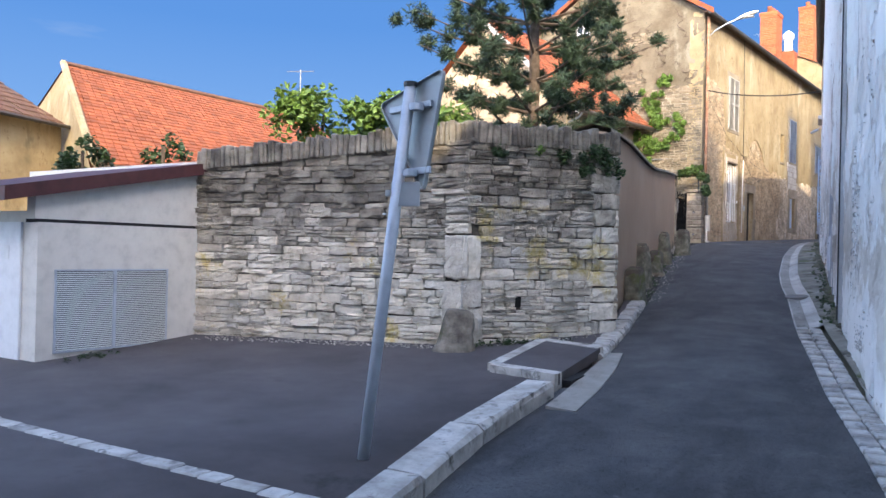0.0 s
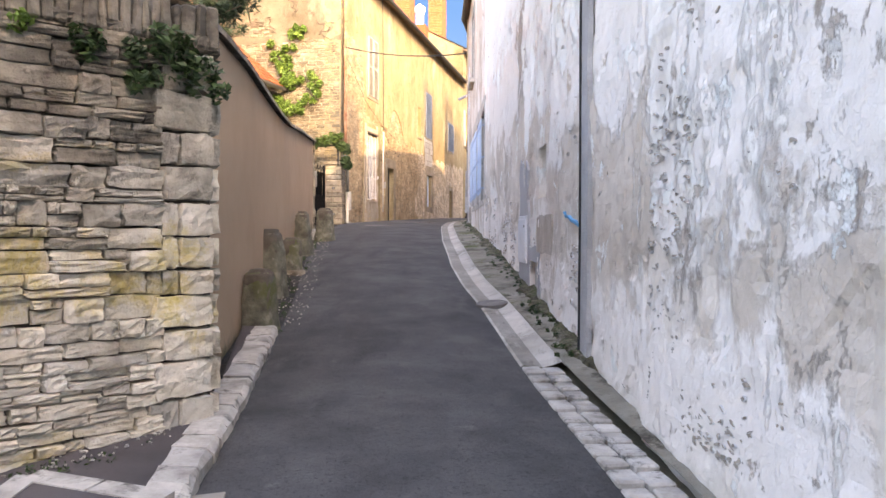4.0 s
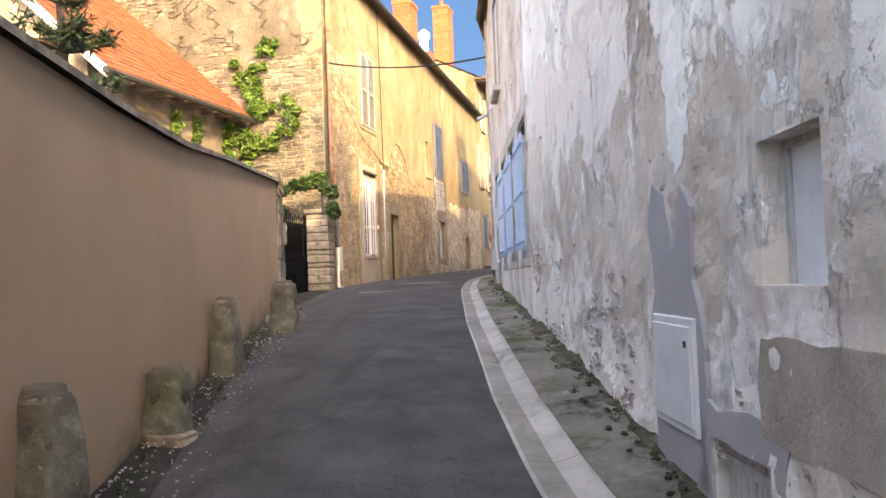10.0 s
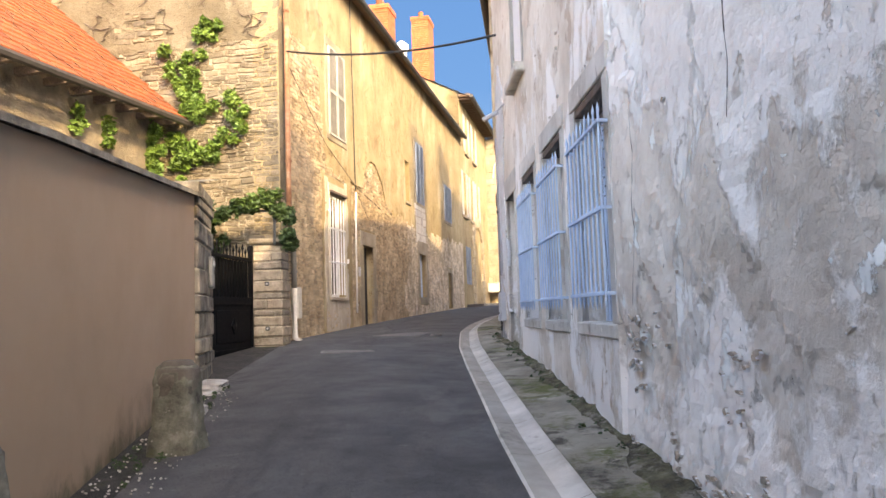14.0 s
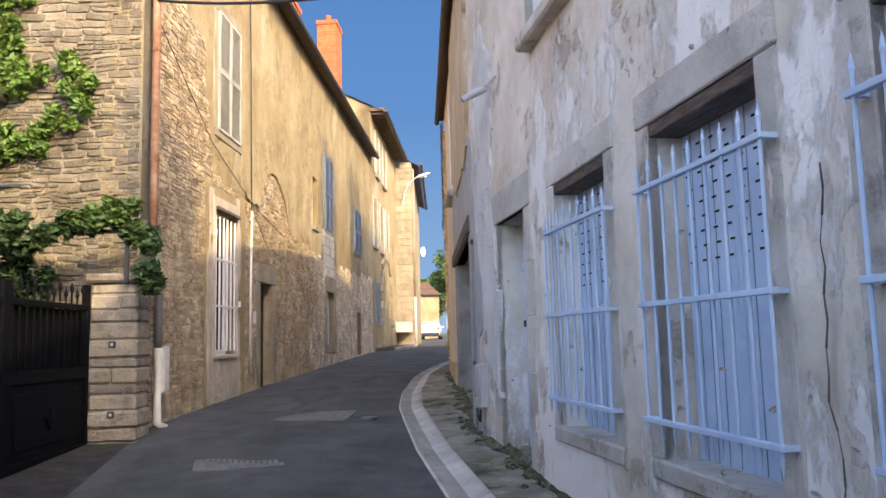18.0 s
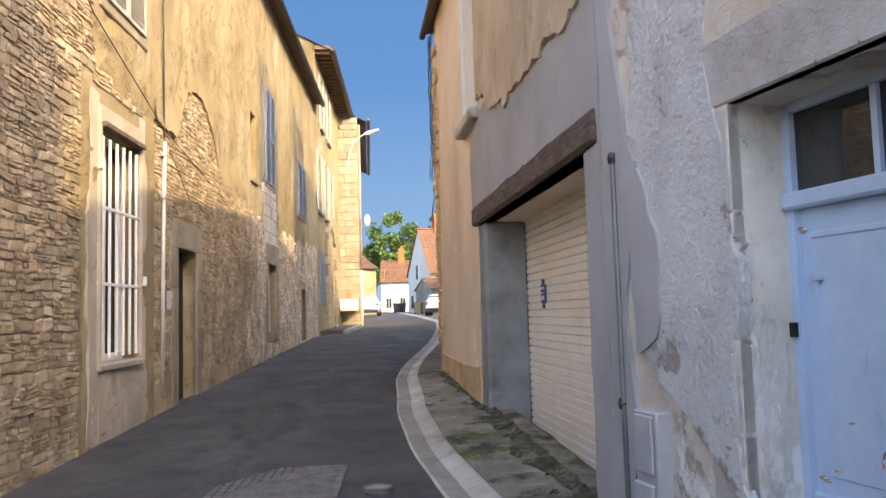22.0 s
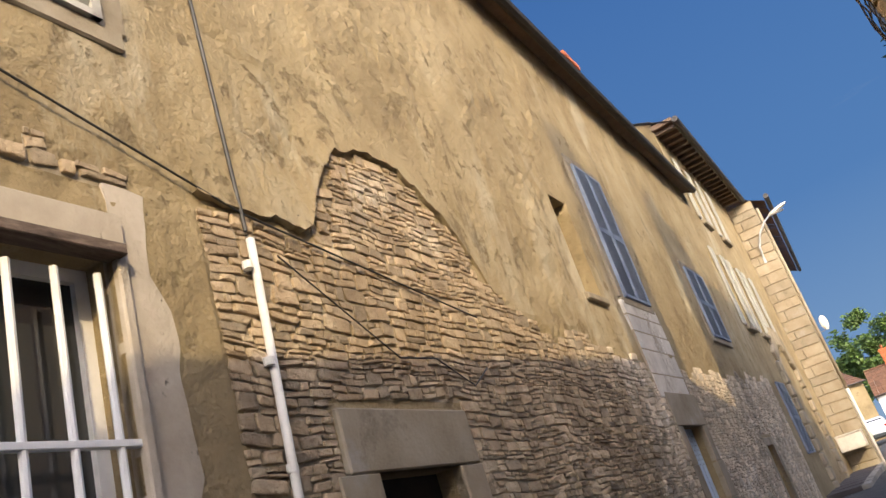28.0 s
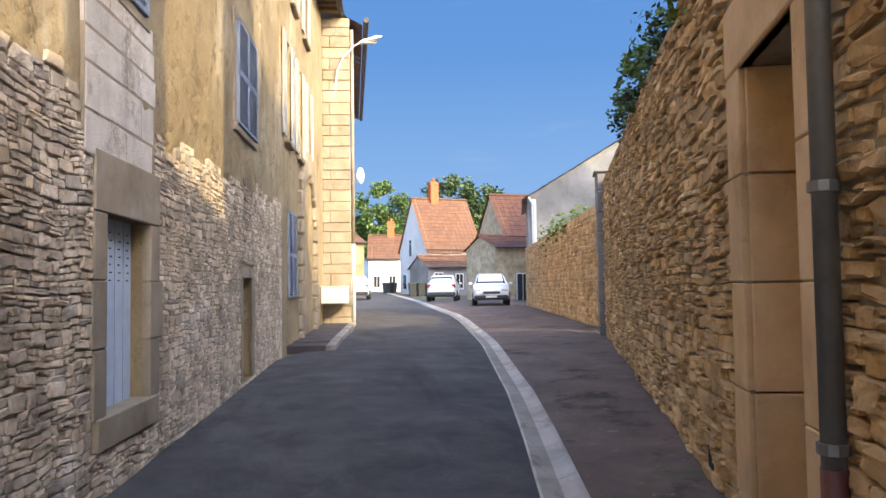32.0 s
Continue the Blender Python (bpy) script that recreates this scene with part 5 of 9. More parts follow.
for k in range(9):
    u0, u1 = 21.6 + k * 0.95, 21.6 + (k + 1) * 0.95 - 0.012
    zz = ground_z((FA @ Vector((u0, 0, 0))).y)
    part("kerb_block", Shape().box(u0, u1, -0.9, -0.72, zz - 0.1, zz + 0.13, 0.015), GUTTER, fp)
    part("paving", Shape().box(u0 - 0.006, u1 + 0.006, -0.72, 0.02, zz - 0.1, zz + 0.12), PAVING, fp)

# ---------------------------------------------------------------- garden walls
def pink_top(x):
    return float(np.interp(x, (0, 1, 2.3, 3.6, 5.2, 6.7, 8.85, 10.5, 13.6, 14.2), (2.0, 2.08, 2.14, 2.14, 2.15, 2.2, 2.4, 2.52, 2.76, 2.8)))


wall_panel("wall_pink", PK, 0, 13.15, -1.2, pink_top, [], 0.35, PINK, 0.2, 0.004, "smooth tan-pink rendered garden wall", seed=10.0)
cop = Shape()
for k in range(40):
    x = 13.25 * k / 39
    z = pink_top(x)
    cop.v += [(x, -0.07, z - 0.01), (x, -0.07, z + 0.035), (x, 0.18, z + 0.1), (x, 0.42, z + 0.03), (x, 0.42, z - 0.01)]
cop.f = [(i * 5 + k, i * 5 + k + 1, i * 5 + 6 + k, i * 5 + 5 + k) for i in range(39) for k in range(4)]
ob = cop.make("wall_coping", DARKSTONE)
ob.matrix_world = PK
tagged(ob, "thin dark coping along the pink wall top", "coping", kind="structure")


wall_panel("wall_drystone_front", SW, 0, 1.9, -1.6, 1.72, [], 0.6, DARKJOINT, 0.3, 0.01, "dry laid limestone wall, dark and mossy towards its top", seed=11.0)
wall_panel("wall_drystone_side", SL, 0, 3.53, -1.6, lambda x: 1.42 + 0.3 * x / 3.53, [], 0.6, DARKJOINT, 0.3, 0.01, "dry laid limestone wall, dark and mossy towards its top", seed=12.0)
wall_panel("wall_drystone_return", wall_frame(PIER, (-0.75, 6.32)), 0, 0.45, -1.6, 1.9, [], 0.5, DARKJOINT, 0.3, 0.01, "end of the limestone wall", seed=13.0)

# right: rough stone garden wall beyond the houses
BLIND = (L4 - 2.72, L4 - 1.7, 0.9, 3.92, 0.5)
R4TOP = lambda x: float(np.interp(x, (0, L4 - 3.4, L4 - 3.0, L4), (4.95, 5.0, 6.6, 6.7)))
wall_panel("wall_right_stone", R4, 0, L4, 0, R4TOP, [BLIND], 0.6, MORTAR, 0.3, 0.02, "tall warm rubble stone garden wall", seed=14.0)
R5 = wall_frame((10.9, 66), (6.75, 47.0))
L5 = math.hypot(4.15, 19.0)
wall_panel("wall_right_far", R5, 0, L5, 0, lambda x: 4.5 + 0.2 * x / L5, [], 0.5, BROWNSTONE, 0.5, 0.03, "sunlit stone garden wall along the lay-by", seed=15.0)

# ---------------------------------------------------------------- drystone wall: blocks, coping, corner stones
rng = random.Random(11)
DRY_UNITS = [stone_unit(rng, "stone", DRYSTONE) for _ in range(14)]
DARK_UNITS = [stone_unit(rng, "stone", DARKSTONE) for _ in range(10)]
MID_UNITS = [stone_unit(rng, "stone", MIDSTONE) for _ in range(12)]


def tone(z, low, high):
    z += rng.uniform(-0.22, 0.22)
    return DRY_UNITS if z < low else MID_UNITS if z < high else DARK_UNITS

count = [0]


def lay(frame_m, rect, units, proud, holder, name="stone", tilt=0.012):
    xa, xb, za, zb = rect
    ob = new(name, rng.choice(units))
    ob.parent = holder
    ob.matrix_local = frame_m @ Matrix.Translation(((xa + xb) / 2, 0, (za + zb) / 2)) @ Matrix.Rotation(rng.uniform(-tilt, tilt), 4, "Y") @ Matrix.Diagonal((xb - xa, proud, zb - za, 1))
    return ob


drywall = thing("drystone_blocks", Matrix(), "pale dry laid limestone courses, dark and mossy above", "wall", kind="structure")
big = [(-0.06, 0.16, 0.12, 0.62), (-0.06, 0.2, -0.62, -0.2), (-0.06, 0.19, -0.2, 0.12)]
hole = (0.62, 0.7, -0.2, -0.07)
front = courses(rng, -0.05, 1.62, -0.85, 1.7, (0.05, 0.135), (0.1, 0.34), [(*b,) for b in big] + [hole], 0.004, None, 0.3)
for r in front:
    z = (r[2] + r[3]) / 2
    lay(SW, r, tone(z, 0.55, 1.1), rng.uniform(0.035, 0.085), drywall)
for b in big:
    lay(SW, b, DRY_UNITS, 0.09, drywall, tilt=0.004)
# pier of bigger squared blocks at the end
z = -0.75
while z < 1.72:
    h = rng.uniform(0.14, 0.26)
    w = rng.choice((0.2, 0.3, 0.36))
    lay(SW, (1.92 - w, 1.92, z + 0.006, min(z + h, 1.74) - 0.006), tone(z, 0.7, 1.25), 0.075, drywall)
    if w < 0.3:
        lay(SW, (1.61, 1.91 - w, z + 0.006, min(z + h, 1.74) - 0.006), tone(z, 0.7, 1.25), 0.06, drywall)
    lay(wall_frame(PIER, (-0.75, 6.32)), (0.0, 0.42, z + 0.006, min(z + h, 1.74) - 0.006), tone(z, 0.7, 1.25), 0.06, drywall)
    z += h
side = courses(rng, 0.0, 3.5, -0.9, 1.66, (0.05, 0.125), (0.11, 0.34), [(3.3, 3.64, -0.6, 0.62)], 0.004, lambda x: 1.46 + 0.24 * x / 3.5, 0.3)
lay(SL, (3.28, 3.58, -0.55, 0.1), DRY_UNITS, 0.08, drywall)
lay(SL, (3.3, 3.58, 0.12, 0.62), DRY_UNITS, 0.09, drywall)
z = 0.64
while z < 1.66:
    h = rng.uniform(0.08, 0.17)
    lay(SL, (3.12 if rng.random() < 0.5 else 3.3, 3.58, z, min(z + h, 1.7) - 0.01), tone(z, 0.6, 1.1), 0.08, drywall)
    z += h
for r in side:
    z = (r[2] + r[3]) / 2
    lay(SL, r, tone(z, 0.4, 0.85), rng.uniform(0.03, 0.075), drywall)
part("joint_hole", Shape().box(0.62, 0.7, -0.02, 0.2, -0.2, -0.07, 0, SW), SHADEBLACK, drywall)
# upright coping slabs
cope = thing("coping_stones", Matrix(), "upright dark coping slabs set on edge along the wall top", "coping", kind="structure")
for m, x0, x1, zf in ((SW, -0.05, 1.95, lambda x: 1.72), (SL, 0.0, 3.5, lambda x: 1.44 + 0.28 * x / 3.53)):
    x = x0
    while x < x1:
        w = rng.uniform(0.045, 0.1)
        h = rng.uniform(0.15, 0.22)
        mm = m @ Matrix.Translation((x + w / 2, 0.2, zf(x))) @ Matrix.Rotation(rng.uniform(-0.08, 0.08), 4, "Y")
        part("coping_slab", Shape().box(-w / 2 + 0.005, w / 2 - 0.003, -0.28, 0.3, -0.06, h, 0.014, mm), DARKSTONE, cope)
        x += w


def boulder(name, m, w, d, h, mat, label, cat, group="", lean=0.0, top=0.8, sq=0.5, seed=0):
    """A worn upright stone: rings of a rounded square, narrower and rounder towards its head."""
    r2 = random.Random(seed)
    rings = []
    for k, (z, f) in enumerate(((-0.25, 1.06), (0.0, 1.05), (0.1, 1.01), (0.22, 0.98), (0.34, 0.97), (0.46, 0.95), (0.58, 0.93), (0.7, 0.92), (0.8, 0.91), (0.9, 0.87), (0.96, 0.79), (0.99, 0.6), (1.0, 0.3), (0.995, 0.08))):
        ring = []
        f *= 1 - (1 - top) * max(z, 0)
        for i in range(22):
            a = 2 * math.pi * i / 22
            c, s = math.cos(a), math.sin(a)
            e = 2 / (2 + 2 * sq)
            px, py = math.copysign(abs(c) ** e, c), math.copysign(abs(s) ** e, s)
            j = 1 + 0.12 * noise.noise((px * 1.7 + seed, py * 1.7, z * 3)) + 0.09 * noise.noise((px * 4 + seed, py * 4, z * 8)) + r2.uniform(-0.012, 0.012)
            ring.append((px * w / 2 * f * j + lean * z * h, py * d / 2 * f * j, z * h if z > 0 else z))
        rings.append(ring)
    ob = Shape().rings(rings).make(name, mat, None, True)
    ob.matrix_world = m
    return tagged(ob, label, cat, group)


def gz(x, y):
    return ground_z(y) + 0.02


GB = "guard stones along the pink wall"
for k, (x, y, w, d, h, lean, top, sd, txt) in enumerate((
        (-0.97, 8.52, 0.36, 0.34, 0.58, 0.0, 0.86, 3, "broken squat guard stone with a flat rough head"),
        (-1.33, 10.15, 0.4, 0.36, 0.78, -0.02, 0.78, 5, "tall mossy green guard stone tapering upwards"),
        (-1.56, 11.9, 0.34, 0.3, 0.5, 0.03, 0.86, 8, "short chipped guard stone on a pale foot"),
        (-1.88, 13.92, 0.34, 0.32, 0.72, -0.03, 0.7, 13, "slender grey guard stone with a rounded head"),
        (-2.1, 16.5, 0.42, 0.34, 0.66, 0.02, 0.85, 17, "broad grey guard stone with a flat top"))):
    gs = boulder("guard_stone", pose(x, y, gz(x, y) - 0.03, 0, 0, -10), w * 0.88, d * 0.88, h, BOLLARD, txt, "bollard", GB, lean, top, 1.3, sd)
    hd = boulder("head", gs.matrix_world @ Matrix.Translation((lean * h * 0.9, 0, h * 0.93)), w * 0.9 * top * 0.86, d * 0.9 * top * 0.86, h * 0.1, DARKJOINT, "", "", "", 0.0, 0.7, 1.0, sd + 40)
    hd.parent = gs
    hd.matrix_parent_inverse = gs.matrix_world.inverted()
    if k == 2:
        foot = boulder("foot", gs.matrix_world @ Matrix.Translation((0.04, -0.03, -0.02)), w * 1.02, d * 1.0, 0.1, PILLARSTONE, "", "", "", 0.0, 0.9, 1.6, sd + 60)
        foot.parent = gs
        foot.matrix_parent_inverse = gs.matrix_world.inverted()
boulder("corner_guard_stone", pose(-1.72, 4.2, ground_z(4.2) + 0.05, -12, 6, 30), 0.44, 0.38, 0.48, DARKSTONE, "rounded mossy guard stone leaning at the wall corner", "bollard", "", 0.02, 0.8, 0.6, 23)

# loose kerb steps by the gate
for x, y, w, d in ((-2.62, 17.9, 0.5, 0.45), (-2.95, 19.4, 0.55, 0.9)):
    boulder("threshold_stone", pose(x, y, gz(x, y) - 0.02, 0, 0, 12), w, d, 0.1, KERB, "worn flat threshold stone at the gate", "stone", "", 0, 0.95, 1.2, 31)

# ---------------------------------------------------------------- gate with its pillars
def block_pillar(name, m, w, d, h, ch, label, cap=0.0, mat=ASHLAR, seed=1):
    r2 = random.Random(seed)
    t = thing(name, m, label, "gate pillar")
    part("core", Shape().box(0.02, w - 0.02, 0.02, d - 0.02, -0.4, h - 0.01), MORTAR, t)
    z, i = -0.1, 0
    while z < h - 0.05:
        hh = min(r2.uniform(*ch), h - z)
        cut = w * (r2.choice((0.45, 0.62, 1.0, 1.0)))
        for a, b in ((0, cut), (cut, w)):
            if b - a > 0.05:
                j = r2.uniform(0, 0.025)
                mm = Matrix.Translation((0, 0, z + hh / 2)) @ Matrix.Rotation(r2.uniform(-0.012, 0.012), 4, "Y") @ Matrix.Rotation(r2.uniform(-0.02, 0.02), 4, "Z")
                part("block", Shape().box(a + 0.004 - (j if a == 0 else 0), b - 0.004 + (j if b == w else 0), -j, d + j, -hh / 2 + 0.004, hh / 2 - 0.005, r2.uniform(0.015, 0.03), mm), mat, t)
        z += hh
        i += 1
    if cap:
        part("cap", Shape().box(-0.06, w + 0.06, -0.06, d + 0.06, h, h + cap, 0.025), mat, t)
    return t


block_pillar("gate_pillar", pose(-3.73, 24.08, ground_z(24.2)), 0.5, 0.5, 1.74, (0.1, 0.19), "squared limestone gate pillar with a flat cap", 0.1, PILLARSTONE, 4)
pe = PK @ Vector((13.16, 0, 0))
block_pillar("wall_end_pillar", wall_frame(pe.to_2d(), (-3.3, 20.7)) @ Matrix.Translation((0, -0.04, ground_z(20.0) - 0.1)), (Vector((-3.3, 20.7)) - pe.to_2d()).length, 0.9, 2.34, (0.12, 0.3), "rough limestone pillar ending the pink wall", 0.0, DARKSTONE, 9)

ga, gb = Vector((-3.98, 20.72, 0)), Vector((-3.7, 24.06, 0))
GT = wall_frame(ga.to_2d(), gb.to_2d())
gl = (gb - ga).length
gate = thing("gate", GT @ Matrix.Translation((0, 0.02, 0.82)), "dark grey steel gate with panelled foot and spear bars", "gate")
part("frame", Shape().box(0, 0.07, 0, 0.06, 0, 1.78, 0.008).box(gl - 0.07, gl, 0, 0.06, 0, 1.78, 0.008).box(gl / 2 - 0.07, gl / 2 + 0.07, 0, 0.06, 0, 1.72, 0.008)
     .box(0, gl, 0.005, 0.055, 0, 0.09, 0.006).box(0, gl, 0.005, 0.055, 0.78, 0.9, 0.006).box(0, gl, 0.005, 0.055, 1.5, 1.56, 0.006), GATEMETAL, gate)
for k in range(2):
    x0 = 0.07 + k * (gl / 2)
    part("panel", Shape().box(x0, x0 + gl / 2 - 0.14, 0.02, 0.04, 0.09, 0.78).box(x0 + 0.12, x0 + gl / 2 - 0.26, 0.008, 0.03, 0.18, 0.7, 0.015), GATEMETAL, gate)
    cx, cz = x0 + gl / 4 - 0.07, 0.45
    part("rosette", Shape().add([(cx, -0.012, cz + 0.13), (cx + 0.1, -0.012, cz), (cx, -0.012, cz - 0.13), (cx - 0.1, -0.012, cz), (cx, -0.03, cz), (cx, 0.01, cz + 0.13), (cx + 0.1, 0.01, cz), (cx, 0.01, cz - 0.13), (cx - 0.1, 0.01, cz)],
                                [(0, 1, 4), (1, 2, 4), (2, 3, 4), (3, 0, 4), (0, 5, 6, 1), (1, 6, 7, 2), (2, 7, 8, 3), (3, 8, 5, 0)]), GATEMETAL, gate)
    n = 12
    for i in range(n):
        x = x0 + (i + 0.5) * (gl / 2 - 0.14) / n
        h = 1.62 + 0.06 * (i % 2)
        part("bar", Shape().tube([(x, 0.03, 0.88), (x, 0.03, h)], 0.011, 6).lathe([(0.011, h), (0.022, h + 0.03), (0.0, h + 0.11)], 6, (x, 0.03, 0)), GATEMETAL, gate)
# sheet added behind the bars to paint the shaded court dark
part("backing", Shape().box(0.08, gl - 0.08, 0.065, 0.075, 0.1, 1.5), GATEMETAL, gate, "near-black sheet standing for the shade behind the bars")
box = thing("letter_box", wall_frame((-3.14, 20.02), (-3.3, 20.7)) @ Matrix.Translation((0.28, -0.09, 1.98)), "grey intercom and letter box on the pillar", "letter box")
part("case", Shape().box(-0.1, 0.1, 0, 0.06, -0.22, 0.16, 0.012), ZINC, box)
part("name_plate", Shape().box(-0.08, 0.08, -0.006, 0.0, 0.05, 0.11), WHITEPAINT, box)
part("grille", Shape().box(-0.03, 0.03, -0.006, 0.0, -0.06, 0.0), PLASTICDARK, box)
for zz in (1.2, 1.95):
    t = thing("gate_sensor", pose(-3.48, 24.06, zz), "small black gate sensor on the pillar face", "sensor", "gate sensors")
    part("case", Shape().box(-0.035, 0.035, -0.03, 0.0, -0.035, 0.035, 0.006), PLASTICDARK, t)
    part("lens", Shape().box(-0.015, 0.015, -0.034, -0.03, -0.015, 0.015), PLASTICGREY, t)
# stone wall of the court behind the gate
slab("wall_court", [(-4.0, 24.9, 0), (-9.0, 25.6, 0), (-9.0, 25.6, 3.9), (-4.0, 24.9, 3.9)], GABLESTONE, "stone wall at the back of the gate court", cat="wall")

# ---------------------------------------------------------------- traffic sign seen from behind
sg = thing("sign_post", pose(-0.42, 0.68, ground_z(0.68) + 0.07), "leaning grey steel post with traffic signs seen from behind", "traffic sign")
lean = Vector((0.29, 0.0, 2.32)).normalized()
part("post", Shape().tube([lean * -0.2, lean * 2.36], 0.037, 14), GALV, sg, smooth=True)
part("post_cap", Shape().lathe([(0.042, 0), (0.042, 0.03), (0.0, 0.035)], 12, tuple(lean * 2.35)), PLASTICDARK, sg)
tri = [(-0.31, 2.27), (0.31, 2.42), (0.14, 1.68)]


def rounded(poly, r, n=4):
    out = []
    for i, p in enumerate(poly):
        a, b, c = Vector(poly[i - 1]), Vector(p), Vector(poly[(i + 1) % len(poly)])
        u, v = (a - b).normalized() * r, (c - b).normalized() * r
        for k in range(n + 1):
            t = k / n
            q = (b + u) * (1 - t) ** 2 + b * 2 * t * (1 - t) + (b + v) * t ** 2
            out.append((q.x, q.y))
    return out


SGM = Matrix.Translation((0.26, 0.07, 0)) @ Matrix.Rotation(radians(-18), 4, "Z")
plate = part("triangle_plate", Shape().prism(rounded(tri, 0.06), 0.0, 0.006), SIGNBACK, sg, "bare metal back of a triangular sign")
plate.matrix_local = SGM
rimp = rounded(tri, 0.06)
rim = Shape()
for i in range(len(rimp)):
    p, q = rimp[i], rimp[(i + 1) % len(rimp)]
    rim.add([(p[0], -0.022, p[1]), (q[0], -0.022, q[1]), (q[0], 0.008, q[1]), (p[0], 0.008, p[1]), (p[0] * 0.97 + 0.0014, -0.022, p[1] * 0.985 + 0.032), (q[0] * 0.97 + 0.0014, -0.022, q[1] * 0.985 + 0.032)], [(0, 1, 2, 3), (0, 1, 5, 4)])
part("rim", rim, SIGNBACK, sg).matrix_local = SGM
for z in (1.82, 2.22):
    part("clamp", Shape().box(-0.2 if z > 2 else -0.06, 0.2 if z > 2 else 0.2, -0.02, 0.0, z - 0.02, z + 0.02, 0.004).tube([lean * z + Vector((-0.17 + 0.001, -0.05, -0.02)) , lean * z + Vector((-0.17 + 0.001, -0.05, 0.02))], 0.045, 10), GALV, sg).matrix_local = SGM
sp = part("side_plate", Shape().box(-0.02, 0.17, -0.004, 0.004, 1.5, 1.65, 0.003).box(-0.05, -0.02, -0.02, 0.02, 1.56, 1.6, 0.004), SIGNBACK, sg, "small grey plate below the triangle")
sp.matrix_local = Matrix.Translation((0.2, -0.02, 0.1)) @ Matrix.Rotation(radians(12), 4, "Z")
sb = part("bolts", Shape().lathe([(0.012, 0), (0.012, 0.01), (0, 0.012)], 8, (0.12, 0, 1.55)), GALV, sg)

# ---------------------------------------------------------------- shed at the forecourt
SHM = wall_frame((-5.32, 1.66), (-5.17, 3.75))
shed = thing("shed", SHM @ Matrix.Translation((0, 0, ground_z(2.5))), "low pale rendered shed with a dark red sloping roof edge", "shed")
part("wall", Shape().box(0, 2.1, 0, 0.2, -0.4, 1.5), OFFWHITE, shed, "pale smooth rendered side wall")
part("gable_panel", Shape().add([(-0.02, 0.02, 1.53), (2.1, 0.02, 1.53), (2.1, 0.02, 2.2), (-0.02, 0.02, 1.78), (-0.02, 0.18, 1.53), (2.1, 0.18, 1.53), (2.1, 0.18, 2.2), (-0.02, 0.18, 1.78)],
                                [(0, 1, 2, 3), (4, 5, 6, 7), (3, 2, 6, 7), (0, 3, 7, 4), (1, 2, 6, 5)]), OFFWHITE, shed)
# near-black strip painted as the shaded gap under the panel
part("lintel_shade_strip", Shape().box(-0.02, 2.1, 0.01, 0.2, 1.495, 1.535), SHADEBLACK, shed)
part("fascia", Shape().add([(-0.4, -0.1, 1.7), (2.14, -0.1, 2.2), (2.14, -0.1, 2.34), (-0.4, -0.1, 1.85), (-0.4, 2.6, 1.7), (2.14, 2.6, 2.2), (2.14, 2.6, 2.34), (-0.4, 2.6, 1.85)], [(0, 1, 2, 3), (4, 5, 6, 7), (3, 2, 6, 7), (0, 3, 7, 4), (0, 1, 5, 4), (1, 2, 6, 5)]), FASCIA, shed, "dark red roof edge board")
part("front_wall", Shape().box(0, 0.2, 0.2, 3.2, -0.4, 1.62), OFFWHITE, shed)
dr = part("door", Shape().box(-0.03, 0.0, 0.28, 1.1, -0.1, 1.5, 0.005), WHITEPAINT, shed, "white flush door")
part("door_handle", Shape().tube([(-0.06, 0.95, 0.78), (-0.06, 0.85, 0.78)], 0.012, 8), BLACKIRON, dr)
part("notice", Shape().box(-0.034, -0.031, 0.5, 0.6, 1.1, 1.25), PAPER, dr)
vent = part("vent_grille", Shape().box(0.2, 1.6, -0.02, 0.0, 0.1, 0.12).box(0.2, 1.6, -0.02, 0.0, 0.98, 1.0).box(0.19, 0.21, -0.02, 0.0, 0.1, 1.0).box(1.59, 1.61, -0.02, 0.0, 0.1, 1.0).box(0.88, 0.92, -0.02, 0.0, 0.1, 1.0), GALV, shed)
part("vent_back", Shape().box(0.21, 1.6, -0.004, -0.001, 0.1, 1.0), PLASTICDARK, vent)
for k in range(40):
    z = 0.125 + k * 0.0214
    part("slat", Shape().add([(0.21, -0.018, z), (1.59, -0.018, z), (1.59, -0.008, z + 0.013), (0.21, -0.008, z + 0.013)], [(0, 1, 2, 3)]), VENTMETAL, vent)
slab("wall_shed_back", [(-5.25, 3.75, -1), (-9, 3.9, -1), (-9, 3.9, 1.5), (-5.25, 3.75, 1.5)], OFFWHITE, "plain back wall of the shed", cat="wall")

# ---------------------------------------------------------------- openings of the right-hand house
def patch(name, m, poly, mat, th, label, y=0.0, back=0.03):
    s = Shape().prism(poly, y - th, y + back)
    ob = s.make(name, mat)
    ob.matrix_world = m
    return tagged(ob, label, "wall patch", kind="structure")


def wobble(poly, amp, step=0.12, seed=0):
    """The outline with an uneven, broken edge."""
    out = []
    for i, p in enumerate(poly):
        q = poly[(i + 1) % len(poly)]
        n = max(1, int(math.hypot(q[0] - p[0], q[1] - p[1]) / step))
        for k in range(n):
            x, z = p[0] + (q[0] - p[0]) * k / n, p[1] + (q[1] - p[1]) * k / n
            out.append((x + amp * noise.noise((x * 6 + seed, z * 6, 1.5)), z + amp * noise.noise((x * 6, z * 6 + seed, 7.5))))
    return out


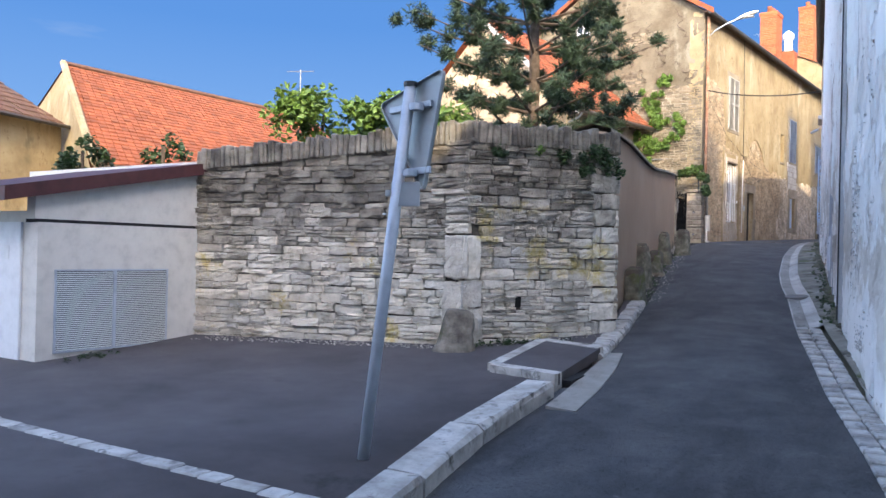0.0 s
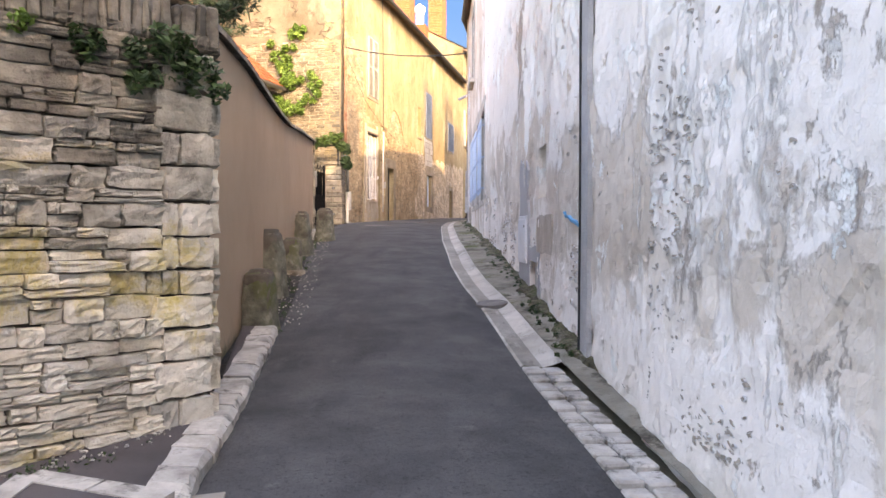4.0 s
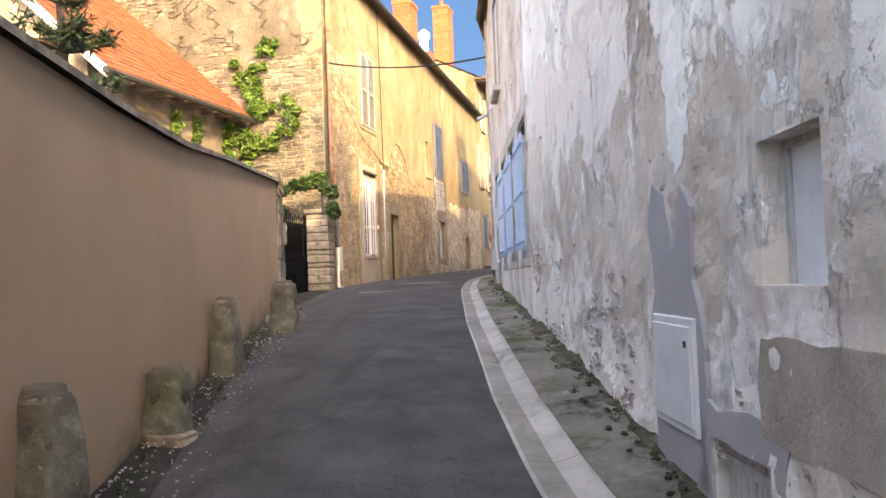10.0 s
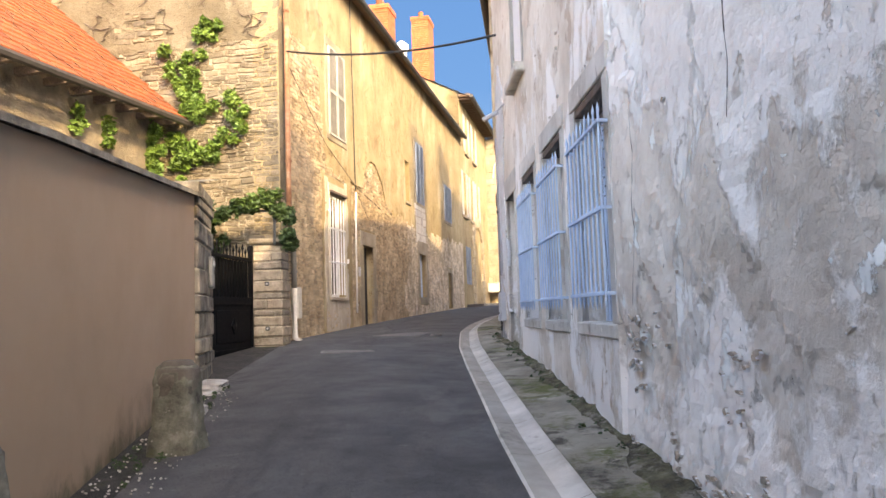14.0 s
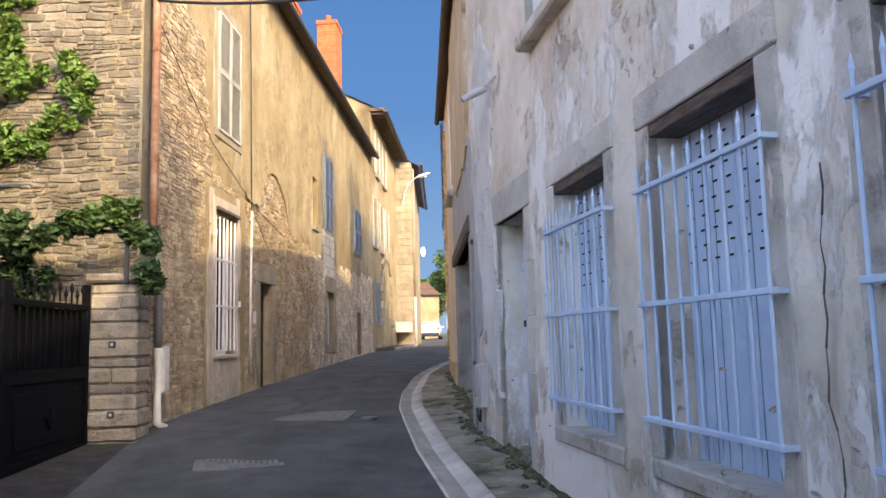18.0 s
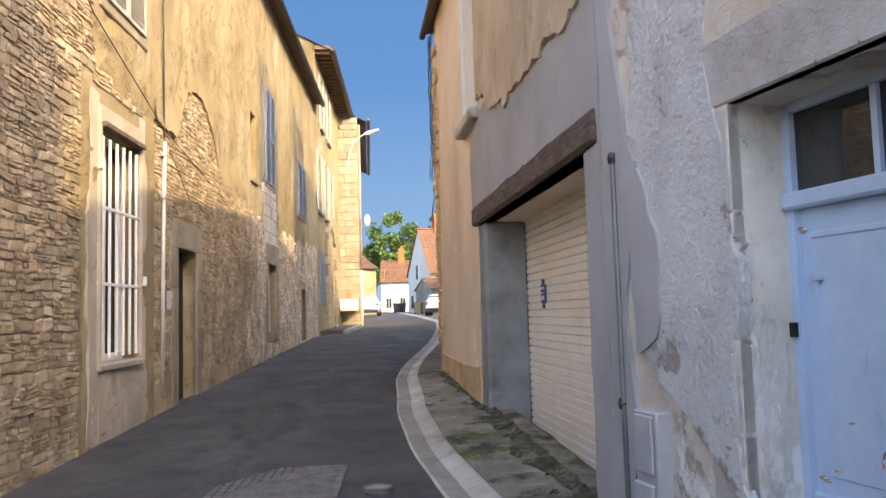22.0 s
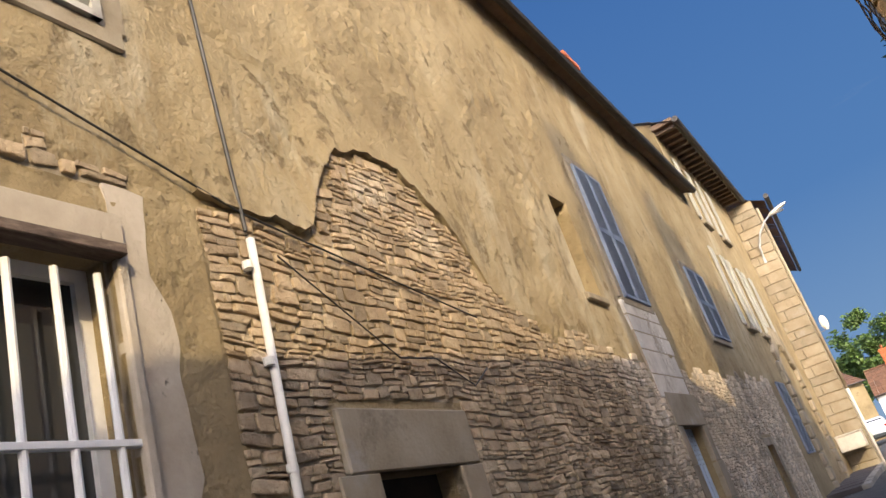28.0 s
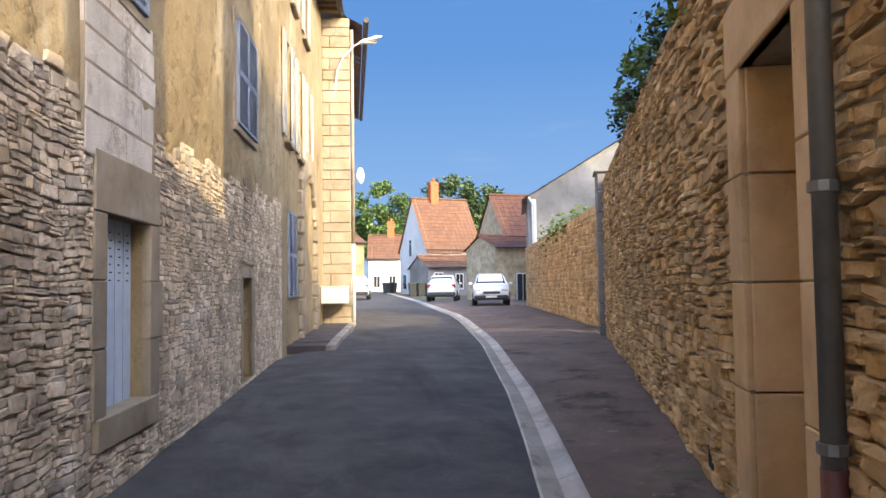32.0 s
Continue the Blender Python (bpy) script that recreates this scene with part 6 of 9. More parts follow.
def surround(m, h, jamb, lintel, sill, mat, proud=0.015, label="pale stone surround of the window", blocks=1, seed=0):
    r2 = random.Random(seed)
    t = thing("stone_surround", m.copy(), label, "surround", kind="structure")
    a, b, c, d = h[:4]
    if lintel:
        part("lintel", Shape().box(a - jamb, b + jamb, -proud - 0.004, 0.06, d, d + lintel, 0.01), mat, t)
    for x0, x1 in ((a - jamb, a), (b, b + jamb)):
        z = c
        for k in range(blocks):
            zz = c + (d - c) * (k + 1) / blocks
            o = r2.uniform(0, jamb * 0.6) if blocks > 1 and k % 2 else 0
            part("jamb", Shape().box(x0 - (o if x0 < a - 0.01 else 0), x1 + (o if x0 > a else 0), -proud, 0.06, z + 0.003, zz - 0.003, 0.008), mat, t)
            z = zz
    if sill:
        part("sill", Shape().box(a - jamb * 0.8, b + jamb * 0.8, -proud - 0.015, h[4] if len(h) > 4 else 0.2, c - sill, c + 0.006, 0.012), mat, t)
    return t


def slotted_leaf(t, x0, x1, z0, z1, y, mat, rows=9, cols=4, top=0.92):
    lf = part("leaf", Shape().box(x0, x1, y, y + 0.035, z0, z1, 0.006), mat, t)
    w = (x1 - x0)
    s = Shape()
    for r in range(rows):
        for c in range(cols):
            x = x0 + w * (c + 0.5) / cols + (0.01 if r % 2 else -0.01)
            z = z0 + (z1 - z0) * (top - 0.043 * r)
            s.box(x - 0.02, x + 0.02, y - 0.0035, y, z - 0.0055, z + 0.0055)
    # slots drawn as near-black bars, their shade painted on
    part("vent_slots", s, SHADEBLACK, lf)
    s = Shape()
    for k in range(1, 5):
        x = x0 + w * k / 5
        s.box(x - 0.003, x + 0.003, y - 0.003, y, z0 + 0.01, z1 - 0.01)
    part("board_joints", s, SHUTBLUE, lf)
    return lf


def barred_window(m, h, label):
    a, b, c, d = h[:4]
    w = thing("shuttered_window", m.copy(), label, "window", "blue barred windows")
    mid = (a + b) / 2
    slotted_leaf(w, a, mid - 0.004, c, d, 0.19, BLUEPAINT)
    slotted_leaf(w, mid + 0.004, b, c, d, 0.19, BLUEPAINT)
    part("lintel_beam", Shape().box(a - 0.02, b + 0.02, 0.005, 0.3, d - 0.07, d, 0.006), DARKWOOD, w)
    g = thing("window_grille", m.copy(), "pale blue iron grille with spear-topped bars", "grille", "window grilles")
    for z in (1.485, 2.07, 2.67):
        part("rail", Shape().box(a - 0.05, b + 0.14, -0.085, -0.05, z - 0.013, z + 0.013, 0.003), BLUEPAINT, g)
        for x in (a - 0.035, b + 0.125):
            part("stay", Shape().box(x - 0.012, x + 0.012, -0.07, 0.02, z - 0.011, z + 0.011), BLUEPAINT, g)
    n = 9
    for k in range(n):
        x = a - 0.02 + (b - a + 0.13) * k / (n - 1)
        top = 2.735 + (0.015 if k % 2 else 0)
        r = 0.009
        part("bar", Shape().tube([(x, -0.068, 1.43), (x, -0.068, top)], r, 8, None).lathe([(r, top), (0.013, top + 0.015), (0.0, top + 0.075)], 8, (x, -0.068, 0)).lathe([(0.0, 1.37), (r, 1.43)], 8, (x, -0.068, 0)), BLUEPAINT, g)


for k, h in enumerate(WIN):
    surround(R2, h, 0.15, 0.2, 0.1, PALESTONE, 0.008, "pale dressed stone surround of a barred window")
    barred_window(R2, h, "closed pale blue slotted shutters in a barred window")
surround(R2, DOOR, 0.2, 0.3, 0.0, PALESTONE, 0.006, "worn stone blocks framing the blue door", 5, 3)
a, b, c, d = DOOR[:4]
dr = thing("door", R2 @ Matrix.Translation((0, 0.14, 0)), "pale blue panelled wooden door with a ring knocker", "door")
zl = 2.55
part("frame", Shape().box(a, a + 0.045, 0.12, 0.2, c, d).box(b - 0.045, b, 0.12, 0.2, c, d).box(a, b, 0.09, 0.2, zl, zl + 0.07, 0.01).box(a, b, 0.12, 0.2, d - 0.04, d).box((a + b) / 2 - 0.015, (a + b) / 2 + 0.015, 0.13, 0.18, zl + 0.07, d - 0.04), BLUEPAINT, dr)
part("transom_glass", Shape().box(a + 0.045, b - 0.045, 0.15, 0.156, zl + 0.07, d - 0.04), GLASS, dr)
lf = part("leaf", Shape().box(a + 0.045, b - 0.045, 0.15, 0.19, c + 0.02, zl, 0.004).box(a + 0.13, b - 0.13, 0.142, 0.15, c + 0.75, zl - 0.12, 0.006).box(a + 0.13, b - 0.13, 0.142, 0.15, c + 0.1, c + 0.58, 0.006)
          .box(a + 0.05, b - 0.05, 0.125, 0.15, c + 0.62, c + 0.68, 0.008).box(a + 0.11, b - 0.11, 0.135, 0.15, zl - 0.13, zl - 0.1, 0.006), BLUEPAINT, dr)
ringk = [( (a + b) / 2 + 0.055 * math.cos(q), 0.118, c + 0.86 + 0.055 * math.sin(q)) for q in np.linspace(0, 2 * math.pi, 17)]
part("ring_knocker", Shape().tube(ringk, 0.007, 6), CHROME, lf, "bright ring door knocker")
part("latch", Shape().box(a + 0.1, a + 0.17, 0.12, 0.142, zl - 0.3, zl - 0.285).box(a + 0.13, a + 0.142, 0.12, 0.142, zl - 0.4, zl - 0.28), BLUEPAINT, lf)
part("hinge", Shape().box(a + 0.0, a + 0.03, 0.1, 0.16, c + 1.3, c + 1.36), BLACKIRON, dr)
part("step", Shape().box(a - 0.05, b + 0.05, -0.36, 0.16, c - 0.16, c, 0.02), PALESTONE, dr)

# upper windows
for m, h, mat in ((R2, UPWIN, SHUTGREY), (R3, UPWIN2, WHITEPAINT)):
    a, b, c, d = h[:4]
    w = thing("upper_window", m.copy(), "old upper window with worn pale shutters", "window", "upper windows")
    part("shutter", Shape().box(a, (a + b) / 2 - 0.01, 0.02, 0.05, c, d, 0.005), WHITEPAINT, w)
    part("shutter", Shape().box((a + b) / 2 + 0.01, b, 0.02, 0.05, c, d, 0.005), WHITEPAINT, w)
    part("sill", Shape().box(a - 0.1, b + 0.1, -0.12, 0.1, c - 0.12, c, 0.02), PALESTONE, w)
    part("frame", Shape().box(a - 0.09, a, -0.02, 0.06, c, d).box(b, b + 0.09, -0.02, 0.06, c, d).box(a - 0.09, b + 0.09, -0.02, 0.06, d, d + 0.12), mat, w)

# garage
gx0, gx1, gz0, gz1 = GAR[:4]
gd = thing("garage_door", R3.copy(), "closed cream roller shutter garage door", "garage door")
z = gz0 - 0.05
k = 0
while z < gz1 + 0.05:
    s = Shape()
    s.add([(gx0 + 0.25, 0.46, z), (gx1 - 0.02, 0.46, z), (gx1 - 0.02, 0.438, z + 0.012), (gx0 + 0.25, 0.438, z + 0.012), (gx1 - 0.02, 0.438, z + 0.062), (gx0 + 0.25, 0.438, z + 0.062), (gx1 - 0.02, 0.46, z + 0.074), (gx0 + 0.25, 0.46, z + 0.074)],
          [(0, 1, 2, 3), (3, 2, 4, 5), (5, 4, 6, 7)])
    part("slat", s, CREAM, gd)
    z += 0.074
part("backing", Shape().box(gx0 + 0.2, gx1, 0.462, 0.5, gz0 - 0.2, gz1 + 0.1), SHADEBLACK, gd)
nt = part("notice", Shape().box(gx0 + 0.88, gx0 + 1.06, 0.425, 0.437, 2.22, 2.4, 0.004).box(gx0 + 0.94, gx0 + 1.0, 0.42, 0.437, 2.17, 2.45, 0.004), PAPERBLUE, gd, "blue and white printed notice taped on the slats")
part("notice_text", Shape().box(gx0 + 0.9, gx0 + 1.04, 0.417, 0.42, 2.35, 2.375).box(gx0 + 0.9, gx0 + 1.0, 0.417, 0.42, 2.31, 2.325).box(gx0 + 0.9, gx0 + 1.03, 0.417, 0.42, 2.25, 2.29), PAPER, nt)
jl = thing("garage_jamb", R3.copy(), "rough grey cement lining of the garage opening", "jamb", kind="structure")
part("left_lining", Shape().box(gx0 - 0.01, gx0 + 0.24, 0.0, 0.46, gz0 - 0.3, gz1 - 0.004, 0.03), GREYMORTAR, jl)
part("left_face", Shape().prism(wobble([(gx0 - 0.14, gz0 - 0.3), (gx0 + 0.02, gz0 - 0.3), (gx0 + 0.02, gz1), (gx0 - 0.03, gz1), (gx0 - 0.06, 2.0)], 0.05, 0.1, 3), -0.012, 0.04), GREYMORTAR, jl)
part("right_lining", Shape().box(gx1 - 0.03, gx1 + 0.01, 0.0, 0.46, gz0 - 0.3, gz1 - 0.004, 0.005), GREYMORTAR, jl)
bm_ = thing("timber_beam", R3.copy(), "old dark oak beam over the garage opening", "beam")
part("front_beam", Shape().box(gx0 - 0.28, gx1 + 0.26, -0.05, 0.16, gz1, gz1 + 0.2, 0.02), DARKWOOD, bm_)
part("inner_beam", Shape().box(gx0 - 0.1, gx1 + 0.1, 0.17, 0.34, gz1 + 0.01, gz1 + 0.2, 0.02), DARKWOOD, bm_)
part("inner_beam", Shape().box(gx0 - 0.1, gx1 + 0.1, 0.35, 0.52, gz1 + 0.02, gz1 + 0.2, 0.02), DARKWOOD, bm_)
patch("cement_repair", R3, wobble([(gx1 + 0.005, gz0 - 0.4), (L3 - 0.002, gz0 - 0.4), (L3 - 0.002, 4.15), (gx1 - 0.35, 4.0), (gx1 - 1.6, 3.98), (5.5, 4.02), (4.36, 4.3), (gx0 - 0.35, 4.2), (gx0 - 0.45, 3.8), (gx0 - 0.36, 3.3), (gx0 - 0.28, 3.31), (gx1 + 0.26, 3.31), (gx1 + 0.26, 3.09), (gx1 + 0.005, 3.09)], 0.03, 0.1, 4), PATCHCEM, 0.022, "smooth grey-pink cement repair round the garage")
patch("cement_repair", R2, wobble([(0.0, 0.2), (0.24, 0.2), (0.3, 1.4), (0.2, 2.2), (0.34, 2.9), (0.16, 3.6), (0.1, 4.1), (0.0, 4.2)], 0.04, 0.15, 6), PATCHCEM, 0.022, "smooth grey-pink cement repair by the garage")
patch("ochre_base_band", R3, wobble([(0.05, 0.7), (gx0 - 0.16, 0.6), (gx0 - 0.16, 1.55), (2.2, 1.5), (0.05, 1.55)], 0.03, 0.2, 8), BROWNASH, 0.024, "tan cement band along the wall foot")
patch("limewash_remains", R2, wobble([(0.34, 1.95), (0.6, 1.75), (1.1, 1.35), (1.14, 2.6), (1.0, 3.3), (1.1, 4.6), (0.7, 5.2), (0.3, 4.7), (0.4, 3.9), (0.3, 3.2), (0.5, 2.6), (0.36, 2.2)], 0.09, 0.07, 14), LIMEWASH, 0.02, "thick flaking white limewash left on the wall")
patch("cement_repair", R2, wobble([(0.3, 1.95), (0.52, 2.0), (0.56, 2.5), (0.4, 2.85), (0.28, 2.8)], 0.04, 0.07, 15), PATCHCEM, 0.034, "grey cement repair beside the conduit")
patch("cement_repair", R2, wobble([(0.38, 0.75), (0.62, 0.75), (0.6, 1.02), (0.4, 1.06)], 0.03, 0.06, 16), GREYMORTAR, 0.03, "small grey cement patch low on the wall")
# raised lower edge of the old render above the garage
patch("render_edge", R3, wobble([(3.98, 4.42), (4.36, 4.4), (4.7, 4.2), (5.1, 4.12), (5.5, 3.99), (6.4, 3.97), (7.0, 4.02), (7.34, 3.95), (L3 - 0.002, 4.08), (L3 - 0.002, 6.66), (3.98, 6.66)], 0.09, 0.07, 9), OLDRENDER, 0.045, "older thick render that ends in a broken edge")
# conduit with two joints beside the garage
cd = thing("wall_conduit", R2.copy(), "grey metal conduit fixed to the wall beside the garage", "pipe")
part("pipe", Shape().tube([(0.16, -0.03, 0.75), (0.15, -0.03, 1.7), (0.14, -0.03, 2.98)], 0.016, 8), ZINC, cd)
for zz in (1.66, 2.96):
    part("joint", Shape().lathe([(0.02, zz - 0.03), (0.028, zz), (0.02, zz + 0.03)], 8, (0.14, -0.03, 0)), PLASTICDARK, cd)
mb = thing("meter_box", R2.copy(), "grey plastic meter box with a black cable", "meter box")
part("case", Shape().box(0.34, 0.56, -0.08, 0.02, 1.22, 1.66, 0.01), PLASTICGREY, mb)
part("cover", Shape().box(0.37, 0.53, -0.095, -0.08, 1.36, 1.64, 0.008).box(0.36, 0.54, -0.105, -0.08, 1.22, 1.32, 0.01), PLASTICGREY, mb)
part("cable", Shape().tube([(0.34, -0.05, 1.44), (0.3, -0.055, 1.24), (0.32, -0.055, 1.1), (0.42, -0.06, 1.08), (0.46, -0.06, 1.2)], 0.013, 6), CABLE, mb)
cmr = thing("wall_camera", R2.copy(), "small grey security camera on a bracket", "camera")
part("body", Shape().tube([(1.3, -0.1, 4.3), (1.18, -0.3, 4.22)], 0.035, 10), PLASTICGREY, cmr)
part("bracket", Shape().tube([(1.3, 0.0, 4.42), (1.3, -0.1, 4.32)], 0.014, 6), PLASTICGREY, cmr)
part("lens", Shape().tube([(1.18, -0.3, 4.22), (1.174, -0.31, 4.216)], 0.024, 10), PLASTICDARK, cmr)

# openings of the plaster wall
sw = thing("small_window", R1.copy(), "small deep-set window with a pale board", "window")
a, b, c, d = smallwin[:4]
part("board", Shape().box(a, a + (b - a) * 0.72, 0.12, 0.14, c, d), WHITEPAINT, sw)
part("glass", Shape().box(a + (b - a) * 0.72, b, 0.19, 0.2, c, d), GLASS, sw)
part("post", Shape().box(a + (b - a) * 0.68, a + (b - a) * 0.76, 0.13, 0.17, c, d, 0.005), WHITEPAINT, sw)
part("frame", Shape().box(a, a + 0.03, 0.1, 0.15, c, d).box(b - 0.03, b, 0.1, 0.15, c, d).box(a, b, 0.1, 0.15, d - 0.03, d), GREYWOOD, sw)
eb = thing("electric_box", R1.copy(), "white electricity meter cabinet door in a cement patch", "cabinet")
part("frame", Shape().box(L1 - 5.23, L1 - 4.59, -0.03, 0.03, 0.26, 0.82, 0.006), WHITEPAINT, eb)
part("door", Shape().box(L1 - 5.20, L1 - 4.62, -0.04, -0.03, 0.3, 0.78, 0.005), WHITEPAINT, eb)
part("lock", Shape().box(L1 - 4.69, L1 - 4.66, -0.046, -0.04, 0.68, 0.71), PLASTICDARK, eb)
patch("cement_patch", R1, wobble([(L1 - 5.3, 0.05), (L1 - 4.53, 0.05), (L1 - 4.48, 0.7), (L1 - 4.62, 1.0), (L1 - 4.6, 1.35), (L1 - 4.75, 1.48), (L1 - 4.82, 1.3), (L1 - 4.9, 1.15), (L1 - 5.0, 1.42), (L1 - 5.2, 1.52), (L1 - 5.3, 1.3), (L1 - 5.22, 0.95), (L1 - 5.3, 0.8)], 0.035, 0.07, 2), PATCHCEM, 0.012, "grey cement patch round the meter cabinet")
ht = thing("cellar_hatch", R1.copy(), "silvered plank cellar hatch at the wall foot", "hatch")
a, b, c, d = hatch[:4]
for k in range(6):
    x = a + (b - a) * k / 6
    part("plank", Shape().box(x + 0.004, x + (b - a) / 6 - 0.004, 0.06, 0.085, c, d, 0.004), GREYWOOD, ht)
part("batten", Shape().box(a, b, 0.05, 0.06, d - 0.12, d - 0.07), GREYWOOD, ht)
part("batten", Shape().box(a, b, 0.05, 0.06, c + 0.08, c + 0.13), GREYWOOD, ht)
patch("cement_patch", R1, wobble([(a - 0.22, c - 0.1), (a - 0.005, c - 0.1), (a - 0.005, d + 0.005), (b + 0.005, d + 0.005), (b + 0.005, c - 0.1), (b + 0.14, c - 0.1), (b + 0.2, c + 0.3), (b + 0.12, d - 0.05), (b + 0.18, d + 0.12), (b - 0.2, d + 0.18), (a + 0.1, d + 0.13), (a - 0.18, d + 0.2), (a - 0.13, d - 0.1), (a - 0.24, c + 0.3)], 0.02, 0.08, 5), PATCHCEM, 0.012, "rough cement patch framing the cellar hatch")
patch("bare_block", R1, wobble([(L1 - 3.9, 0.4), (L1 - 2.98, 0.4), (L1 - 2.95, 0.6), (L1 - 2.99, 0.79), (L1 - 3.88, 0.79), (L1 - 3.92, 0.6)], 0.025, 0.07, 12), BLOCKSTONE, 0.014, "bare block where plaster has fallen off")
dp = thing("wall_cable_duct", R1.copy(), "dark grey cable duct running up the plaster wall", "duct")
part("duct", Shape().prism(wobble([(L1 - 1.57, -0.6), (L1 - 1.34, -0.6), (L1 - 1.33, 1.0), (L1 - 1.38, 1.9), (L1 - 1.33, 3.0), (L1 - 1.4, 6.6), (L1 - 1.6, 6.6)], 0.022, 0.1, 21), -0.03, 0.01), CHANNELCEM, dp)
part("cable", Shape().tube([(L1 - 1.585 + 0.01 * math.sin(z * 2.1), -0.036, z) for z in np.linspace(-0.5, 6.6, 24)], 0.011, 6), CABLE, dp)
patch("graffiti_stroke", R1, [(L1 - 1.65, 0.69), (L1 - 1.8, 0.685), (L1 - 1.95, 0.715), (L1 - 2.1, 0.725), (L1 - 2.22, 0.76), (L1 - 2.35, 0.765), (L1 - 2.42, 0.8), (L1 - 2.43, 0.785), (L1 - 2.36, 0.745), (L1 - 2.22, 0.735), (L1 - 2.1, 0.702), (L1 - 1.95, 0.685), (L1 - 1.8, 0.655), (L1 - 1.65, 0.66)], BLUETAPE, 0.006, "short stroke of blue spray paint")
for m, x, z, hgt, sd in ((R1, 2.0, 2.2, 1.6, 1), (R1, 3.8, 1.6, 0.9, 2), (R1, L1 - 2.9, 2.1, 0.5, 3), (R2, L2 - 0.03, 1.4, 1.7, 4), (R1, 0.45, 1.4, 1.2, 5), (R2, L2 - 1.45, 1.3, 1.2, 6), (R0, 0.8, 1.8, 1.6, 7), (R1, 5.2, 2.4, 1.3, 8)):
    r2 = random.Random(sd)
    pts, xx = [], x
    for k in range(14):
        xx += r2.uniform(-0.035, 0.035)
        pts.append((xx, -0.012, z + hgt * k / 13))
    s = Shape()
    for p, q in zip(pts, pts[1:]):
        w = r2.uniform(0.003, 0.009)
        s.add([(p[0] - w, -0.03, p[2]), (p[0] + w, -0.03, p[2]), (q[0] + w * 0.7, -0.03, q[2]), (q[0] - w * 0.7, -0.03, q[2])], [(0, 1, 2, 3)])
    ob = s.make("plaster_crack", DARKJOINT)
    ob.matrix_world = m
    tagged(ob, "dark crack running through the plaster", "crack", kind="structure")

# ---------------------------------------------------------------- openings of the yellow house
def glazed(t, a, b, c, d, y, mat, bars=1, rails=2):
    part("glass", Shape().box(a, b, y + 0.03, y + 0.036, c, d), GLASS, t)
    s = Shape().box(a, a + 0.06, y, y + 0.05, c, d).box(b - 0.06, b, y, y + 0.05, c, d).box(a, b, y, y + 0.05, c, c + 0.08).box(a, b, y, y + 0.05, d - 0.06, d)
    for k in range(bars):
        x = a + (b - a) * (k + 1) / (bars + 1)
        s.box(x - 0.04, x + 0.04, y - 0.005, y + 0.05, c, d)
    part("frame", s, mat, t)
    for k in range(rails):
        z = c + (d - c) * (k + 1) / (rails + 1)
        part("glazing_bar", Shape().box(a, b, y + 0.01, y + 0.045, z - 0.015, z + 0.015), mat, t)


gwn = thing("gable_window", GE.copy(), "small white six-pane window high in the gable", "window")
glazed(gwn, GWIN[0], GWIN[1], GWIN[2], GWIN[3], 0.06, WHITEPAINT, 1, 2)
part("sill", Shape().box(GWIN[0] - 0.06, GWIN[1] + 0.06, -0.05, 0.08, GWIN[2] - 0.07, GWIN[2], 0.01), ASHLAR, gwn)
a, b, c, d = LWIN[:4]
w = thing("ground_window", FA.copy(), "tall white casement window behind an iron grille", "window")
glazed(w, a, b, c, d, 0.16, WHITEPAINT, 1, 0)
part("curtain", Shape().box(a + 0.08, b - 0.08, 0.22, 0.23, c + 1.2, d), OFFWHITE, w)
patch("cement_surround", FA, wobble([(a - 0.26, 1.05), (a - 0.005, 1.05), (a - 0.005, 4.3), (a - 0.2, 4.32), (a - 0.22, 3.2), (a - 0.27, 3.15), (a - 0.25, 2.2), (a - 0.19, 2.1), (a - 0.22, 1.4)], 0.022, 0.035, 31), CEMENTTAN, 0.006, "patchy tan cement beside the tall window")
patch("cement_surround", FA, wobble([(b + 0.005, 1.05), (b + 0.3, 1.1), (b + 0.27, 1.6), (b + 0.2, 1.7), (b + 0.24, 2.5), (b + 0.19, 2.9), (b + 0.27, 3.1), (b + 0.25, 3.8), (b + 0.18, 3.95), (b + 0.2, 4.35), (b + 0.005, 4.35)], 0.022, 0.035, 32), CEMENTTAN, 0.006, "patchy tan cement beside the tall window")
patch("cement_surround", FA, wobble([(a, 1.05), (b, 1.05), (b, c - 0.06), (a, c - 0.06)], 0.02, 0.1, 33), CEMENTTAN, 0.012, "tan cement breast under the tall window")
surround(FA, LWIN, 0.05, 0.18, 0.06, CEMENTTAN, 0.036, "thin cement lip and lintel of the tall window", 1, 8)
part("drip_board", Shape().box(a - 0.02, b + 0.02, -0.08, 0.02, d - 0.03, d + 0.02, 0.005), DARKWOOD, w)
g = thing("window_grille", FA.copy(), "white painted iron grille of upright bars", "grille", "window grilles")
for z in (2.515, 3.24):
    part("rail", Shape().box(a - 0.05, b + 0.05, -0.02, 0.015, z - 0.014, z + 0.014, 0.003), WHITEPAINT, g)
for k in range(6):
    x = a + 0.08 + (b - a - 0.16) * k / 5
    part("bar", Shape().tube([(x, -0.002, c + 0.06), (x, -0.002, d - 0.1)], 0.016, 8), WHITEPAINT, g)
for x in (a - 0.05, b + 0.06):
    hk = thing("shutter_catch", FA @ Matrix.Translation((x, -0.03, 3.6 if x < b else 2.55)), "small iron shutter catch fixed beside the window", "catch", "shutter catches")
    part("arm", Shape().box(-0.05, 0.05, -0.02, 0.0, -0.02, 0.01, 0.004), WHITEPAINT, hk)
    part("pin", Shape().box(0.02, 0.04, -0.03, 0.03, -0.02, 0.08, 0.004), WHITEPAINT, hk)


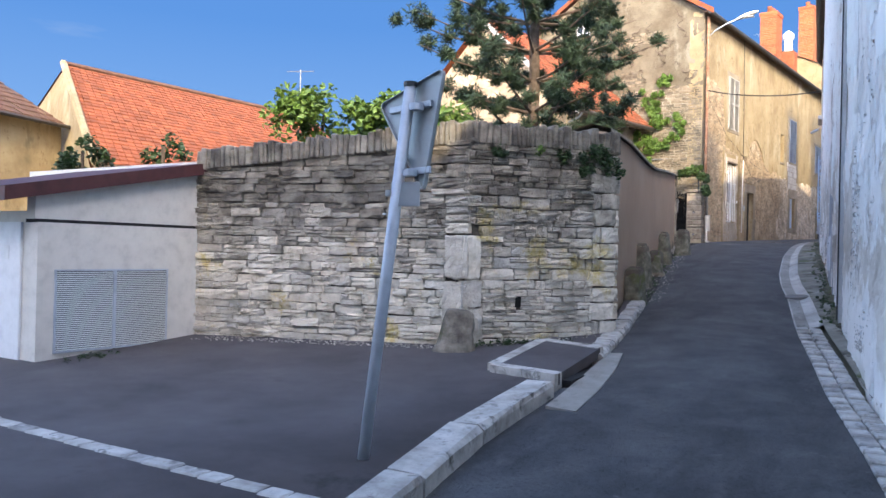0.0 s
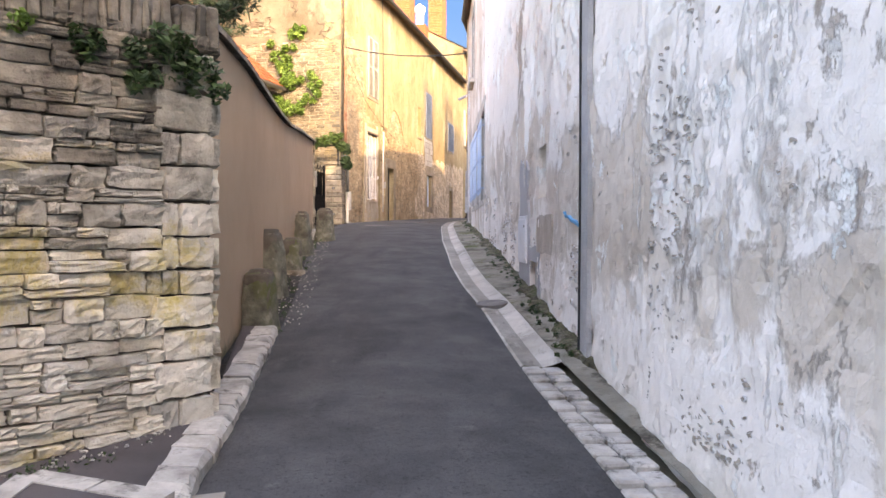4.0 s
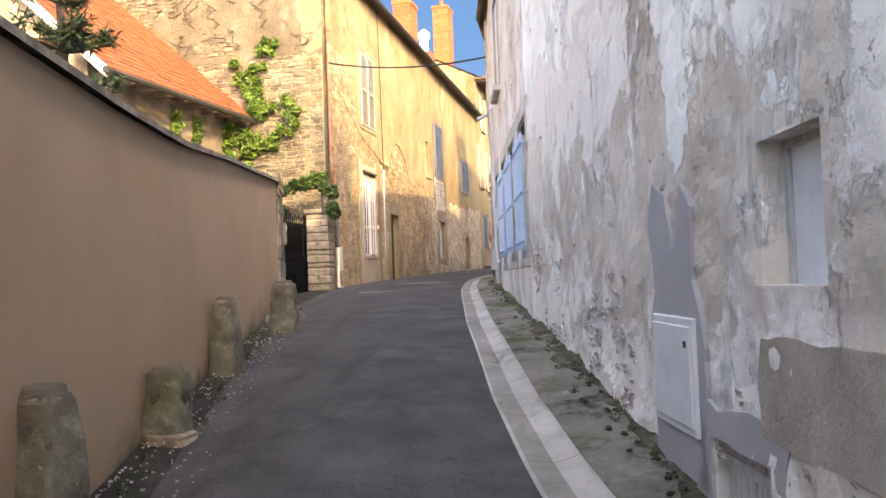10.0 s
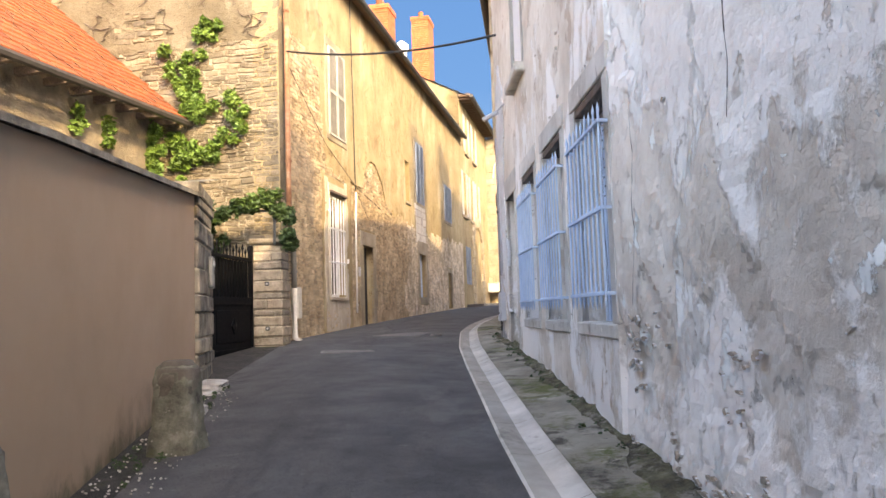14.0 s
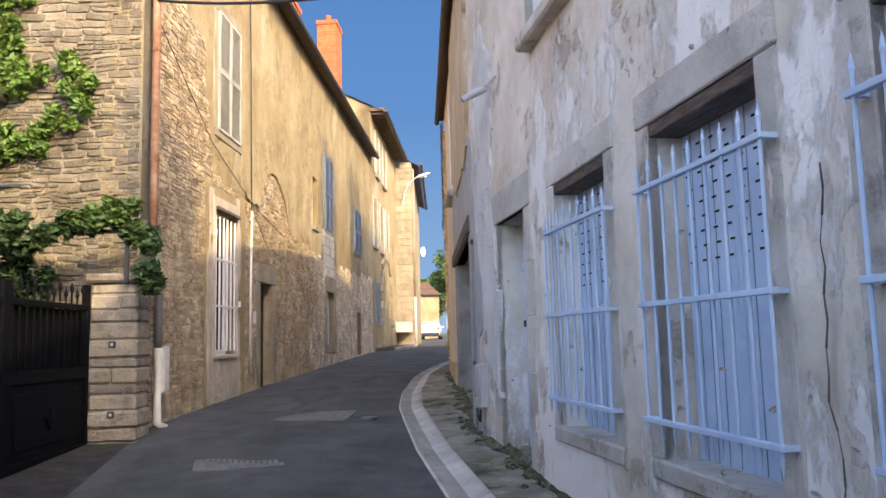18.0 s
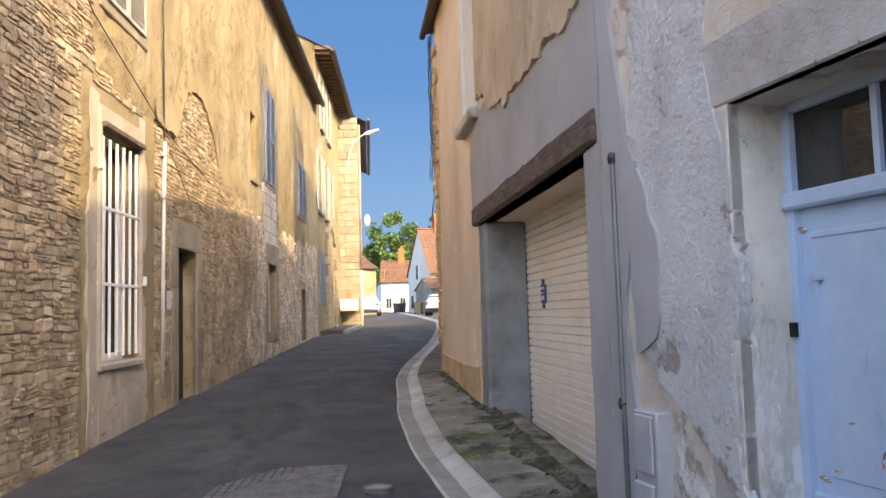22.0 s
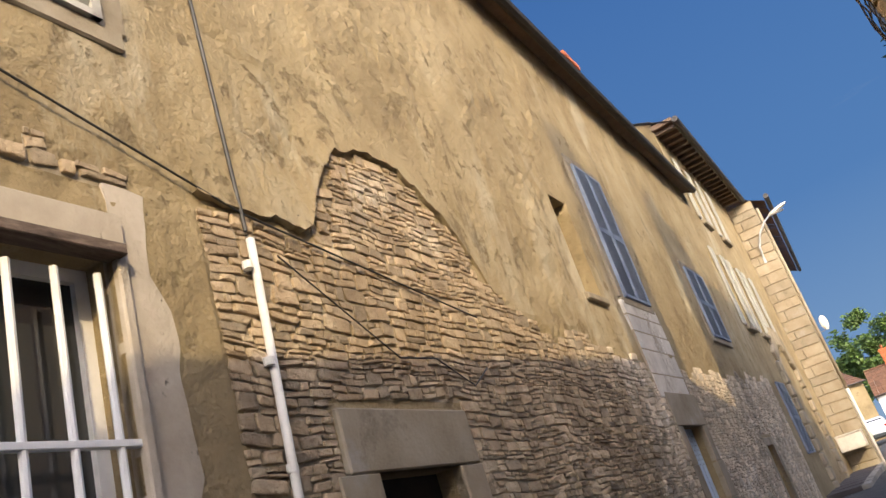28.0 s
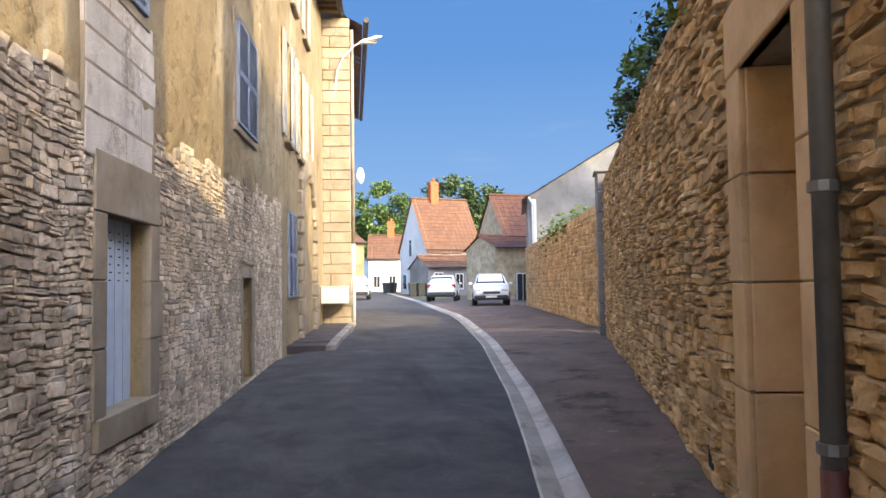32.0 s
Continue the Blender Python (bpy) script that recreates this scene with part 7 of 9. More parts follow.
def louvred(m, h, mat, label, group, leaves=2, halves=2, y=-0.03):
    a, b, c, d = h[:4]
    t = thing("shutters", m.copy(), label, "shutters", group)
    for k in range(leaves):
        x0, x1 = a + (b - a) * k / leaves + 0.006, a + (b - a) * (k + 1) / leaves - 0.006
        s = Shape().box(x0, x0 + 0.05, y - 0.02, y + 0.02, c, d).box(x1 - 0.05, x1, y - 0.02, y + 0.02, c, d)
        for q in range(halves + 1):
            z = c + (d - c) * q / halves
            s.box(x0, x1, y - 0.02, y + 0.02, max(c, z - 0.04), min(d, z + 0.04))
        lf = part("leaf", s, mat, t)
        sl = Shape()
        z = c + 0.06
        while z < d - 0.06:
            sl.add([(x0 + 0.05, y + 0.014, z), (x1 - 0.05, y + 0.014, z), (x1 - 0.05, y - 0.016, z + 0.035), (x0 + 0.05, y - 0.016, z + 0.035), (x0 + 0.05, y - 0.016, z + 0.043), (x1 - 0.05, y - 0.016, z + 0.043)], [(0, 1, 2, 3), (3, 2, 5, 4)])
            z += 0.045
        part("louvres", sl, mat, lf)
        # near-black sheet painted as the shade behind the louvres
        part("dark_gap", Shape().box(x0 + 0.05, x1 - 0.05, y + 0.016, y + 0.02, c, d), SHADEBLACK, lf)
    return t


louvred(FA, UWIN, SHUTGREY, "closed grey-white louvred shutters on the upper window", "upper shutters")
surround(FA, UWIN, 0.16, 0.2, 0.12, ASHLAR, 0.01, "pale stone surround of a shuttered window", 1)
louvred(FA, SHUT2, SHUTBLUE, "closed faded blue louvred shutters, tall", "blue shutters")
surround(FA, SHUT2, 0.14, 0.14, 0.1, ASHLAR, 0.01, "pale stone surround of a shuttered window", 1)
louvred(FA, SHUT3, SHUTBLUE, "closed faded blue louvred shutters, broad", "blue shutters")
surround(FA, SHUT3, 0.12, 0.12, 0.1, ASHLAR, 0.01, "pale stone surround of a shuttered window", 1)
# doorway, its unlit depth given by a near-black sheet
a, b, c, d = LDOOR[:4]
ld = thing("side_door", FA.copy(), "narrow dark doorway in worn stone jambs", "door")
part("dark_leaf", Shape().box(a, b, 0.17, 0.21, c, d), SHADEBLACK, ld)
part("threshold", Shape().box(a - 0.1, b + 0.1, -0.12, 0.4, c - 0.1, c + 0.05, 0.02), PALESTONE, ld)
surround(FA, (a, b, c + 0.05, d), 0.24, 0.34, 0.0, ASHLAR, 0.02, "worn dressed stone jambs and lintel of the doorway", 4, 12)
bell = thing("door_bell", FA @ Matrix.Translation((a - 0.42, -0.02, 2.4)), "small grey bell push beside the doorway", "door bell")
part("case", Shape().box(-0.03, 0.03, -0.03, 0.02, -0.12, 0.1, 0.006), PLASTICGREY, bell)
part("button", Shape().box(-0.012, 0.012, -0.036, -0.03, 0.02, 0.045), WHITEPAINT, bell)
# blind niche, bricked up
a, b, c, d = NICHE[:4]
nc = thing("blind_window", FA.copy(), "blind window recess, plastered shut", "window")
part("infill", Shape().box(a, b, 0.2, 0.25, c, d), YPLASTER, nc)
part("sill", Shape().box(a - 0.08, b + 0.08, -0.05, 0.2, c - 0.09, c, 0.015), ASHLAR, nc)
# shuttered service door
a, b, c, d = D3[:4]
sd = thing("shuttered_opening", FA.copy(), "pale lilac-blue slotted shutter in a stone frame", "shutter")
slotted_leaf(sd, a, b - 0.03, c, d, 0.13, BLUEPAINT, 7, 5, 0.93)
surround(FA, D3, 0.24, 0.42, 0.22, ASHLAR, 0.02, "heavy dressed stone frame with a cambered lintel", 3, 21)
patch("dressed_panel", FA, [(11.8, 3.68), (13.3, 3.68), (13.3, 4.76), (11.8, 4.76)], ASHLAR, 0.012, "band of dressed stone between door and window")
a, b, c, d = SLIT[:4]
sl = thing("slit_opening", FA.copy(), "narrow dark slit opening in the rubble wall", "opening")
# near-black sheet in place of the slit's unlit depth
part("dark_board", Shape().box(a, b, 0.3, 0.33, c, d), SHADEBLACK, sl)
surround(FA, SLIT, 0.14, 0.14, 0.0, ASHLAR, 0.01, "dressed stone frame of the slit", 2, 2)
# second house openings
for k, h in enumerate(BWIN):
    if k == 2:
        louvred(FA, h, SHUTBLUE, "closed blue louvred ground floor shutters", "blue shutters")
        continue
    w = thing("tall_window", FA.copy(), "tall window with pale shutters folded open", "window", "second house windows")
    glazed(w, h[0], h[1], h[2], h[3], 0.08, WHITEPAINT, 1, 2)
    for x0, x1 in ((h[0] - 0.42, h[0] - 0.02), (h[1] + 0.02, h[1] + 0.42)):
        part("shutter", Shape().box(x0, x1, -0.06, -0.02, h[2], h[3], 0.005), SHUTGREY, w)
    part("sill", Shape().box(h[0] - 0.1, h[1] + 0.1, -0.1, 0.1, h[2] - 0.12, h[2], 0.02), ASHLAR, w)
rus = thing("rusticated_arch", FA.copy(), "rusticated stone arch surround of a blocked gateway", "arch", kind="structure")
for x0 in (23.5, 26.6):
    z = 1.5
    k = 0
    while z < 4.4:
        wd = 0.55 if k % 2 else 0.4
        part("block", Shape().box(x0, x0 + wd, -0.1, 0.05, z + 0.02, z + 0.32, 0.03), ASHLAR, rus)
        z += 0.34
        k += 1
for k in range(9):
    q = math.pi * (k + 0.5) / 9
    mm = Matrix.Translation((25.3 - 1.55 * math.cos(q), 0, 4.4 + 1.2 * math.sin(q))) @ Matrix.Rotation(math.pi / 2 - q, 4, "Y")
    part("voussoir", Shape().box(-0.24, 0.24, -0.1, 0.05, -0.25, 0.25, 0.03, mm), ASHLAR, rus)
ub = thing("utility_box", FA.copy(), "white wall-mounted utility box", "cabinet")
part("case", Shape().box(28.6, 29.3, -0.75, -0.02, 2.3, 2.75, 0.02), OFFWHITE, ub)
part("lid", Shape().box(28.58, 29.32, -0.77, -0.01, 2.75, 2.79, 0.008), OFFWHITE, ub)


# ---------------------------------------------------------------- pipes, wires and lamps on the fronts
def downpipe(m, pts, r, mat, label, feet=None, straps=(), lower=None):
    t = thing("downpipe", m.copy(), label, "downpipe", "downpipes")
    part("pipe", Shape().tube(pts, r, 10), mat, t, smooth=True)
    if lower:
        part("foot", Shape().tube(lower, r * 1.08, 10), feet, t, smooth=True)
    for z, x, y in straps:
        part("strap", Shape().lathe([(r * 1.25, z - 0.02), (r * 1.25, z + 0.02)], 10, (x, y, 0)), mat, t)
    return t


x = CORNER_A + 0.15
downpipe(FA, [(x, -0.1, 8.8), (x, -0.1, 4.0), (x, -0.1, 3.0)], 0.05, RUST, "rusty brown downpipe on the house corner", WHITEPAINT, [(z, x, -0.1) for z in (4.2, 5.6, 7.0, 8.4)])
downpipe(FA, [(x, -0.1, 3.0), (x + 0.05, -0.1, 2.75), (x + 0.18, -0.1, 2.6), (x + 0.2, -0.1, 2.3), (x + 0.2, -0.1, 1.9)], 0.05, ZINC, "grey lower bend of the corner downpipe", OFFWHITE, [(2.2, x + 0.2, -0.1)], [(x + 0.2, -0.1, 1.9), (x + 0.2, -0.1, 1.0), (x + 0.22, -0.2, 0.93)])
gm = thing("gas_meter_box", FA.copy(), "white gas meter box at the house foot", "cabinet")
part("case", Shape().box(x + 0.27, x + 0.46, -0.14, 0.02, 1.35, 1.92, 0.012), OFFWHITE, gm)
part("door", Shape().box(x + 0.29, x + 0.44, -0.15, -0.14, 1.38, 1.89, 0.006), OFFWHITE, gm)
downpipe(FA, [(0.83, -0.06, 0.9), (0.83, -0.06, 2.9)], 0.02, PIPEWHITE, "thin pale conduit beside the gate pillar")
downpipe(FA, [(5.32, -0.03, 4.26), (5.26, -0.03, 3.0), (5.24, -0.03, 1.42)], 0.022, PIPEWHITE, "thin white conduit clipped to the rubble wall", None, [(z, 5.26, -0.03) for z in (1.6, 2.1, 2.6, 3.1, 3.6, 4.1)])


def wire(name, pts, r, label, sag=0.0, n=16, mat=CABLE):
    p, q = Vector(pts[0]), Vector(pts[-1])
    if len(pts) == 2:
        pts = [p.lerp(q, k / n) - Vector((0, 0, 4 * sag * (k / n) * (1 - k / n))) for k in range(n + 1)]
    ob = Shape().tube(pts, r, 6).make(name, mat)
    return tagged(ob, label, "cable", "cables")


wire("street_cable", [FA @ Vector((CORNER_A + 0.15, -0.06, 6.25)), R2 @ Vector((1.6, -0.12, 5.36))], 0.018, "black cable slung across the lane", 0.16)
wire("wall_cable", [FA @ Vector((CORNER_A + 0.15, -0.03, 6.2)), FA @ Vector((3.2, -0.03, 5.0)), FA @ Vector((5.3, -0.03, 4.4)), FA @ Vector((7.6, -0.03, 4.1))], 0.006, "thin cable stapled along the house front")
wire("wall_cable", [FA @ Vector((5.15, -0.03, 8.9)), FA @ Vector((5.25, -0.03, 6.5)), FA @ Vector((5.3, -0.03, 4.3))], 0.011, "black cable dropping down the yellow front")
wire("wall_cable", [FA @ Vector(p) for p in ((7.5, -0.03, 3.7), (7.2, -0.05, 3.55), (6.8, -0.04, 3.72), (6.4, -0.03, 3.7), (5.5, -0.03, 4.2))], 0.005, "loose cable looped above the doorway")
lamp = thing("street_lamp", FA @ Matrix.Translation((29.46, -0.4, 9.3)), "grey street lamp on a curved wall arm", "street lamp")
part("arm", Shape().tube([(0, 0.0, -0.7), (-0.12, -0.05, -0.3), (-0.18, -0.25, 0.1), (-0.2, -0.55, 0.4), (-0.2, -0.75, 0.5)], 0.032, 8), GALV, lamp)
part("bracket", Shape().box(-0.03, 0.03, -0.04, 0.04, -0.85, -0.6, 0.01), GALV, lamp)
part("head", Shape().rings([[(-0.2 + sx * w, -0.7 - l, 0.48 + l * 0.3 + sz * h) for sx, sz in ((-1, -0.4), (1, -0.4), (1, 0.4), (0.5, 1), (-0.5, 1), (-1, 0.4))] for l, w, h in ((0, 0.05, 0.04), (0.1, 0.1, 0.07), (0.5, 0.11, 0.07), (0.66, 0.04, 0.03))]), OFFWHITE, lamp)
part("lens", Shape().box(-0.28, -0.12, -1.2, -0.85, 0.48, 0.5, 0.01), LAMPGLASS, lamp)
cl_ = thing("street_lamp", FA @ Matrix.Translation((CORNER_A + 0.3, -0.06, 8.35)), "white street lamp on a straight arm at the house corner", "street lamp")
part("bracket", Shape().box(-0.04, 0.04, -0.02, 0.06, -0.3, 0.06, 0.008), GALV, cl_)
part("arm", Shape().tube([(0, 0, -0.2), (0.05, -0.25, 0.02), (0.12, -0.6, 0.2), (0.2, -1.0, 0.34)], 0.026, 8), GALV, cl_, smooth=True)
part("head", Shape().rings([[(0.2 + 0.12 * l + sx * w, -0.9 - l, 0.31 + l * 0.28 + sz * h) for sx, sz in ((-1, -0.4), (1, -0.4), (1, 0.3), (0.5, 1), (-0.5, 1), (-1, 0.3))] for l, w, h in ((0, 0.05, 0.04), (0.12, 0.1, 0.07), (0.45, 0.12, 0.075), (0.68, 0.05, 0.03))]), OFFWHITE, cl_)
part("lens", Shape().box(0.15, 0.33, -1.45, -1.1, 0.33, 0.35, 0.008), LAMPGLASS, cl_)
dish = thing("satellite_dish", PB @ Matrix.Translation((6.0, 0, 6.85)) @ Matrix.Scale(0.72, 4), "round pale satellite dish on a wall bracket", "satellite dish")
part("reflector", Shape().rings([[(0.12 * r * r - 0.1 * r * math.cos(q), -0.52 + r * 0.2 * math.cos(q), r * 0.4 * math.sin(q)) for q in np.linspace(0, 2 * math.pi, 21)[:-1]] for r in (0.02, 0.4, 0.75, 1.0)], caps=False), OFFWHITE, dish)
part("bracket", Shape().tube([(0.05, 0.1, -0.45), (0.05, -0.45, -0.4), (0.08, -0.5, 0)], 0.02, 6), ZINC, dish)
part("feed_arm", Shape().tube([(0.1, -0.5, -0.3), (-0.3, -0.35, -0.25)], 0.012, 6), ZINC, dish)
for x in (0.15, 0.55):
    downpipe(PB, [(x, -0.08, 10.3), (x, -0.08, 4.0)], 0.05, ASHLAR if x < 0.3 else ZINC, "slim downpipe on the pale house", PIPEWHITE, (), [(x, -0.08, 4.0), (x, -0.08, 1.5)])

# ---------------------------------------------------------------- covers in the road
def cover(x, y, w, d, rz, label):
    t = thing("manhole_cover", pose(x, y, ground_z(y) + 0.052, 1.5, 0, rz), label, "manhole cover")
    part("frame", Shape().box(-w / 2 - 0.04, w / 2 + 0.04, -d / 2 - 0.04, d / 2 + 0.04, -0.05, 0.004, 0.003), CASTIRON, t)
    s = Shape()
    n = 14
    for i in range(n):
        for j in range(int(n * d / w)):
            cx, cy = -w / 2 + w * (i + 0.5) / n, -d / 2 + d * (j + 0.5) / int(n * d / w)
            s.box(cx - w / n * 0.36, cx + w / n * 0.36, cy - w / n * 0.3, cy + w / n * 0.3, 0.003, 0.009)
    part("tread", s, CASTIRON, t)
    return t


cover(-1.4, 25.45, 0.85, 0.85, -8, "square cast iron manhole cover with raised tread")
cover(-1.9, 22.6, 0.7, 0.5, 10, "small grey inspection cover in the asphalt")
bx = Shape().lathe([(0.1, -0.04), (0.1, 0.006), (0.075, 0.008), (0.07, 0.0), (0.0, 0.004)], 14)
for x, y in ((-0.72, 25.1), (-0.62, 32.8)):
    t = thing("valve_cover", pose(x, y, ground_z(y) + 0.056), "small round iron valve cover", "valve cover", "valve covers")
    part("ring", Shape().lathe([(0.1, -0.04), (0.1, 0.006), (0.072, 0.008), (0.072, -0.01)], 14), CASTIRON, t)
    part("lid", Shape().lathe([(0.07, -0.02), (0.07, 0.002), (0.0, 0.004)], 14), GUTTER, t)
gr = thing("gutter_cover", pose(1.17, 9.78, ground_z(9.78) + 0.045, 6, -3, 0), "round dark iron cover set in the gutter", "manhole cover")
part("ring", Shape().lathe([(0.17, -0.04), (0.17, 0.006), (0.15, 0.008), (0.148, 0.0)], 24), CASTIRON, gr)
part("lid", Shape().lathe([(0.145, -0.03), (0.145, 0.004), (0.12, 0.007), (0.0, 0.007)], 24), CASTIRON, gr)

# ---------------------------------------------------------------- plants
def leaf_cloud(rng, centres, n, size, shape="leaf"):
    """Many small bent leaves round the given (place, radius) centres, as one mesh."""
    vs, fs = [], []
    for c, rad in centres:
        for _ in range(n):
            d = Vector((rng.gauss(0, 1), rng.gauss(0, 1), rng.gauss(0, 1)))
            d = d.normalized() * rad * rng.random() ** 0.45
            p = Vector(c) + d
            a = Vector((rng.gauss(0, 1), rng.gauss(0, 1), rng.gauss(0, 0.6))).normalized()
            b = a.cross(Vector((rng.gauss(0, 1), rng.gauss(0, 1), rng.gauss(0, 1)))).normalized()
            s = size * rng.uniform(0.6, 1.3)
            o = len(vs)
            if shape == "leaf":
                nn = a.cross(b) * s * 0.15
                vs += [p - a * s, p + b * s * 0.55 + nn, p + a * s, p - b * s * 0.55 + nn]
                fs += [(o, o + 1, o + 2, o + 3)]
            else:
                for k in range(3):
                    e = (a + b * rng.uniform(-1, 1) + Vector((0, 0, rng.uniform(-0.3, 0.6)))).normalized()
                    u = e.cross(d if d.length > 0.01 else b).normalized() * s * 0.09
                    o = len(vs)
                    vs += [p - u, p + u, p + e * s]
                    fs += [(o, o + 1, o + 2)]
    return vs, fs


def foliage(name, rng, centres, n, size, mat, parent, shape="leaf", label=""):
    vs, fs = leaf_cloud(rng, centres, n, size, shape)
    me = bpy.data.meshes.new(name)
    me.from_pydata([tuple(v) for v in vs], [], fs)
    me.materials.append(mat)
    ob = new(name, me)
    ob.parent = parent
    return tagged(ob, label)


def limb(s, rng, p, d, length, r, depth, tips, bend=0.25, kids=3, rise=0.15):
    pts, rad = [Vector(p)], [r]
    q, v = Vector(p), Vector(d).normalized()
    for k in range(4):
        v = (v + Vector((rng.uniform(-bend, bend), rng.uniform(-bend, bend), rise * rng.random()))).normalized()
        q = q + v * length / 4
        pts.append(q.copy())
        rad.append(r * (1 - 0.2 * (k + 1)))
    s.tube(pts, r, 6, rad)
    if depth == 0:
        tips += [pts[-1], pts[-2]]
        return
    for k in range(kids):
        i = rng.choice((2, 3, 4))
        e = (v + Vector((rng.uniform(-1, 1), rng.uniform(-1, 1), rng.uniform(-0.2, 0.7)))).normalized()
        limb(s, rng, pts[i], e, length * rng.uniform(0.5, 0.75), rad[i] * 0.7, depth - 1, tips, bend, kids, rise)
    tips.append(pts[-1])


def broadleaf(m, h, w, mat, label, seed, n=60, size=0.16, cat="tree"):
    rng = random.Random(seed)
    t = thing("tree", m, label, cat)
    s, tips = Shape(), []
    s.tube([(0, 0, -0.3), (0.05, 0, h * 0.2), (0, 0.06, h * 0.4)], 0.2, 8, [h * 0.03, h * 0.024, h * 0.018])
    for k in range(7):
        q = 2 * math.pi * k / 7 + rng.uniform(-0.3, 0.3)
        limb(s, rng, (0, 0, h * rng.uniform(0.22, 0.4)), (math.cos(q), math.sin(q), rng.uniform(0.5, 1.6)), w * 0.42, h * 0.012, 1, tips)
    part("trunk", s, BARK, t)
    cs = [(p, w * rng.uniform(0.09, 0.16)) for p in tips]
    for _ in range(46):
        q, u = rng.uniform(0, 2 * math.pi), rng.uniform(-1, 1)
        rr = w * 0.43 * (1 - u * u) ** 0.5 * rng.uniform(0.75, 1.05)
        cs.append(((rr * math.cos(q), rr * math.sin(q), h * 0.62 + u * h * 0.36), w * rng.uniform(0.09, 0.17)))
    foliage("crown", rng, cs, n, size, mat, t)
    return t


def pine(m, h, w, seed, label, tiers=8, n=90):
    rng = random.Random(seed)
    t = thing("pine_tree", m, label, "tree")
    s, cs = Shape(), []
    s.tube([(0, 0, -0.3), (0.03, 0, h * 0.4), (-0.05, 0.03, h * 0.75), (0, 0, h)], 0.1, 8, [0.016 * h, 0.012 * h, 0.007 * h, 0.003 * h])
    k = 0
    z = h * 0.28
    while z < h:
        f = 1 - (z / h - 0.28) / 0.74
        for j in range(tiers):
            q = 2.4 * k + j * 6.283 / tiers + rng.uniform(-0.3, 0.3)
            L = w * 0.5 * min(1, 0.3 + 1.5 * f) * rng.uniform(0.6, 1.1)
            p = Vector((0, 0, z))
            d = Vector((math.cos(q), math.sin(q), 0.1))
            pts = [p + d * L * u + Vector((0, 0, 0.16 * L * u * u + rng.uniform(-0.03, 0.03))) for u in (0, 0.35, 0.7, 1)]
            s.tube(pts, 0.03, 5, [0.03, 0.022, 0.014, 0.006])
            for u in (0.4, 0.55, 0.7, 0.85, 1.0):
                if rng.random() < 0.9:
                    e = p + d * L * u + Vector((rng.uniform(-0.2, 0.2) * L * 0.6, rng.uniform(-0.2, 0.2) * L * 0.6, 0.16 * L * u * u + rng.uniform(0, 0.1)))
                    cs.append((e, rng.uniform(0.1, 0.2) * (1 if tiers > 4 else 0.6)))
        z += h * (0.062 if tiers > 4 else 0.1)
        k += 1
    part("trunk", s, BARK, t)
    foliage("needles", rng, cs, int(n * 1.9), 0.1, NEEDLE, t, "needle")
    return t


pine(pose(-2.9, 8.9, 0.0), 8.2, 4.0, 3, "dark green pine rising behind the stone wall")
pine(pose(-3.05, 13.3, 0.6), 4.4, 1.0, 8, "slender young pine behind the pink wall", 4, 22)
rg = random.Random(21)
for k, (x, y, z, n, r) in enumerate(((-5.75, 6.7, 2.25, 16, 0.34), (-4.9, 7.2, 2.3, 14, 0.32), (-4.2, 7.5, 2.15, 12, 0.3))):
    t = thing("hedge_shrub", pose(x, y, z), "bright yellow-green shrub above the wall", "shrub", "garden shrubs")
    cs = [((rg.uniform(-0.5, 0.5), rg.uniform(-0.4, 0.4), rg.uniform(-0.5, 0.55)), r * rg.uniform(0.5, 1)) for _ in range(n)]
    part("stems", Shape().tube([(0, 0, -2), (0.05, 0, -0.4), (0.1, 0.1, 0.4)], 0.03, 6), BARK, t)
    foliage("leaves", rg, cs, 150, 0.06, LEAF, t)
# green tufts in and on the stone wall
for m, x, y, z, r, n, mat in ((SW, 1.72, -0.06, 1.62, 0.13, 6, LEAFDARK), (SW, 1.5, -0.05, 1.5, 0.09, 4, LEAFDARK), (SW, 0.85, -0.03, 1.66, 0.07, 2, LEAF), (SW, 0.4, -0.04, 1.55, 0.08, 3, LEAFDARK), (SW, 1.2, -0.04, 1.56, 0.08, 3, LEAFDARK), (SW, 1.86, -0.04, 1.48, 0.1, 4, LEAFDARK)):
    t = thing("wall_fern", m @ Matrix.Translation((x, y, z)), "small green wall plant rooted in the joints", "plant", "wall plants")
    foliage("fronds", rg, [((rg.uniform(-r, r), rg.uniform(-r * 0.6, 0), rg.uniform(-r, r)), r * 0.8) for _ in range(n)], 60, 0.03, mat, t)
    part("root", Shape().tube([(0, 0.1, 0), (0, 0, 0)], 0.008, 5), BARK, t)


def creeper(name, m, path, width, n, label, mat=LEAF, size=0.055, y=-0.06):
    t = thing(name, m.copy(), label, "climbing plant")
    part("stem", Shape().tube([(x, y + 0.02, z) for x, z in path], 0.012, 5), BARK, t)
    cs = []
    for (xa, za), (xb, zb) in zip(path, path[1:]):
        L = math.hypot(xb - xa, zb - za)
        for k in range(max(1, int(L / 0.09))):
            u = rg.random()
            cs.append(((xa + (xb - xa) * u + rg.uniform(-width, width), y - rg.uniform(0, 0.08), za + (zb - za) * u + rg.uniform(-width, width)), 0.12))
    foliage("leaves", rg, cs, n, size, mat, t)


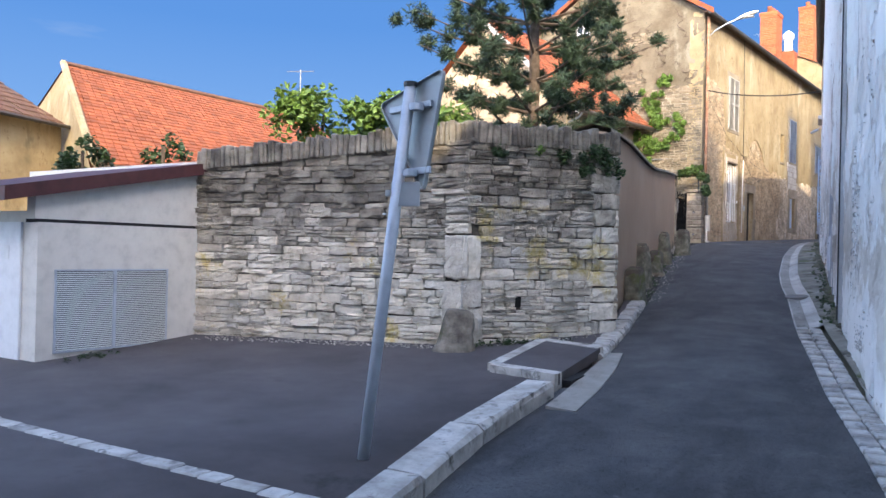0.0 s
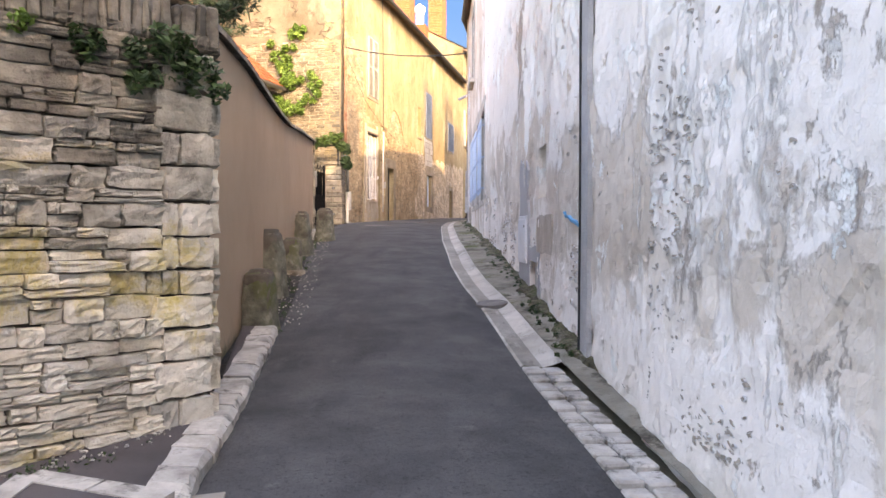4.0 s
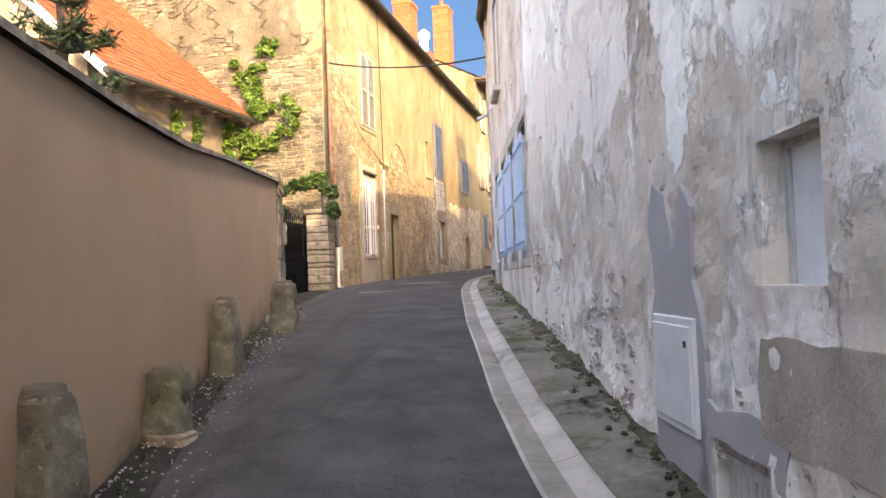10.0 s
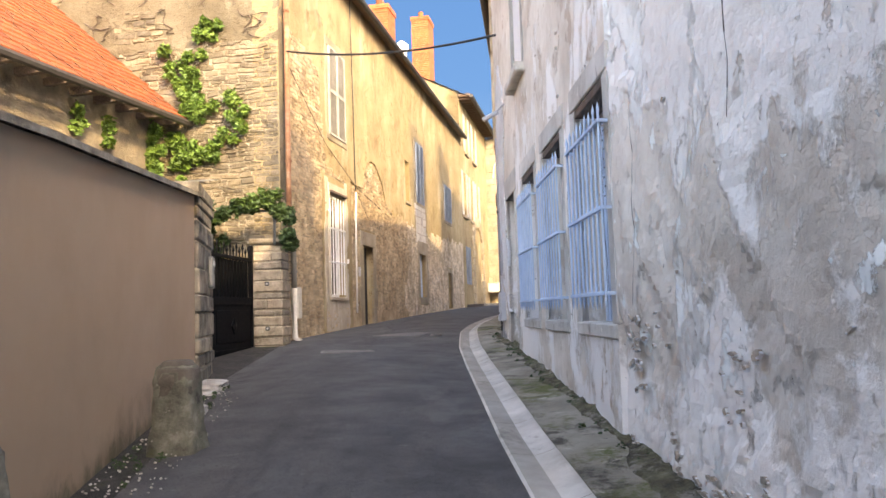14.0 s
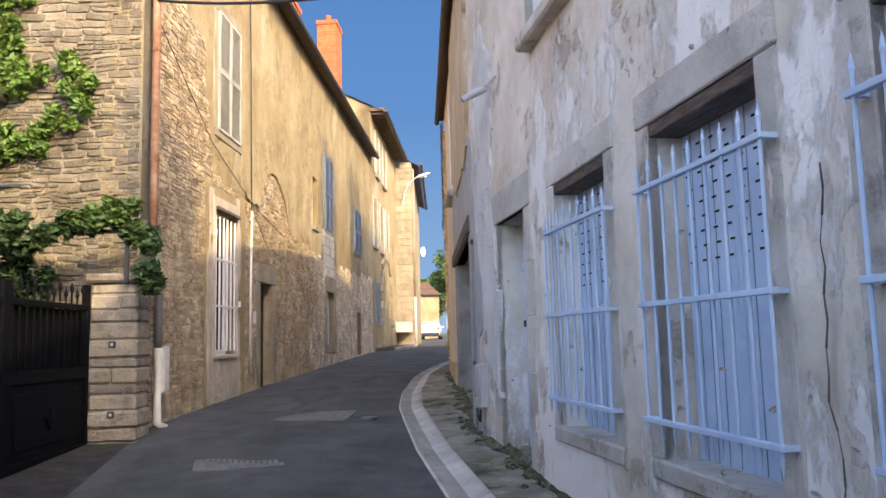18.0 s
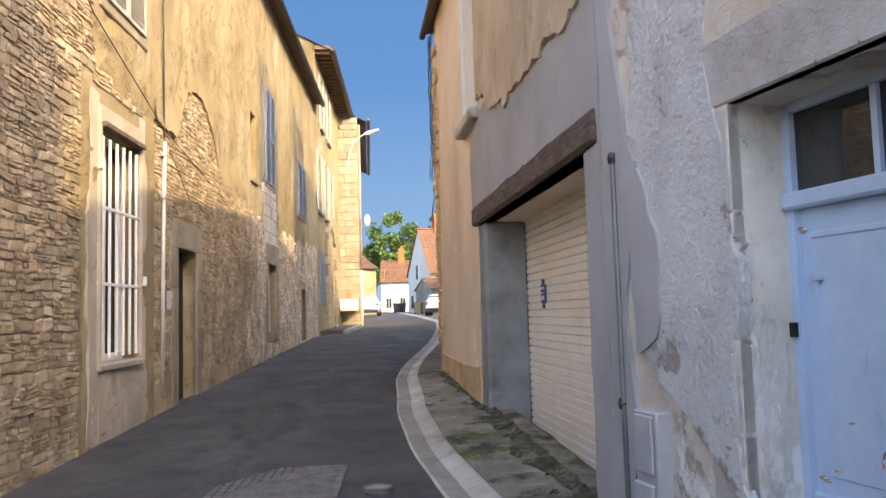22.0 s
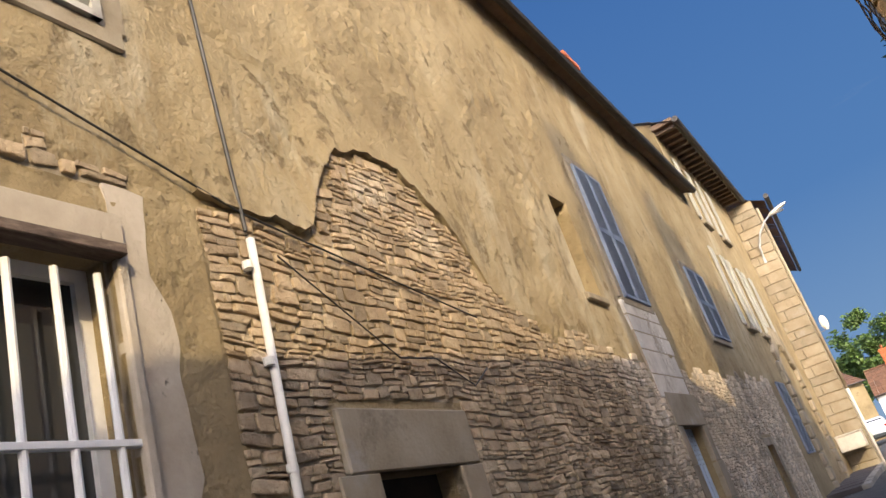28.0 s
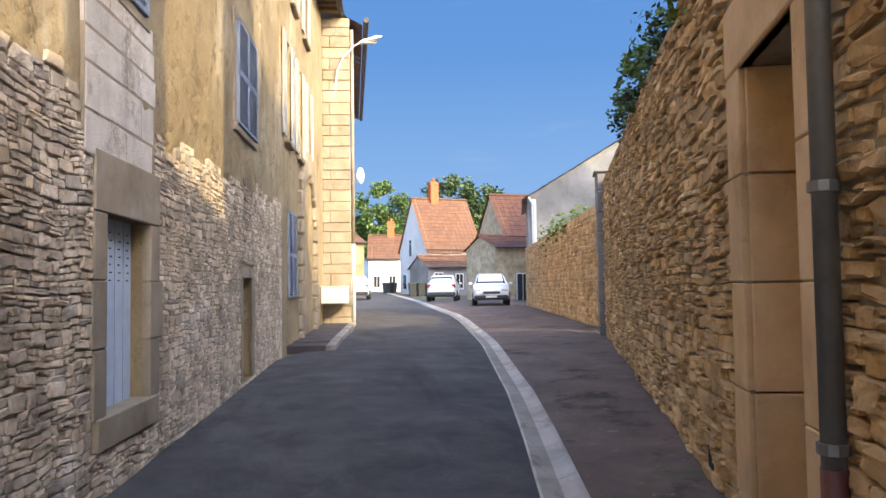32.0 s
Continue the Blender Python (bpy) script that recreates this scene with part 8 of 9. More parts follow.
creeper("virginia_creeper", GE, [(4.75, 4.0), (4.95, 4.7), (5.15, 5.2), (5.05, 5.7), (5.3, 6.2), (5.45, 6.8)], 0.2, 120, "bright green creeper climbing the sunlit gable", size=0.05)
creeper("virginia_creeper", GE, [(5.1, 5.4), (4.85, 5.9), (4.65, 6.4)], 0.14, 95, "bright green creeper shoot on the gable stones", size=0.05)
creeper("virginia_creeper", GE, [(4.8, 4.45), (5.35, 4.4), (5.65, 4.45), (5.95, 4.75), (6.05, 5.1)], 0.15, 110, "bright green creeper spreading over the gable stones", size=0.05)
creeper("virginia_creeper", GE, [(5.15, 5.2), (5.6, 5.3), (6.0, 5.45)], 0.12, 90, "bright green side shoot of the creeper", size=0.05)
creeper("virginia_creeper", GE, [(3.9, 4.6), (4.2, 4.9), (4.5, 4.3), (4.7, 4.0), (4.3, 4.2), (4.1, 4.7), (4.6, 4.7)], 0.3, 130, "leafy clump of creeper under the outbuilding eaves", LEAF, 0.06, -0.35)
gm_ = wall_frame((-4.4, 24.0), (-3.2, 24.0))
creeper("gate_ivy", gm_, [(-1.9, 3.12), (-1.4, 3.2), (-0.8, 3.16), (-0.3, 3.24), (0.2, 3.18), (0.6, 3.28), (0.95, 3.32), (1.2, 3.2), (1.33, 2.9), (1.3, 2.6)], 0.09, 150, "dark green creeper garland arching over the gate", LEAFDARK, 0.06, 0.0)
creeper("gate_ivy", gm_, [(0.55, 3.3), (0.9, 3.42), (1.15, 3.36)], 0.1, 80, "dark green creeper tuft on the gate arch", LEAFMID, 0.055, -0.05)
for k in range(4):
    z = 3.1 - 0.2 * k
    creeper("gate_ivy", gm_, [(-2.1, z), (-1.6, z + 0.05), (-1.1, z - 0.03), (-0.6, z + 0.04), (-0.1, z - 0.05)], 0.17, 90, "dense dark creeper hanging behind the gate", LEAFDARK, 0.06, 0.5 + 0.1 * k)
iv = thing("gate_arch_frame", gm_.copy(), "thin iron pergola frame over the gate", "pergola")
part("rail", Shape().box(0.0, 1.2, -0.02, 0.02, 3.16, 3.2), BLACKIRON, iv)
part("post", Shape().box(1.05, 1.09, -0.02, 0.02, 2.6, 3.2), BLACKIRON, iv)
part("pipe", Shape().tube([(-1.2, 1.0, 3.9), (0.4, 1.0, 3.92), (0.42, 1.0, 3.4)], 0.03, 6), ZINC, iv)
for k in range(30):
    x0 = GW - rg.uniform(0.3, 6.0)
    z0 = rg.uniform(6.3, 8.4)
    s = Shape()
    pts, x, z = [], x0, z0
    for _ in range(9):
        x += rg.uniform(-0.2, 0.2)
        z += rg.uniform(-0.02, 0.14)
        pts.append((x, -0.03, z))
    if k == 0:
        bare = thing("bare_vine", GE.copy(), "brown leafless vine stems spread over the gable", "climbing plant")
    part("stem", s.tube(pts, 0.012, 4), BARK, bare)
# weeds along the wall feet
weeds = []
for _ in range(220):
    y = 7.5 + 23.5 * rg.random() ** 1.3
    weeds.append(((lerp_line(WALL_R, y) - rg.uniform(0.01, 0.24) * rg.random(), y, ground_z(y) + 0.085), rg.uniform(0.01, 0.045)))
for _ in range(70):
    y = rg.uniform(8.3, 19.5)
    weeds.append(((lerp_line(((6.3, -0.75), (20, -3.1)), y) + rg.uniform(0.05, 0.35), y, ground_z(y) + 0.04), rg.uniform(0.015, 0.05)))
for _ in range(40):
    u = rg.random()
    weeds.append(((-1.8 + 1.2 * u + rg.uniform(0, 0.15), 4.35 + 1.4 * u - rg.uniform(0.05, 0.25), ground_z(4.5) + 0.12), rg.uniform(0.03, 0.07)))
for _ in range(10):
    weeds.append(((-5.1 + rg.uniform(0, 0.2), rg.uniform(1.7, 2.6), ground_z(2.2) + 0.1), rg.uniform(0.03, 0.07)))
vs, fs = leaf_cloud(rg, weeds, 36, 0.013)
me = bpy.data.meshes.new("weeds")
me.from_pydata([tuple(v) for v in vs], [], fs)
me.materials.append(LEAFDARK)
tagged(new("weeds", me), "small weeds and moss along the wall feet", "weeds", kind="stuff")
# litter of pale chips and dry leaves at the foot of the stone wall and the bollards
ch = Shape()
for _ in range(1100):
    if rg.random() < 0.4:
        u = rg.random()
        x, y = -4.9 + 4.3 * u + rg.uniform(-0.05, 0.05), 3.7 + (0.75 * min(u / 0.72, 1) + 1.3 * max(0, (u - 0.72) / 0.28)) - rg.uniform(0.04, 0.3)
        z = ground_z(y) + 0.09
    else:
        y = rg.uniform(8.6, 19)
        x = lerp_line(((6.3, -0.75), (20, -3.1)), y) + 0.05 + 0.5 * rg.random() ** 1.5
        z = ground_z(y) + 0.045
    w = rg.uniform(0.003, 0.011) if z < 0 else rg.uniform(0.003, 0.009)
    ch.box(-w, w, -w * 0.7, w * 0.7, -0.004, w * 0.6, 0, pose(x, y, z, rg.uniform(-20, 20), rg.uniform(-20, 20), rg.uniform(0, 360)))
tagged(ch.make("stone_chips", KERB), "pale stone chips and litter along the wall foot", "litter", kind="stuff")

# ---------------------------------------------------------------- chimneys and aerials
chm = chimney(GE @ Matrix.Translation((GW / 2 + 0.1, 0.4, EAVE_A + GABLE_RISE - 0.55)), 1.5, 0.7, 1.9, 0, ASHLAR, "broad stone chimney on the gable top")
for s_, y_, w_, h_, p_ in ((16.6, 2.2, 1.1, 2.6, 3), (23.4, 2.0, 1.2, 4.0, 2)):
    chimney(FA @ Matrix.Translation((s_, y_, 10.6 if s_ < 20 else 11.2)), w_, 0.8, h_, p_)
cc = thing("chimney_cowl", FA @ Matrix.Translation((20.3, 2.3, 11.7)), "white metal chimney cowl", "chimney")
part("flue", Shape().lathe([(0.22, -0.5), (0.22, 1.0), (0.3, 1.05), (0.3, 1.3), (0.05, 1.5)], 12), WHITEPAINT, cc)
part("base", Shape().box(-0.4, 0.4, -0.4, 0.4, -1.0, 0.3, 0.02), TILE, cc)
# unseen ridge chimneys, placed and heightened for their shadows on the front opposite
for x, y, z, h in ((6.15, 10.4, 9.0, 5.2), (4.45, 26.6, 9.2, 3.9), (4.62, 31.8, 9.2, 3.6)):
    chimney(pose(x, y, z, 0, 0, 24), 1.3, 0.6, h, 2, label="unseen brick chimney placed for its shadow on the house front")
aer = thing("tv_aerial", FA @ Matrix.Translation((19.0, 3.2, EAVE_A + 1.6)), "thin roof aerial with cross rods", "aerial")
part("mast", Shape().tube([(0, 0, 0), (0, 0, 2.6)], 0.02, 6), ZINC, aer)
for k in range(5):
    part("rod", Shape().tube([(-0.4 + 0.05 * k, 0.2 * k - 0.4, 2.3), (0.4 - 0.05 * k, 0.2 * k - 0.4, 2.3)], 0.008, 5), ZINC, aer)
part("boom", Shape().tube([(0, -0.6, 2.3), (0, 0.6, 2.3)], 0.012, 5), ZINC, aer)

# ---------------------------------------------------------------- outbuilding with the orange roof beside the gable
ob_m = wall_frame((-6.25, 20.3), (-5.15, 25.3)) @ Matrix.Translation((0, 0.35, 0))
out = thing("outbuilding", ob_m, "old outbuilding with an orange clay tile roof", "outbuilding")
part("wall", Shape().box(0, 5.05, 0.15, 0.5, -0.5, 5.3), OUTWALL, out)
part("end_wall", Shape().add([(0, 0.2, -0.5), (0, 7.0, -0.5), (0, 7.0, 5.4), (0, 3.6, 8.45), (0, 0.2, 5.4), (0.3, 0.2, -0.5), (0.3, 7.0, -0.5), (0.3, 7.0, 5.4), (0.3, 3.6, 8.45), (0.3, 0.2, 5.4)], [(0, 1, 2, 3, 4), (5, 6, 7, 8, 9), (2, 3, 8, 7), (3, 4, 9, 8), (0, 4, 9, 5)]), RUBBLE, out)
roof_slope("tile_roof", None, -0.15, 5.05, 5.36, 3.6, 3.2, TILE, "weathered orange clay tiles", 0.35, 0.2, 0.17, out)
part("back_roof", Shape().add([(-0.15, 3.6, 8.6), (5.05, 3.6, 8.6), (5.05, 7.2, 5.4), (-0.15, 7.2, 5.4)], [(0, 1, 2, 3)]), TILE, out)
part("eaves_gutter", Shape().tube([(x, -0.42, 4.98) for x in (-0.2, 2, 4, 5.0)], 0.07, 8), GUTTERMETAL, out)
part("gutter_outlet", Shape().tube([(0.1, -0.42, 4.95), (0.1, -0.3, 4.8), (0.1, 0.1, 4.65)], 0.04, 8), ZINC, out)
part("verge_board", Shape().add([(-0.18, -0.4, 4.85), (-0.18, 3.6, 8.42), (-0.18, 3.6, 8.6), (-0.18, -0.4, 5.05), (-0.1, -0.4, 4.85), (-0.1, 3.6, 8.42), (-0.1, 3.6, 8.6), (-0.1, -0.4, 5.05)], [(0, 1, 2, 3), (4, 5, 6, 7), (3, 2, 6, 7), (0, 3, 7, 4)]), GREYWOOD, out)
for k in range(9):
    part("rafter", Shape().box(0.2 + k * 0.55, 0.3 + k * 0.55, -0.33, 0.2, 4.95, 5.07), DARKWOOD, out)
part("flashing", Shape().add([(4.95, -0.38, 5.05), (5.12, -0.38, 5.05), (5.12, 3.6, 8.6), (4.95, 3.6, 8.6), (5.0, -0.38, 5.27), (5.12, -0.38, 5.27), (5.12, 3.6, 8.82), (5.0, 3.6, 8.82)], [(0, 1, 2, 3), (4, 5, 6, 7), (0, 1, 5, 4), (0, 3, 7, 4), (1, 2, 6, 5)]), WHITEPAINT, out, "white mortar flashing along the gable")
for x_, z_ in ((3.2, 4.6), (2.5, 4.7)):
    creeper("hanging_creeper", ob_m, [(x_, z_ + 0.2), (x_ + 0.05, z_ - 0.1), (x_, z_ - 0.35)], 0.06, 30, "short green creeper hanging from the eaves", LEAF, 0.06, 0.08)

# ---------------------------------------------------------------- buildings seen over the walls at the start
def house(m, w, d, h, rise, wall, roof, label, wins=(), ridge="x", chim=0, row=0.4, tw=0.4, cat="house"):
    """A house whose front runs along x and lies at y = 0; wins: (x0, x1, z0, z1) in front, with a fifth value 1 on the left side."""
    t = thing("house", m, label, cat)
    if ridge == "x":
        part("wall", Shape().box(0, w, 0, d, -1.5, h), wall, t)
        part("gable", Shape().add([(0, 0, h), (0, d, h), (0, d / 2, h + rise), (0.3, 0, h), (0.3, d, h), (0.3, d / 2, h + rise)], [(0, 1, 2), (3, 4, 5), (0, 2, 5, 3), (1, 2, 5, 4)]), wall, t)
        part("gable", Shape().add([(w, 0, h), (w, d, h), (w, d / 2, h + rise), (w - 0.3, 0, h), (w - 0.3, d, h), (w - 0.3, d / 2, h + rise)], [(0, 1, 2), (3, 4, 5), (0, 2, 5, 3), (1, 2, 5, 4)]), wall, t)
        roof_slope("roof", None, -0.15, w + 0.15, h, d / 2, rise, roof, "", 0.3, row, tw, t)
        part("back_roof", Shape().add([(-0.15, d / 2, h + rise + 0.04), (w + 0.15, d / 2, h + rise + 0.04), (w + 0.15, d + 0.3, h - 0.2), (-0.15, d + 0.3, h - 0.2)], [(0, 1, 2, 3)]), roof, t)
        part("ridge", Shape().tube([(-0.15, d / 2, h + rise + 0.05), (w + 0.15, d / 2, h + rise + 0.05)], 0.11, 8), roof, t)
        part("eaves_gutter", Shape().tube([(-0.15, -0.36, h - 0.1), (w + 0.15, -0.36, h - 0.1)], 0.06, 6), GUTTERMETAL, t)
    else:
        part("wall", Shape().box(0, w, 0, d, -1.5, h), wall, t)
        part("gable", Shape().add([(0, 0, h), (w, 0, h), (w / 2, 0, h + rise), (0, 0.3, h), (w, 0.3, h), (w / 2, 0.3, h + rise)], [(0, 1, 2), (3, 4, 5), (0, 2, 5, 3), (1, 2, 5, 4)]), wall, t)
        for sg in (0, 1):
            mm = wall_frame((0, d), (0, 0)) if sg == 0 else wall_frame((w, 0), (w, d))
            ob = roof_slope("roof", None, -0.1, d + 0.2, h, w / 2, rise, roof, "", 0.3, row, tw, t)
            ob.matrix_local = mm
    for wn_ in wins:
        if len(wn_) > 4:
            pm = Matrix(((0, 1, 0, 0), (-1, 0, 0, d), (0, 0, 1, 0), (0, 0, 0, 1)))
        else:
            pm = Matrix()
        a, b, c, e = wn_[:4]
        wo = part("window", Shape().box(a - 0.07, b + 0.07, -0.04, 0.02, c - 0.07, e + 0.07, 0.01, pm), WHITEPAINT, t)
        part("pane", Shape().box(a, (a + b) / 2 - 0.025, -0.05, -0.02, c, e, 0, pm), GLASS, wo)
        part("pane", Shape().box((a + b) / 2 + 0.025, b, -0.05, -0.02, c, e, 0, pm), GLASS, wo)
    if chim:
        part("chimney", Shape().box(chim - 0.4, chim + 0.4, d / 2 - 0.35, d / 2 + 0.35, h + rise - 0.5, h + rise + 1.7, 0.02).box(chim - 0.45, chim + 0.45, d / 2 - 0.4, d / 2 + 0.4, h + rise + 1.5, h + rise + 1.6), BRICK, t)
        part("pot", Shape().lathe([(0.14, 0), (0.12, 0.4)], 10, (chim, d / 2, h + rise + 1.7)), TILE, t)
    return t


def skew_roof(s, ea, eb, ra, rb, row, tw):
    """Tiles laid between an eaves line ea-eb and a ridge line ra-rb."""
    ea, eb, ra, rb = (Vector(p) for p in (ea, eb, ra, rb))
    n, m2 = int((ra - ea).length / row), int((eb - ea).length / tw)
    q = lambda u, v: ea.lerp(eb, u).lerp(ra.lerp(rb, u), v)
    r2 = random.Random(3)
    for i in range(n):
        for c in range(m2):
            up = Vector((0, 0, 0.03 + r2.uniform(-0.012, 0.014)))
            a, b, c2, d2 = q(c / m2, i / n), q((c + 0.94) / m2, i / n), q((c + 0.94) / m2, (i + 1.1) / n), q(c / m2, (i + 1.1) / n)
            s.add([a + up, b + up, c2, d2, a, b], [(0, 1, 2, 3), (4, 5, 1, 0)])
    return s


big = thing("house", Matrix(), "large house with a glowing orange tile roof", "house")
EL, ER, RL, RR = Vector((-14.4, 9.05, 2.4)), Vector((-13.6, 20.0, 2.4)), Vector((-20.4, 12.25, 6.05)), Vector((-19.7, 23.2, 6.05))
part("roof", skew_roof(Shape(), EL, ER, RL, RR, 0.27, 0.22), TILE, big)
part("back_roof", Shape().add([RL, RR, RR + Vector((-6, 1, -3.6)), RL + Vector((-6, 1, -3.6))], [(0, 1, 2, 3)]), TILE, big)
part("ridge", Shape().tube([RL + Vector((0, 0, 0.03)), RR + Vector((0, 0, 0.03))], 0.1, 6), TILEPALE, big)
inn = Vector((-0.5, 0.2, -0.15))
for e_, r_, nm in ((EL, RL, "gable"), (ER, RR, "gable")):
    o_ = Vector((0.1, -0.35, 0)) if nm and e_ is EL else Vector((0, 0.05, 0))
    part("gable", Shape().add([(e_ + inn) * 1, r_ + Vector((0, 0, -0.1)), Vector((r_.x - 6, r_.y + 1, 2.3)), Vector((r_.x - 6, r_.y + 1, -1.5)), Vector((e_.x - 0.5, e_.y + 0.2, -1.5))], [(0, 1, 2, 3, 4)]), YPLASTER, big)
    part("verge", Shape().tube([e_ + o_ * 0.2, r_ + o_ * 0.2 + Vector((0, 0, 0.05))], 0.11, 6), YPLASTER if e_ is EL else TILE, big)
part("wall", Shape().add([(EL.x - 0.4, EL.y + 0.2, -1.5), (ER.x - 0.4, ER.y, -1.5), (ER.x - 0.4, ER.y, 2.45), (EL.x - 0.4, EL.y + 0.2, 2.45)], [(0, 1, 2, 3)]), OCHRE, big)
part("chimney", Shape().box(RR.x - 0.35, RR.x + 0.35, RR.y - 0.8, RR.y - 0.1, RR.z - 0.8, RR.z + 0.55, 0.03), OCHRE, big)
aer2 = thing("tv_aerial", pose(RR.x, RR.y - 0.45, RR.z + 0.5), "thin roof aerial with cross rods", "aerial")
part("mast", Shape().tube([(0, 0, 0), (0, 0, 1.5)], 0.02, 6), ZINC, aer2)
part("boom", Shape().tube([(-0.5, -0.3, 1.4), (0.5, 0.3, 1.45)], 0.015, 5), ZINC, aer2)
house(wall_frame((-17.2, 3.6), (-19.2, 11.4)), 8.0, 6.0, 3.95, 1.7, YPLASTER, TILEPALE, "low neighbouring house with a pale tile roof", row=0.4, tw=0.3)
for x, y, z, hw in ((-8.45, 4.4, 1.55, 0.3), (-7.35, 5.0, 1.65, 0.4)):
    t = thing("hedge_shrub", pose(x, y, z), "dark green climbing shrub before the orange roof", "shrub", "garden shrubs")
    foliage("leaves", rg, [((rg.uniform(-hw, hw), rg.uniform(-0.2, 0.2), rg.uniform(-0.5, 0.45)), 0.16) for _ in range(16 if hw < 0.35 else 8)], 70, 0.05, LEAFDARK, t)
    part("stem", Shape().tube([(0, 0, -3), (0, 0, 0.3)], 0.03, 6), BARK, t)
# unseen row added across the road behind the walk's start, shading the forecourt
house(wall_frame((7.0, -15.0), (-15.0, -13.0)) @ Matrix.Translation((0, 0, -1.4)), 22.0, 9.0, 9.5, 3.9, PLASTER2, TILEDARK, "unseen two-storey house row added across the road for shade", [(2 + 3.2 * k, 3.0 + 3.2 * k, 1.2 + 3.1 * j, 2.9 + 3.1 * j) for k in range(6) for j in range(2)], "x", 9, 0.5, 0.5)

# ---------------------------------------------------------------- far end of the lane
def along(a, u, w):
    return (a[0] + u[0] * w, a[1] + u[1] * w)


UV = (0.975, 0.22)
house(wall_frame((12.8, 101.0), along((12.8, 101.0), UV, 5)) @ Matrix.Translation((0, 0, 2.1)), 5.6, 6.6, 4.17, 4.9, WHITEHOUSE, TILEPALE, "white gabled house with a faded red roof",
      [(2.5, 3.1, 3.6, 5.2, 1), (0.9, 1.7, 0.5, 1.9, 1), (3.4, 4.2, 0.5, 1.9, 1)], "x", 2.2, 0.4, 0.4)
house(wall_frame((11.8, 95.2), along((11.8, 95.2), UV, 5)) @ Matrix.Translation((0, 0, 2.0)), 4.4, 4.0, 2.5, 0.9, GREYHOUSE, TILEPALE, "low lean-to with blotched grey walls", [(0.6, 1.3, 0.4, 1.9), (2.6, 3.2, 0.6, 1.8)], "x", 0, 0.4, 0.4)
house(wall_frame((15.8, 85.9), along((15.8, 85.9), (0.99, 0.13), 5)) @ Matrix.Translation((0, 0, 2.0)), 6.0, 5.4, 4.5, 3.2, RUBBLE, TILEDARK, "narrow stone gabled barn with a dark red roof", [], "x", 0, 0.4, 0.4)
house(wall_frame((12.9, 78.5), along((12.9, 78.5), UV, 5)) @ Matrix.Translation((0, 0, 1.8)), 3.6, 4.0, 3.5, 0.7, RUBBLE, TILEDARK, "low rubble outhouse with a dark doorway", [(1.6, 2.4, -1.2, 1.7)], "x", 0, 0.4, 0.4)
house(wall_frame((11.9, 68.6), along((11.9, 68.6), (0.95, -0.3), 5)) @ Matrix.Translation((0, 0, 1.7)), 9.5, 9.0, 5.55, 2.8, GREYHOUSE, ROOFGREY, "grey rendered gabled house behind the garden wall", [], "y", 0, 0.5, 0.5)
house(wall_frame((9.85, 121.7), (13.8, 121.1)) @ Matrix.Translation((0, 0, 2.3)), 4.0, 6.5, 3.9, 2.8, WHITEHOUSE, TILEPALE, "small far house with a red tile roof", [(0.6, 1.3, 0.5, 1.8), (2.4, 3.1, 0.5, 1.8)], "x", 2.6, 0.5, 0.5)
# houses out of sight: across the road behind the start of the lane, and behind the tall garden wall
# both added only for the shade they throw on forecourt and house front
house(wall_frame((6.5, -9.0), (-4.5, -9.0)) @ Matrix.Translation((0, 0, -1.0)), 11.0, 4.2, 10.6, 1.8, PLASTER2, TILEDARK, "unseen plastered house added across the road to block sun", [], "x", 0, 0.6, 0.6)
house(wall_frame((4.3, 36.5), (4.2, 32.0)) @ Matrix.Translation((0, 0, 1.0)), 4.5, 5.0, 9.9, 1.8, PLASTER2, TILEDARK, "unseen plastered house added behind the garden wall to block sun", [], "x", 0, 0.6, 0.6)
house(wall_frame((3.6, 95.0), (6.6, 96.0)) @ Matrix.Translation((0, 0, 2.0)), 3.1, 6.0, 4.6, 1.2, YPLASTER, TILEPALE, "pale sunlit cottage at the bend", [], "x", 0, 0.5, 0.5)
dp_ = thing("downpipe", pose(12.15, 68.35, 1.7), "white downpipe on the grey house corner", "downpipe", "downpipes")
part("pipe", Shape().tube([(0, -0.1, 0), (0, -0.1, 5.0), (-0.3, -0.1, 5.5)], 0.06, 8), WHITEPAINT, dp_)
part("corner_strip", Shape().box(-0.12, 0.1, -0.06, 0.05, 0, 5.4), WHITEHOUSE, dp_)
broadleaf(pose(13.75, 139.4, 2.4), 15.0, 9.0, LEAFMID, "broad green tree beyond the houses", 5, 130, 0.3)
broadleaf(pose(25.8, 147.4, 2.4), 17.0, 12, LEAFDARK, "dark green tree crown behind the white house", 6, 110, 0.35)
broadleaf(pose(34.0, 160, 2.4), 17.0, 12, LEAFDARK, "dark green tree crown behind the white house", 7, 90, 0.4)
broadleaf(pose(8.5, 150, 2.4), 9.5, 8, LEAF, "green garden tree at the bend of the lane", 9, 90, 0.3)


# unseen rear wing and trees beyond the wall, added to shade the far lane
house(wall_frame((6.0, 39.0), (6.0, 24.0)) @ Matrix.Translation((0, 0, 1.0)), 15.0, 5.0, 7.3, 2.6, PLASTER2, TILEDARK, "unseen rear wing added behind the house row to block sun", [], "x", 0, 0.6, 0.6)
for x, y, h, w, sd in ((21.0, 42.0, 15.0, 11, 31), (24.5, 51.0, 16.5, 11, 32), (28.0, 60.0, 17.0, 11, 33), (31.5, 68.5, 18.5, 12, 34)):
    broadleaf(pose(x, y, 1.5), h, w, LEAFDARK, "unseen tall dark tree added beyond the stone wall for shade", sd, 90, 0.42)


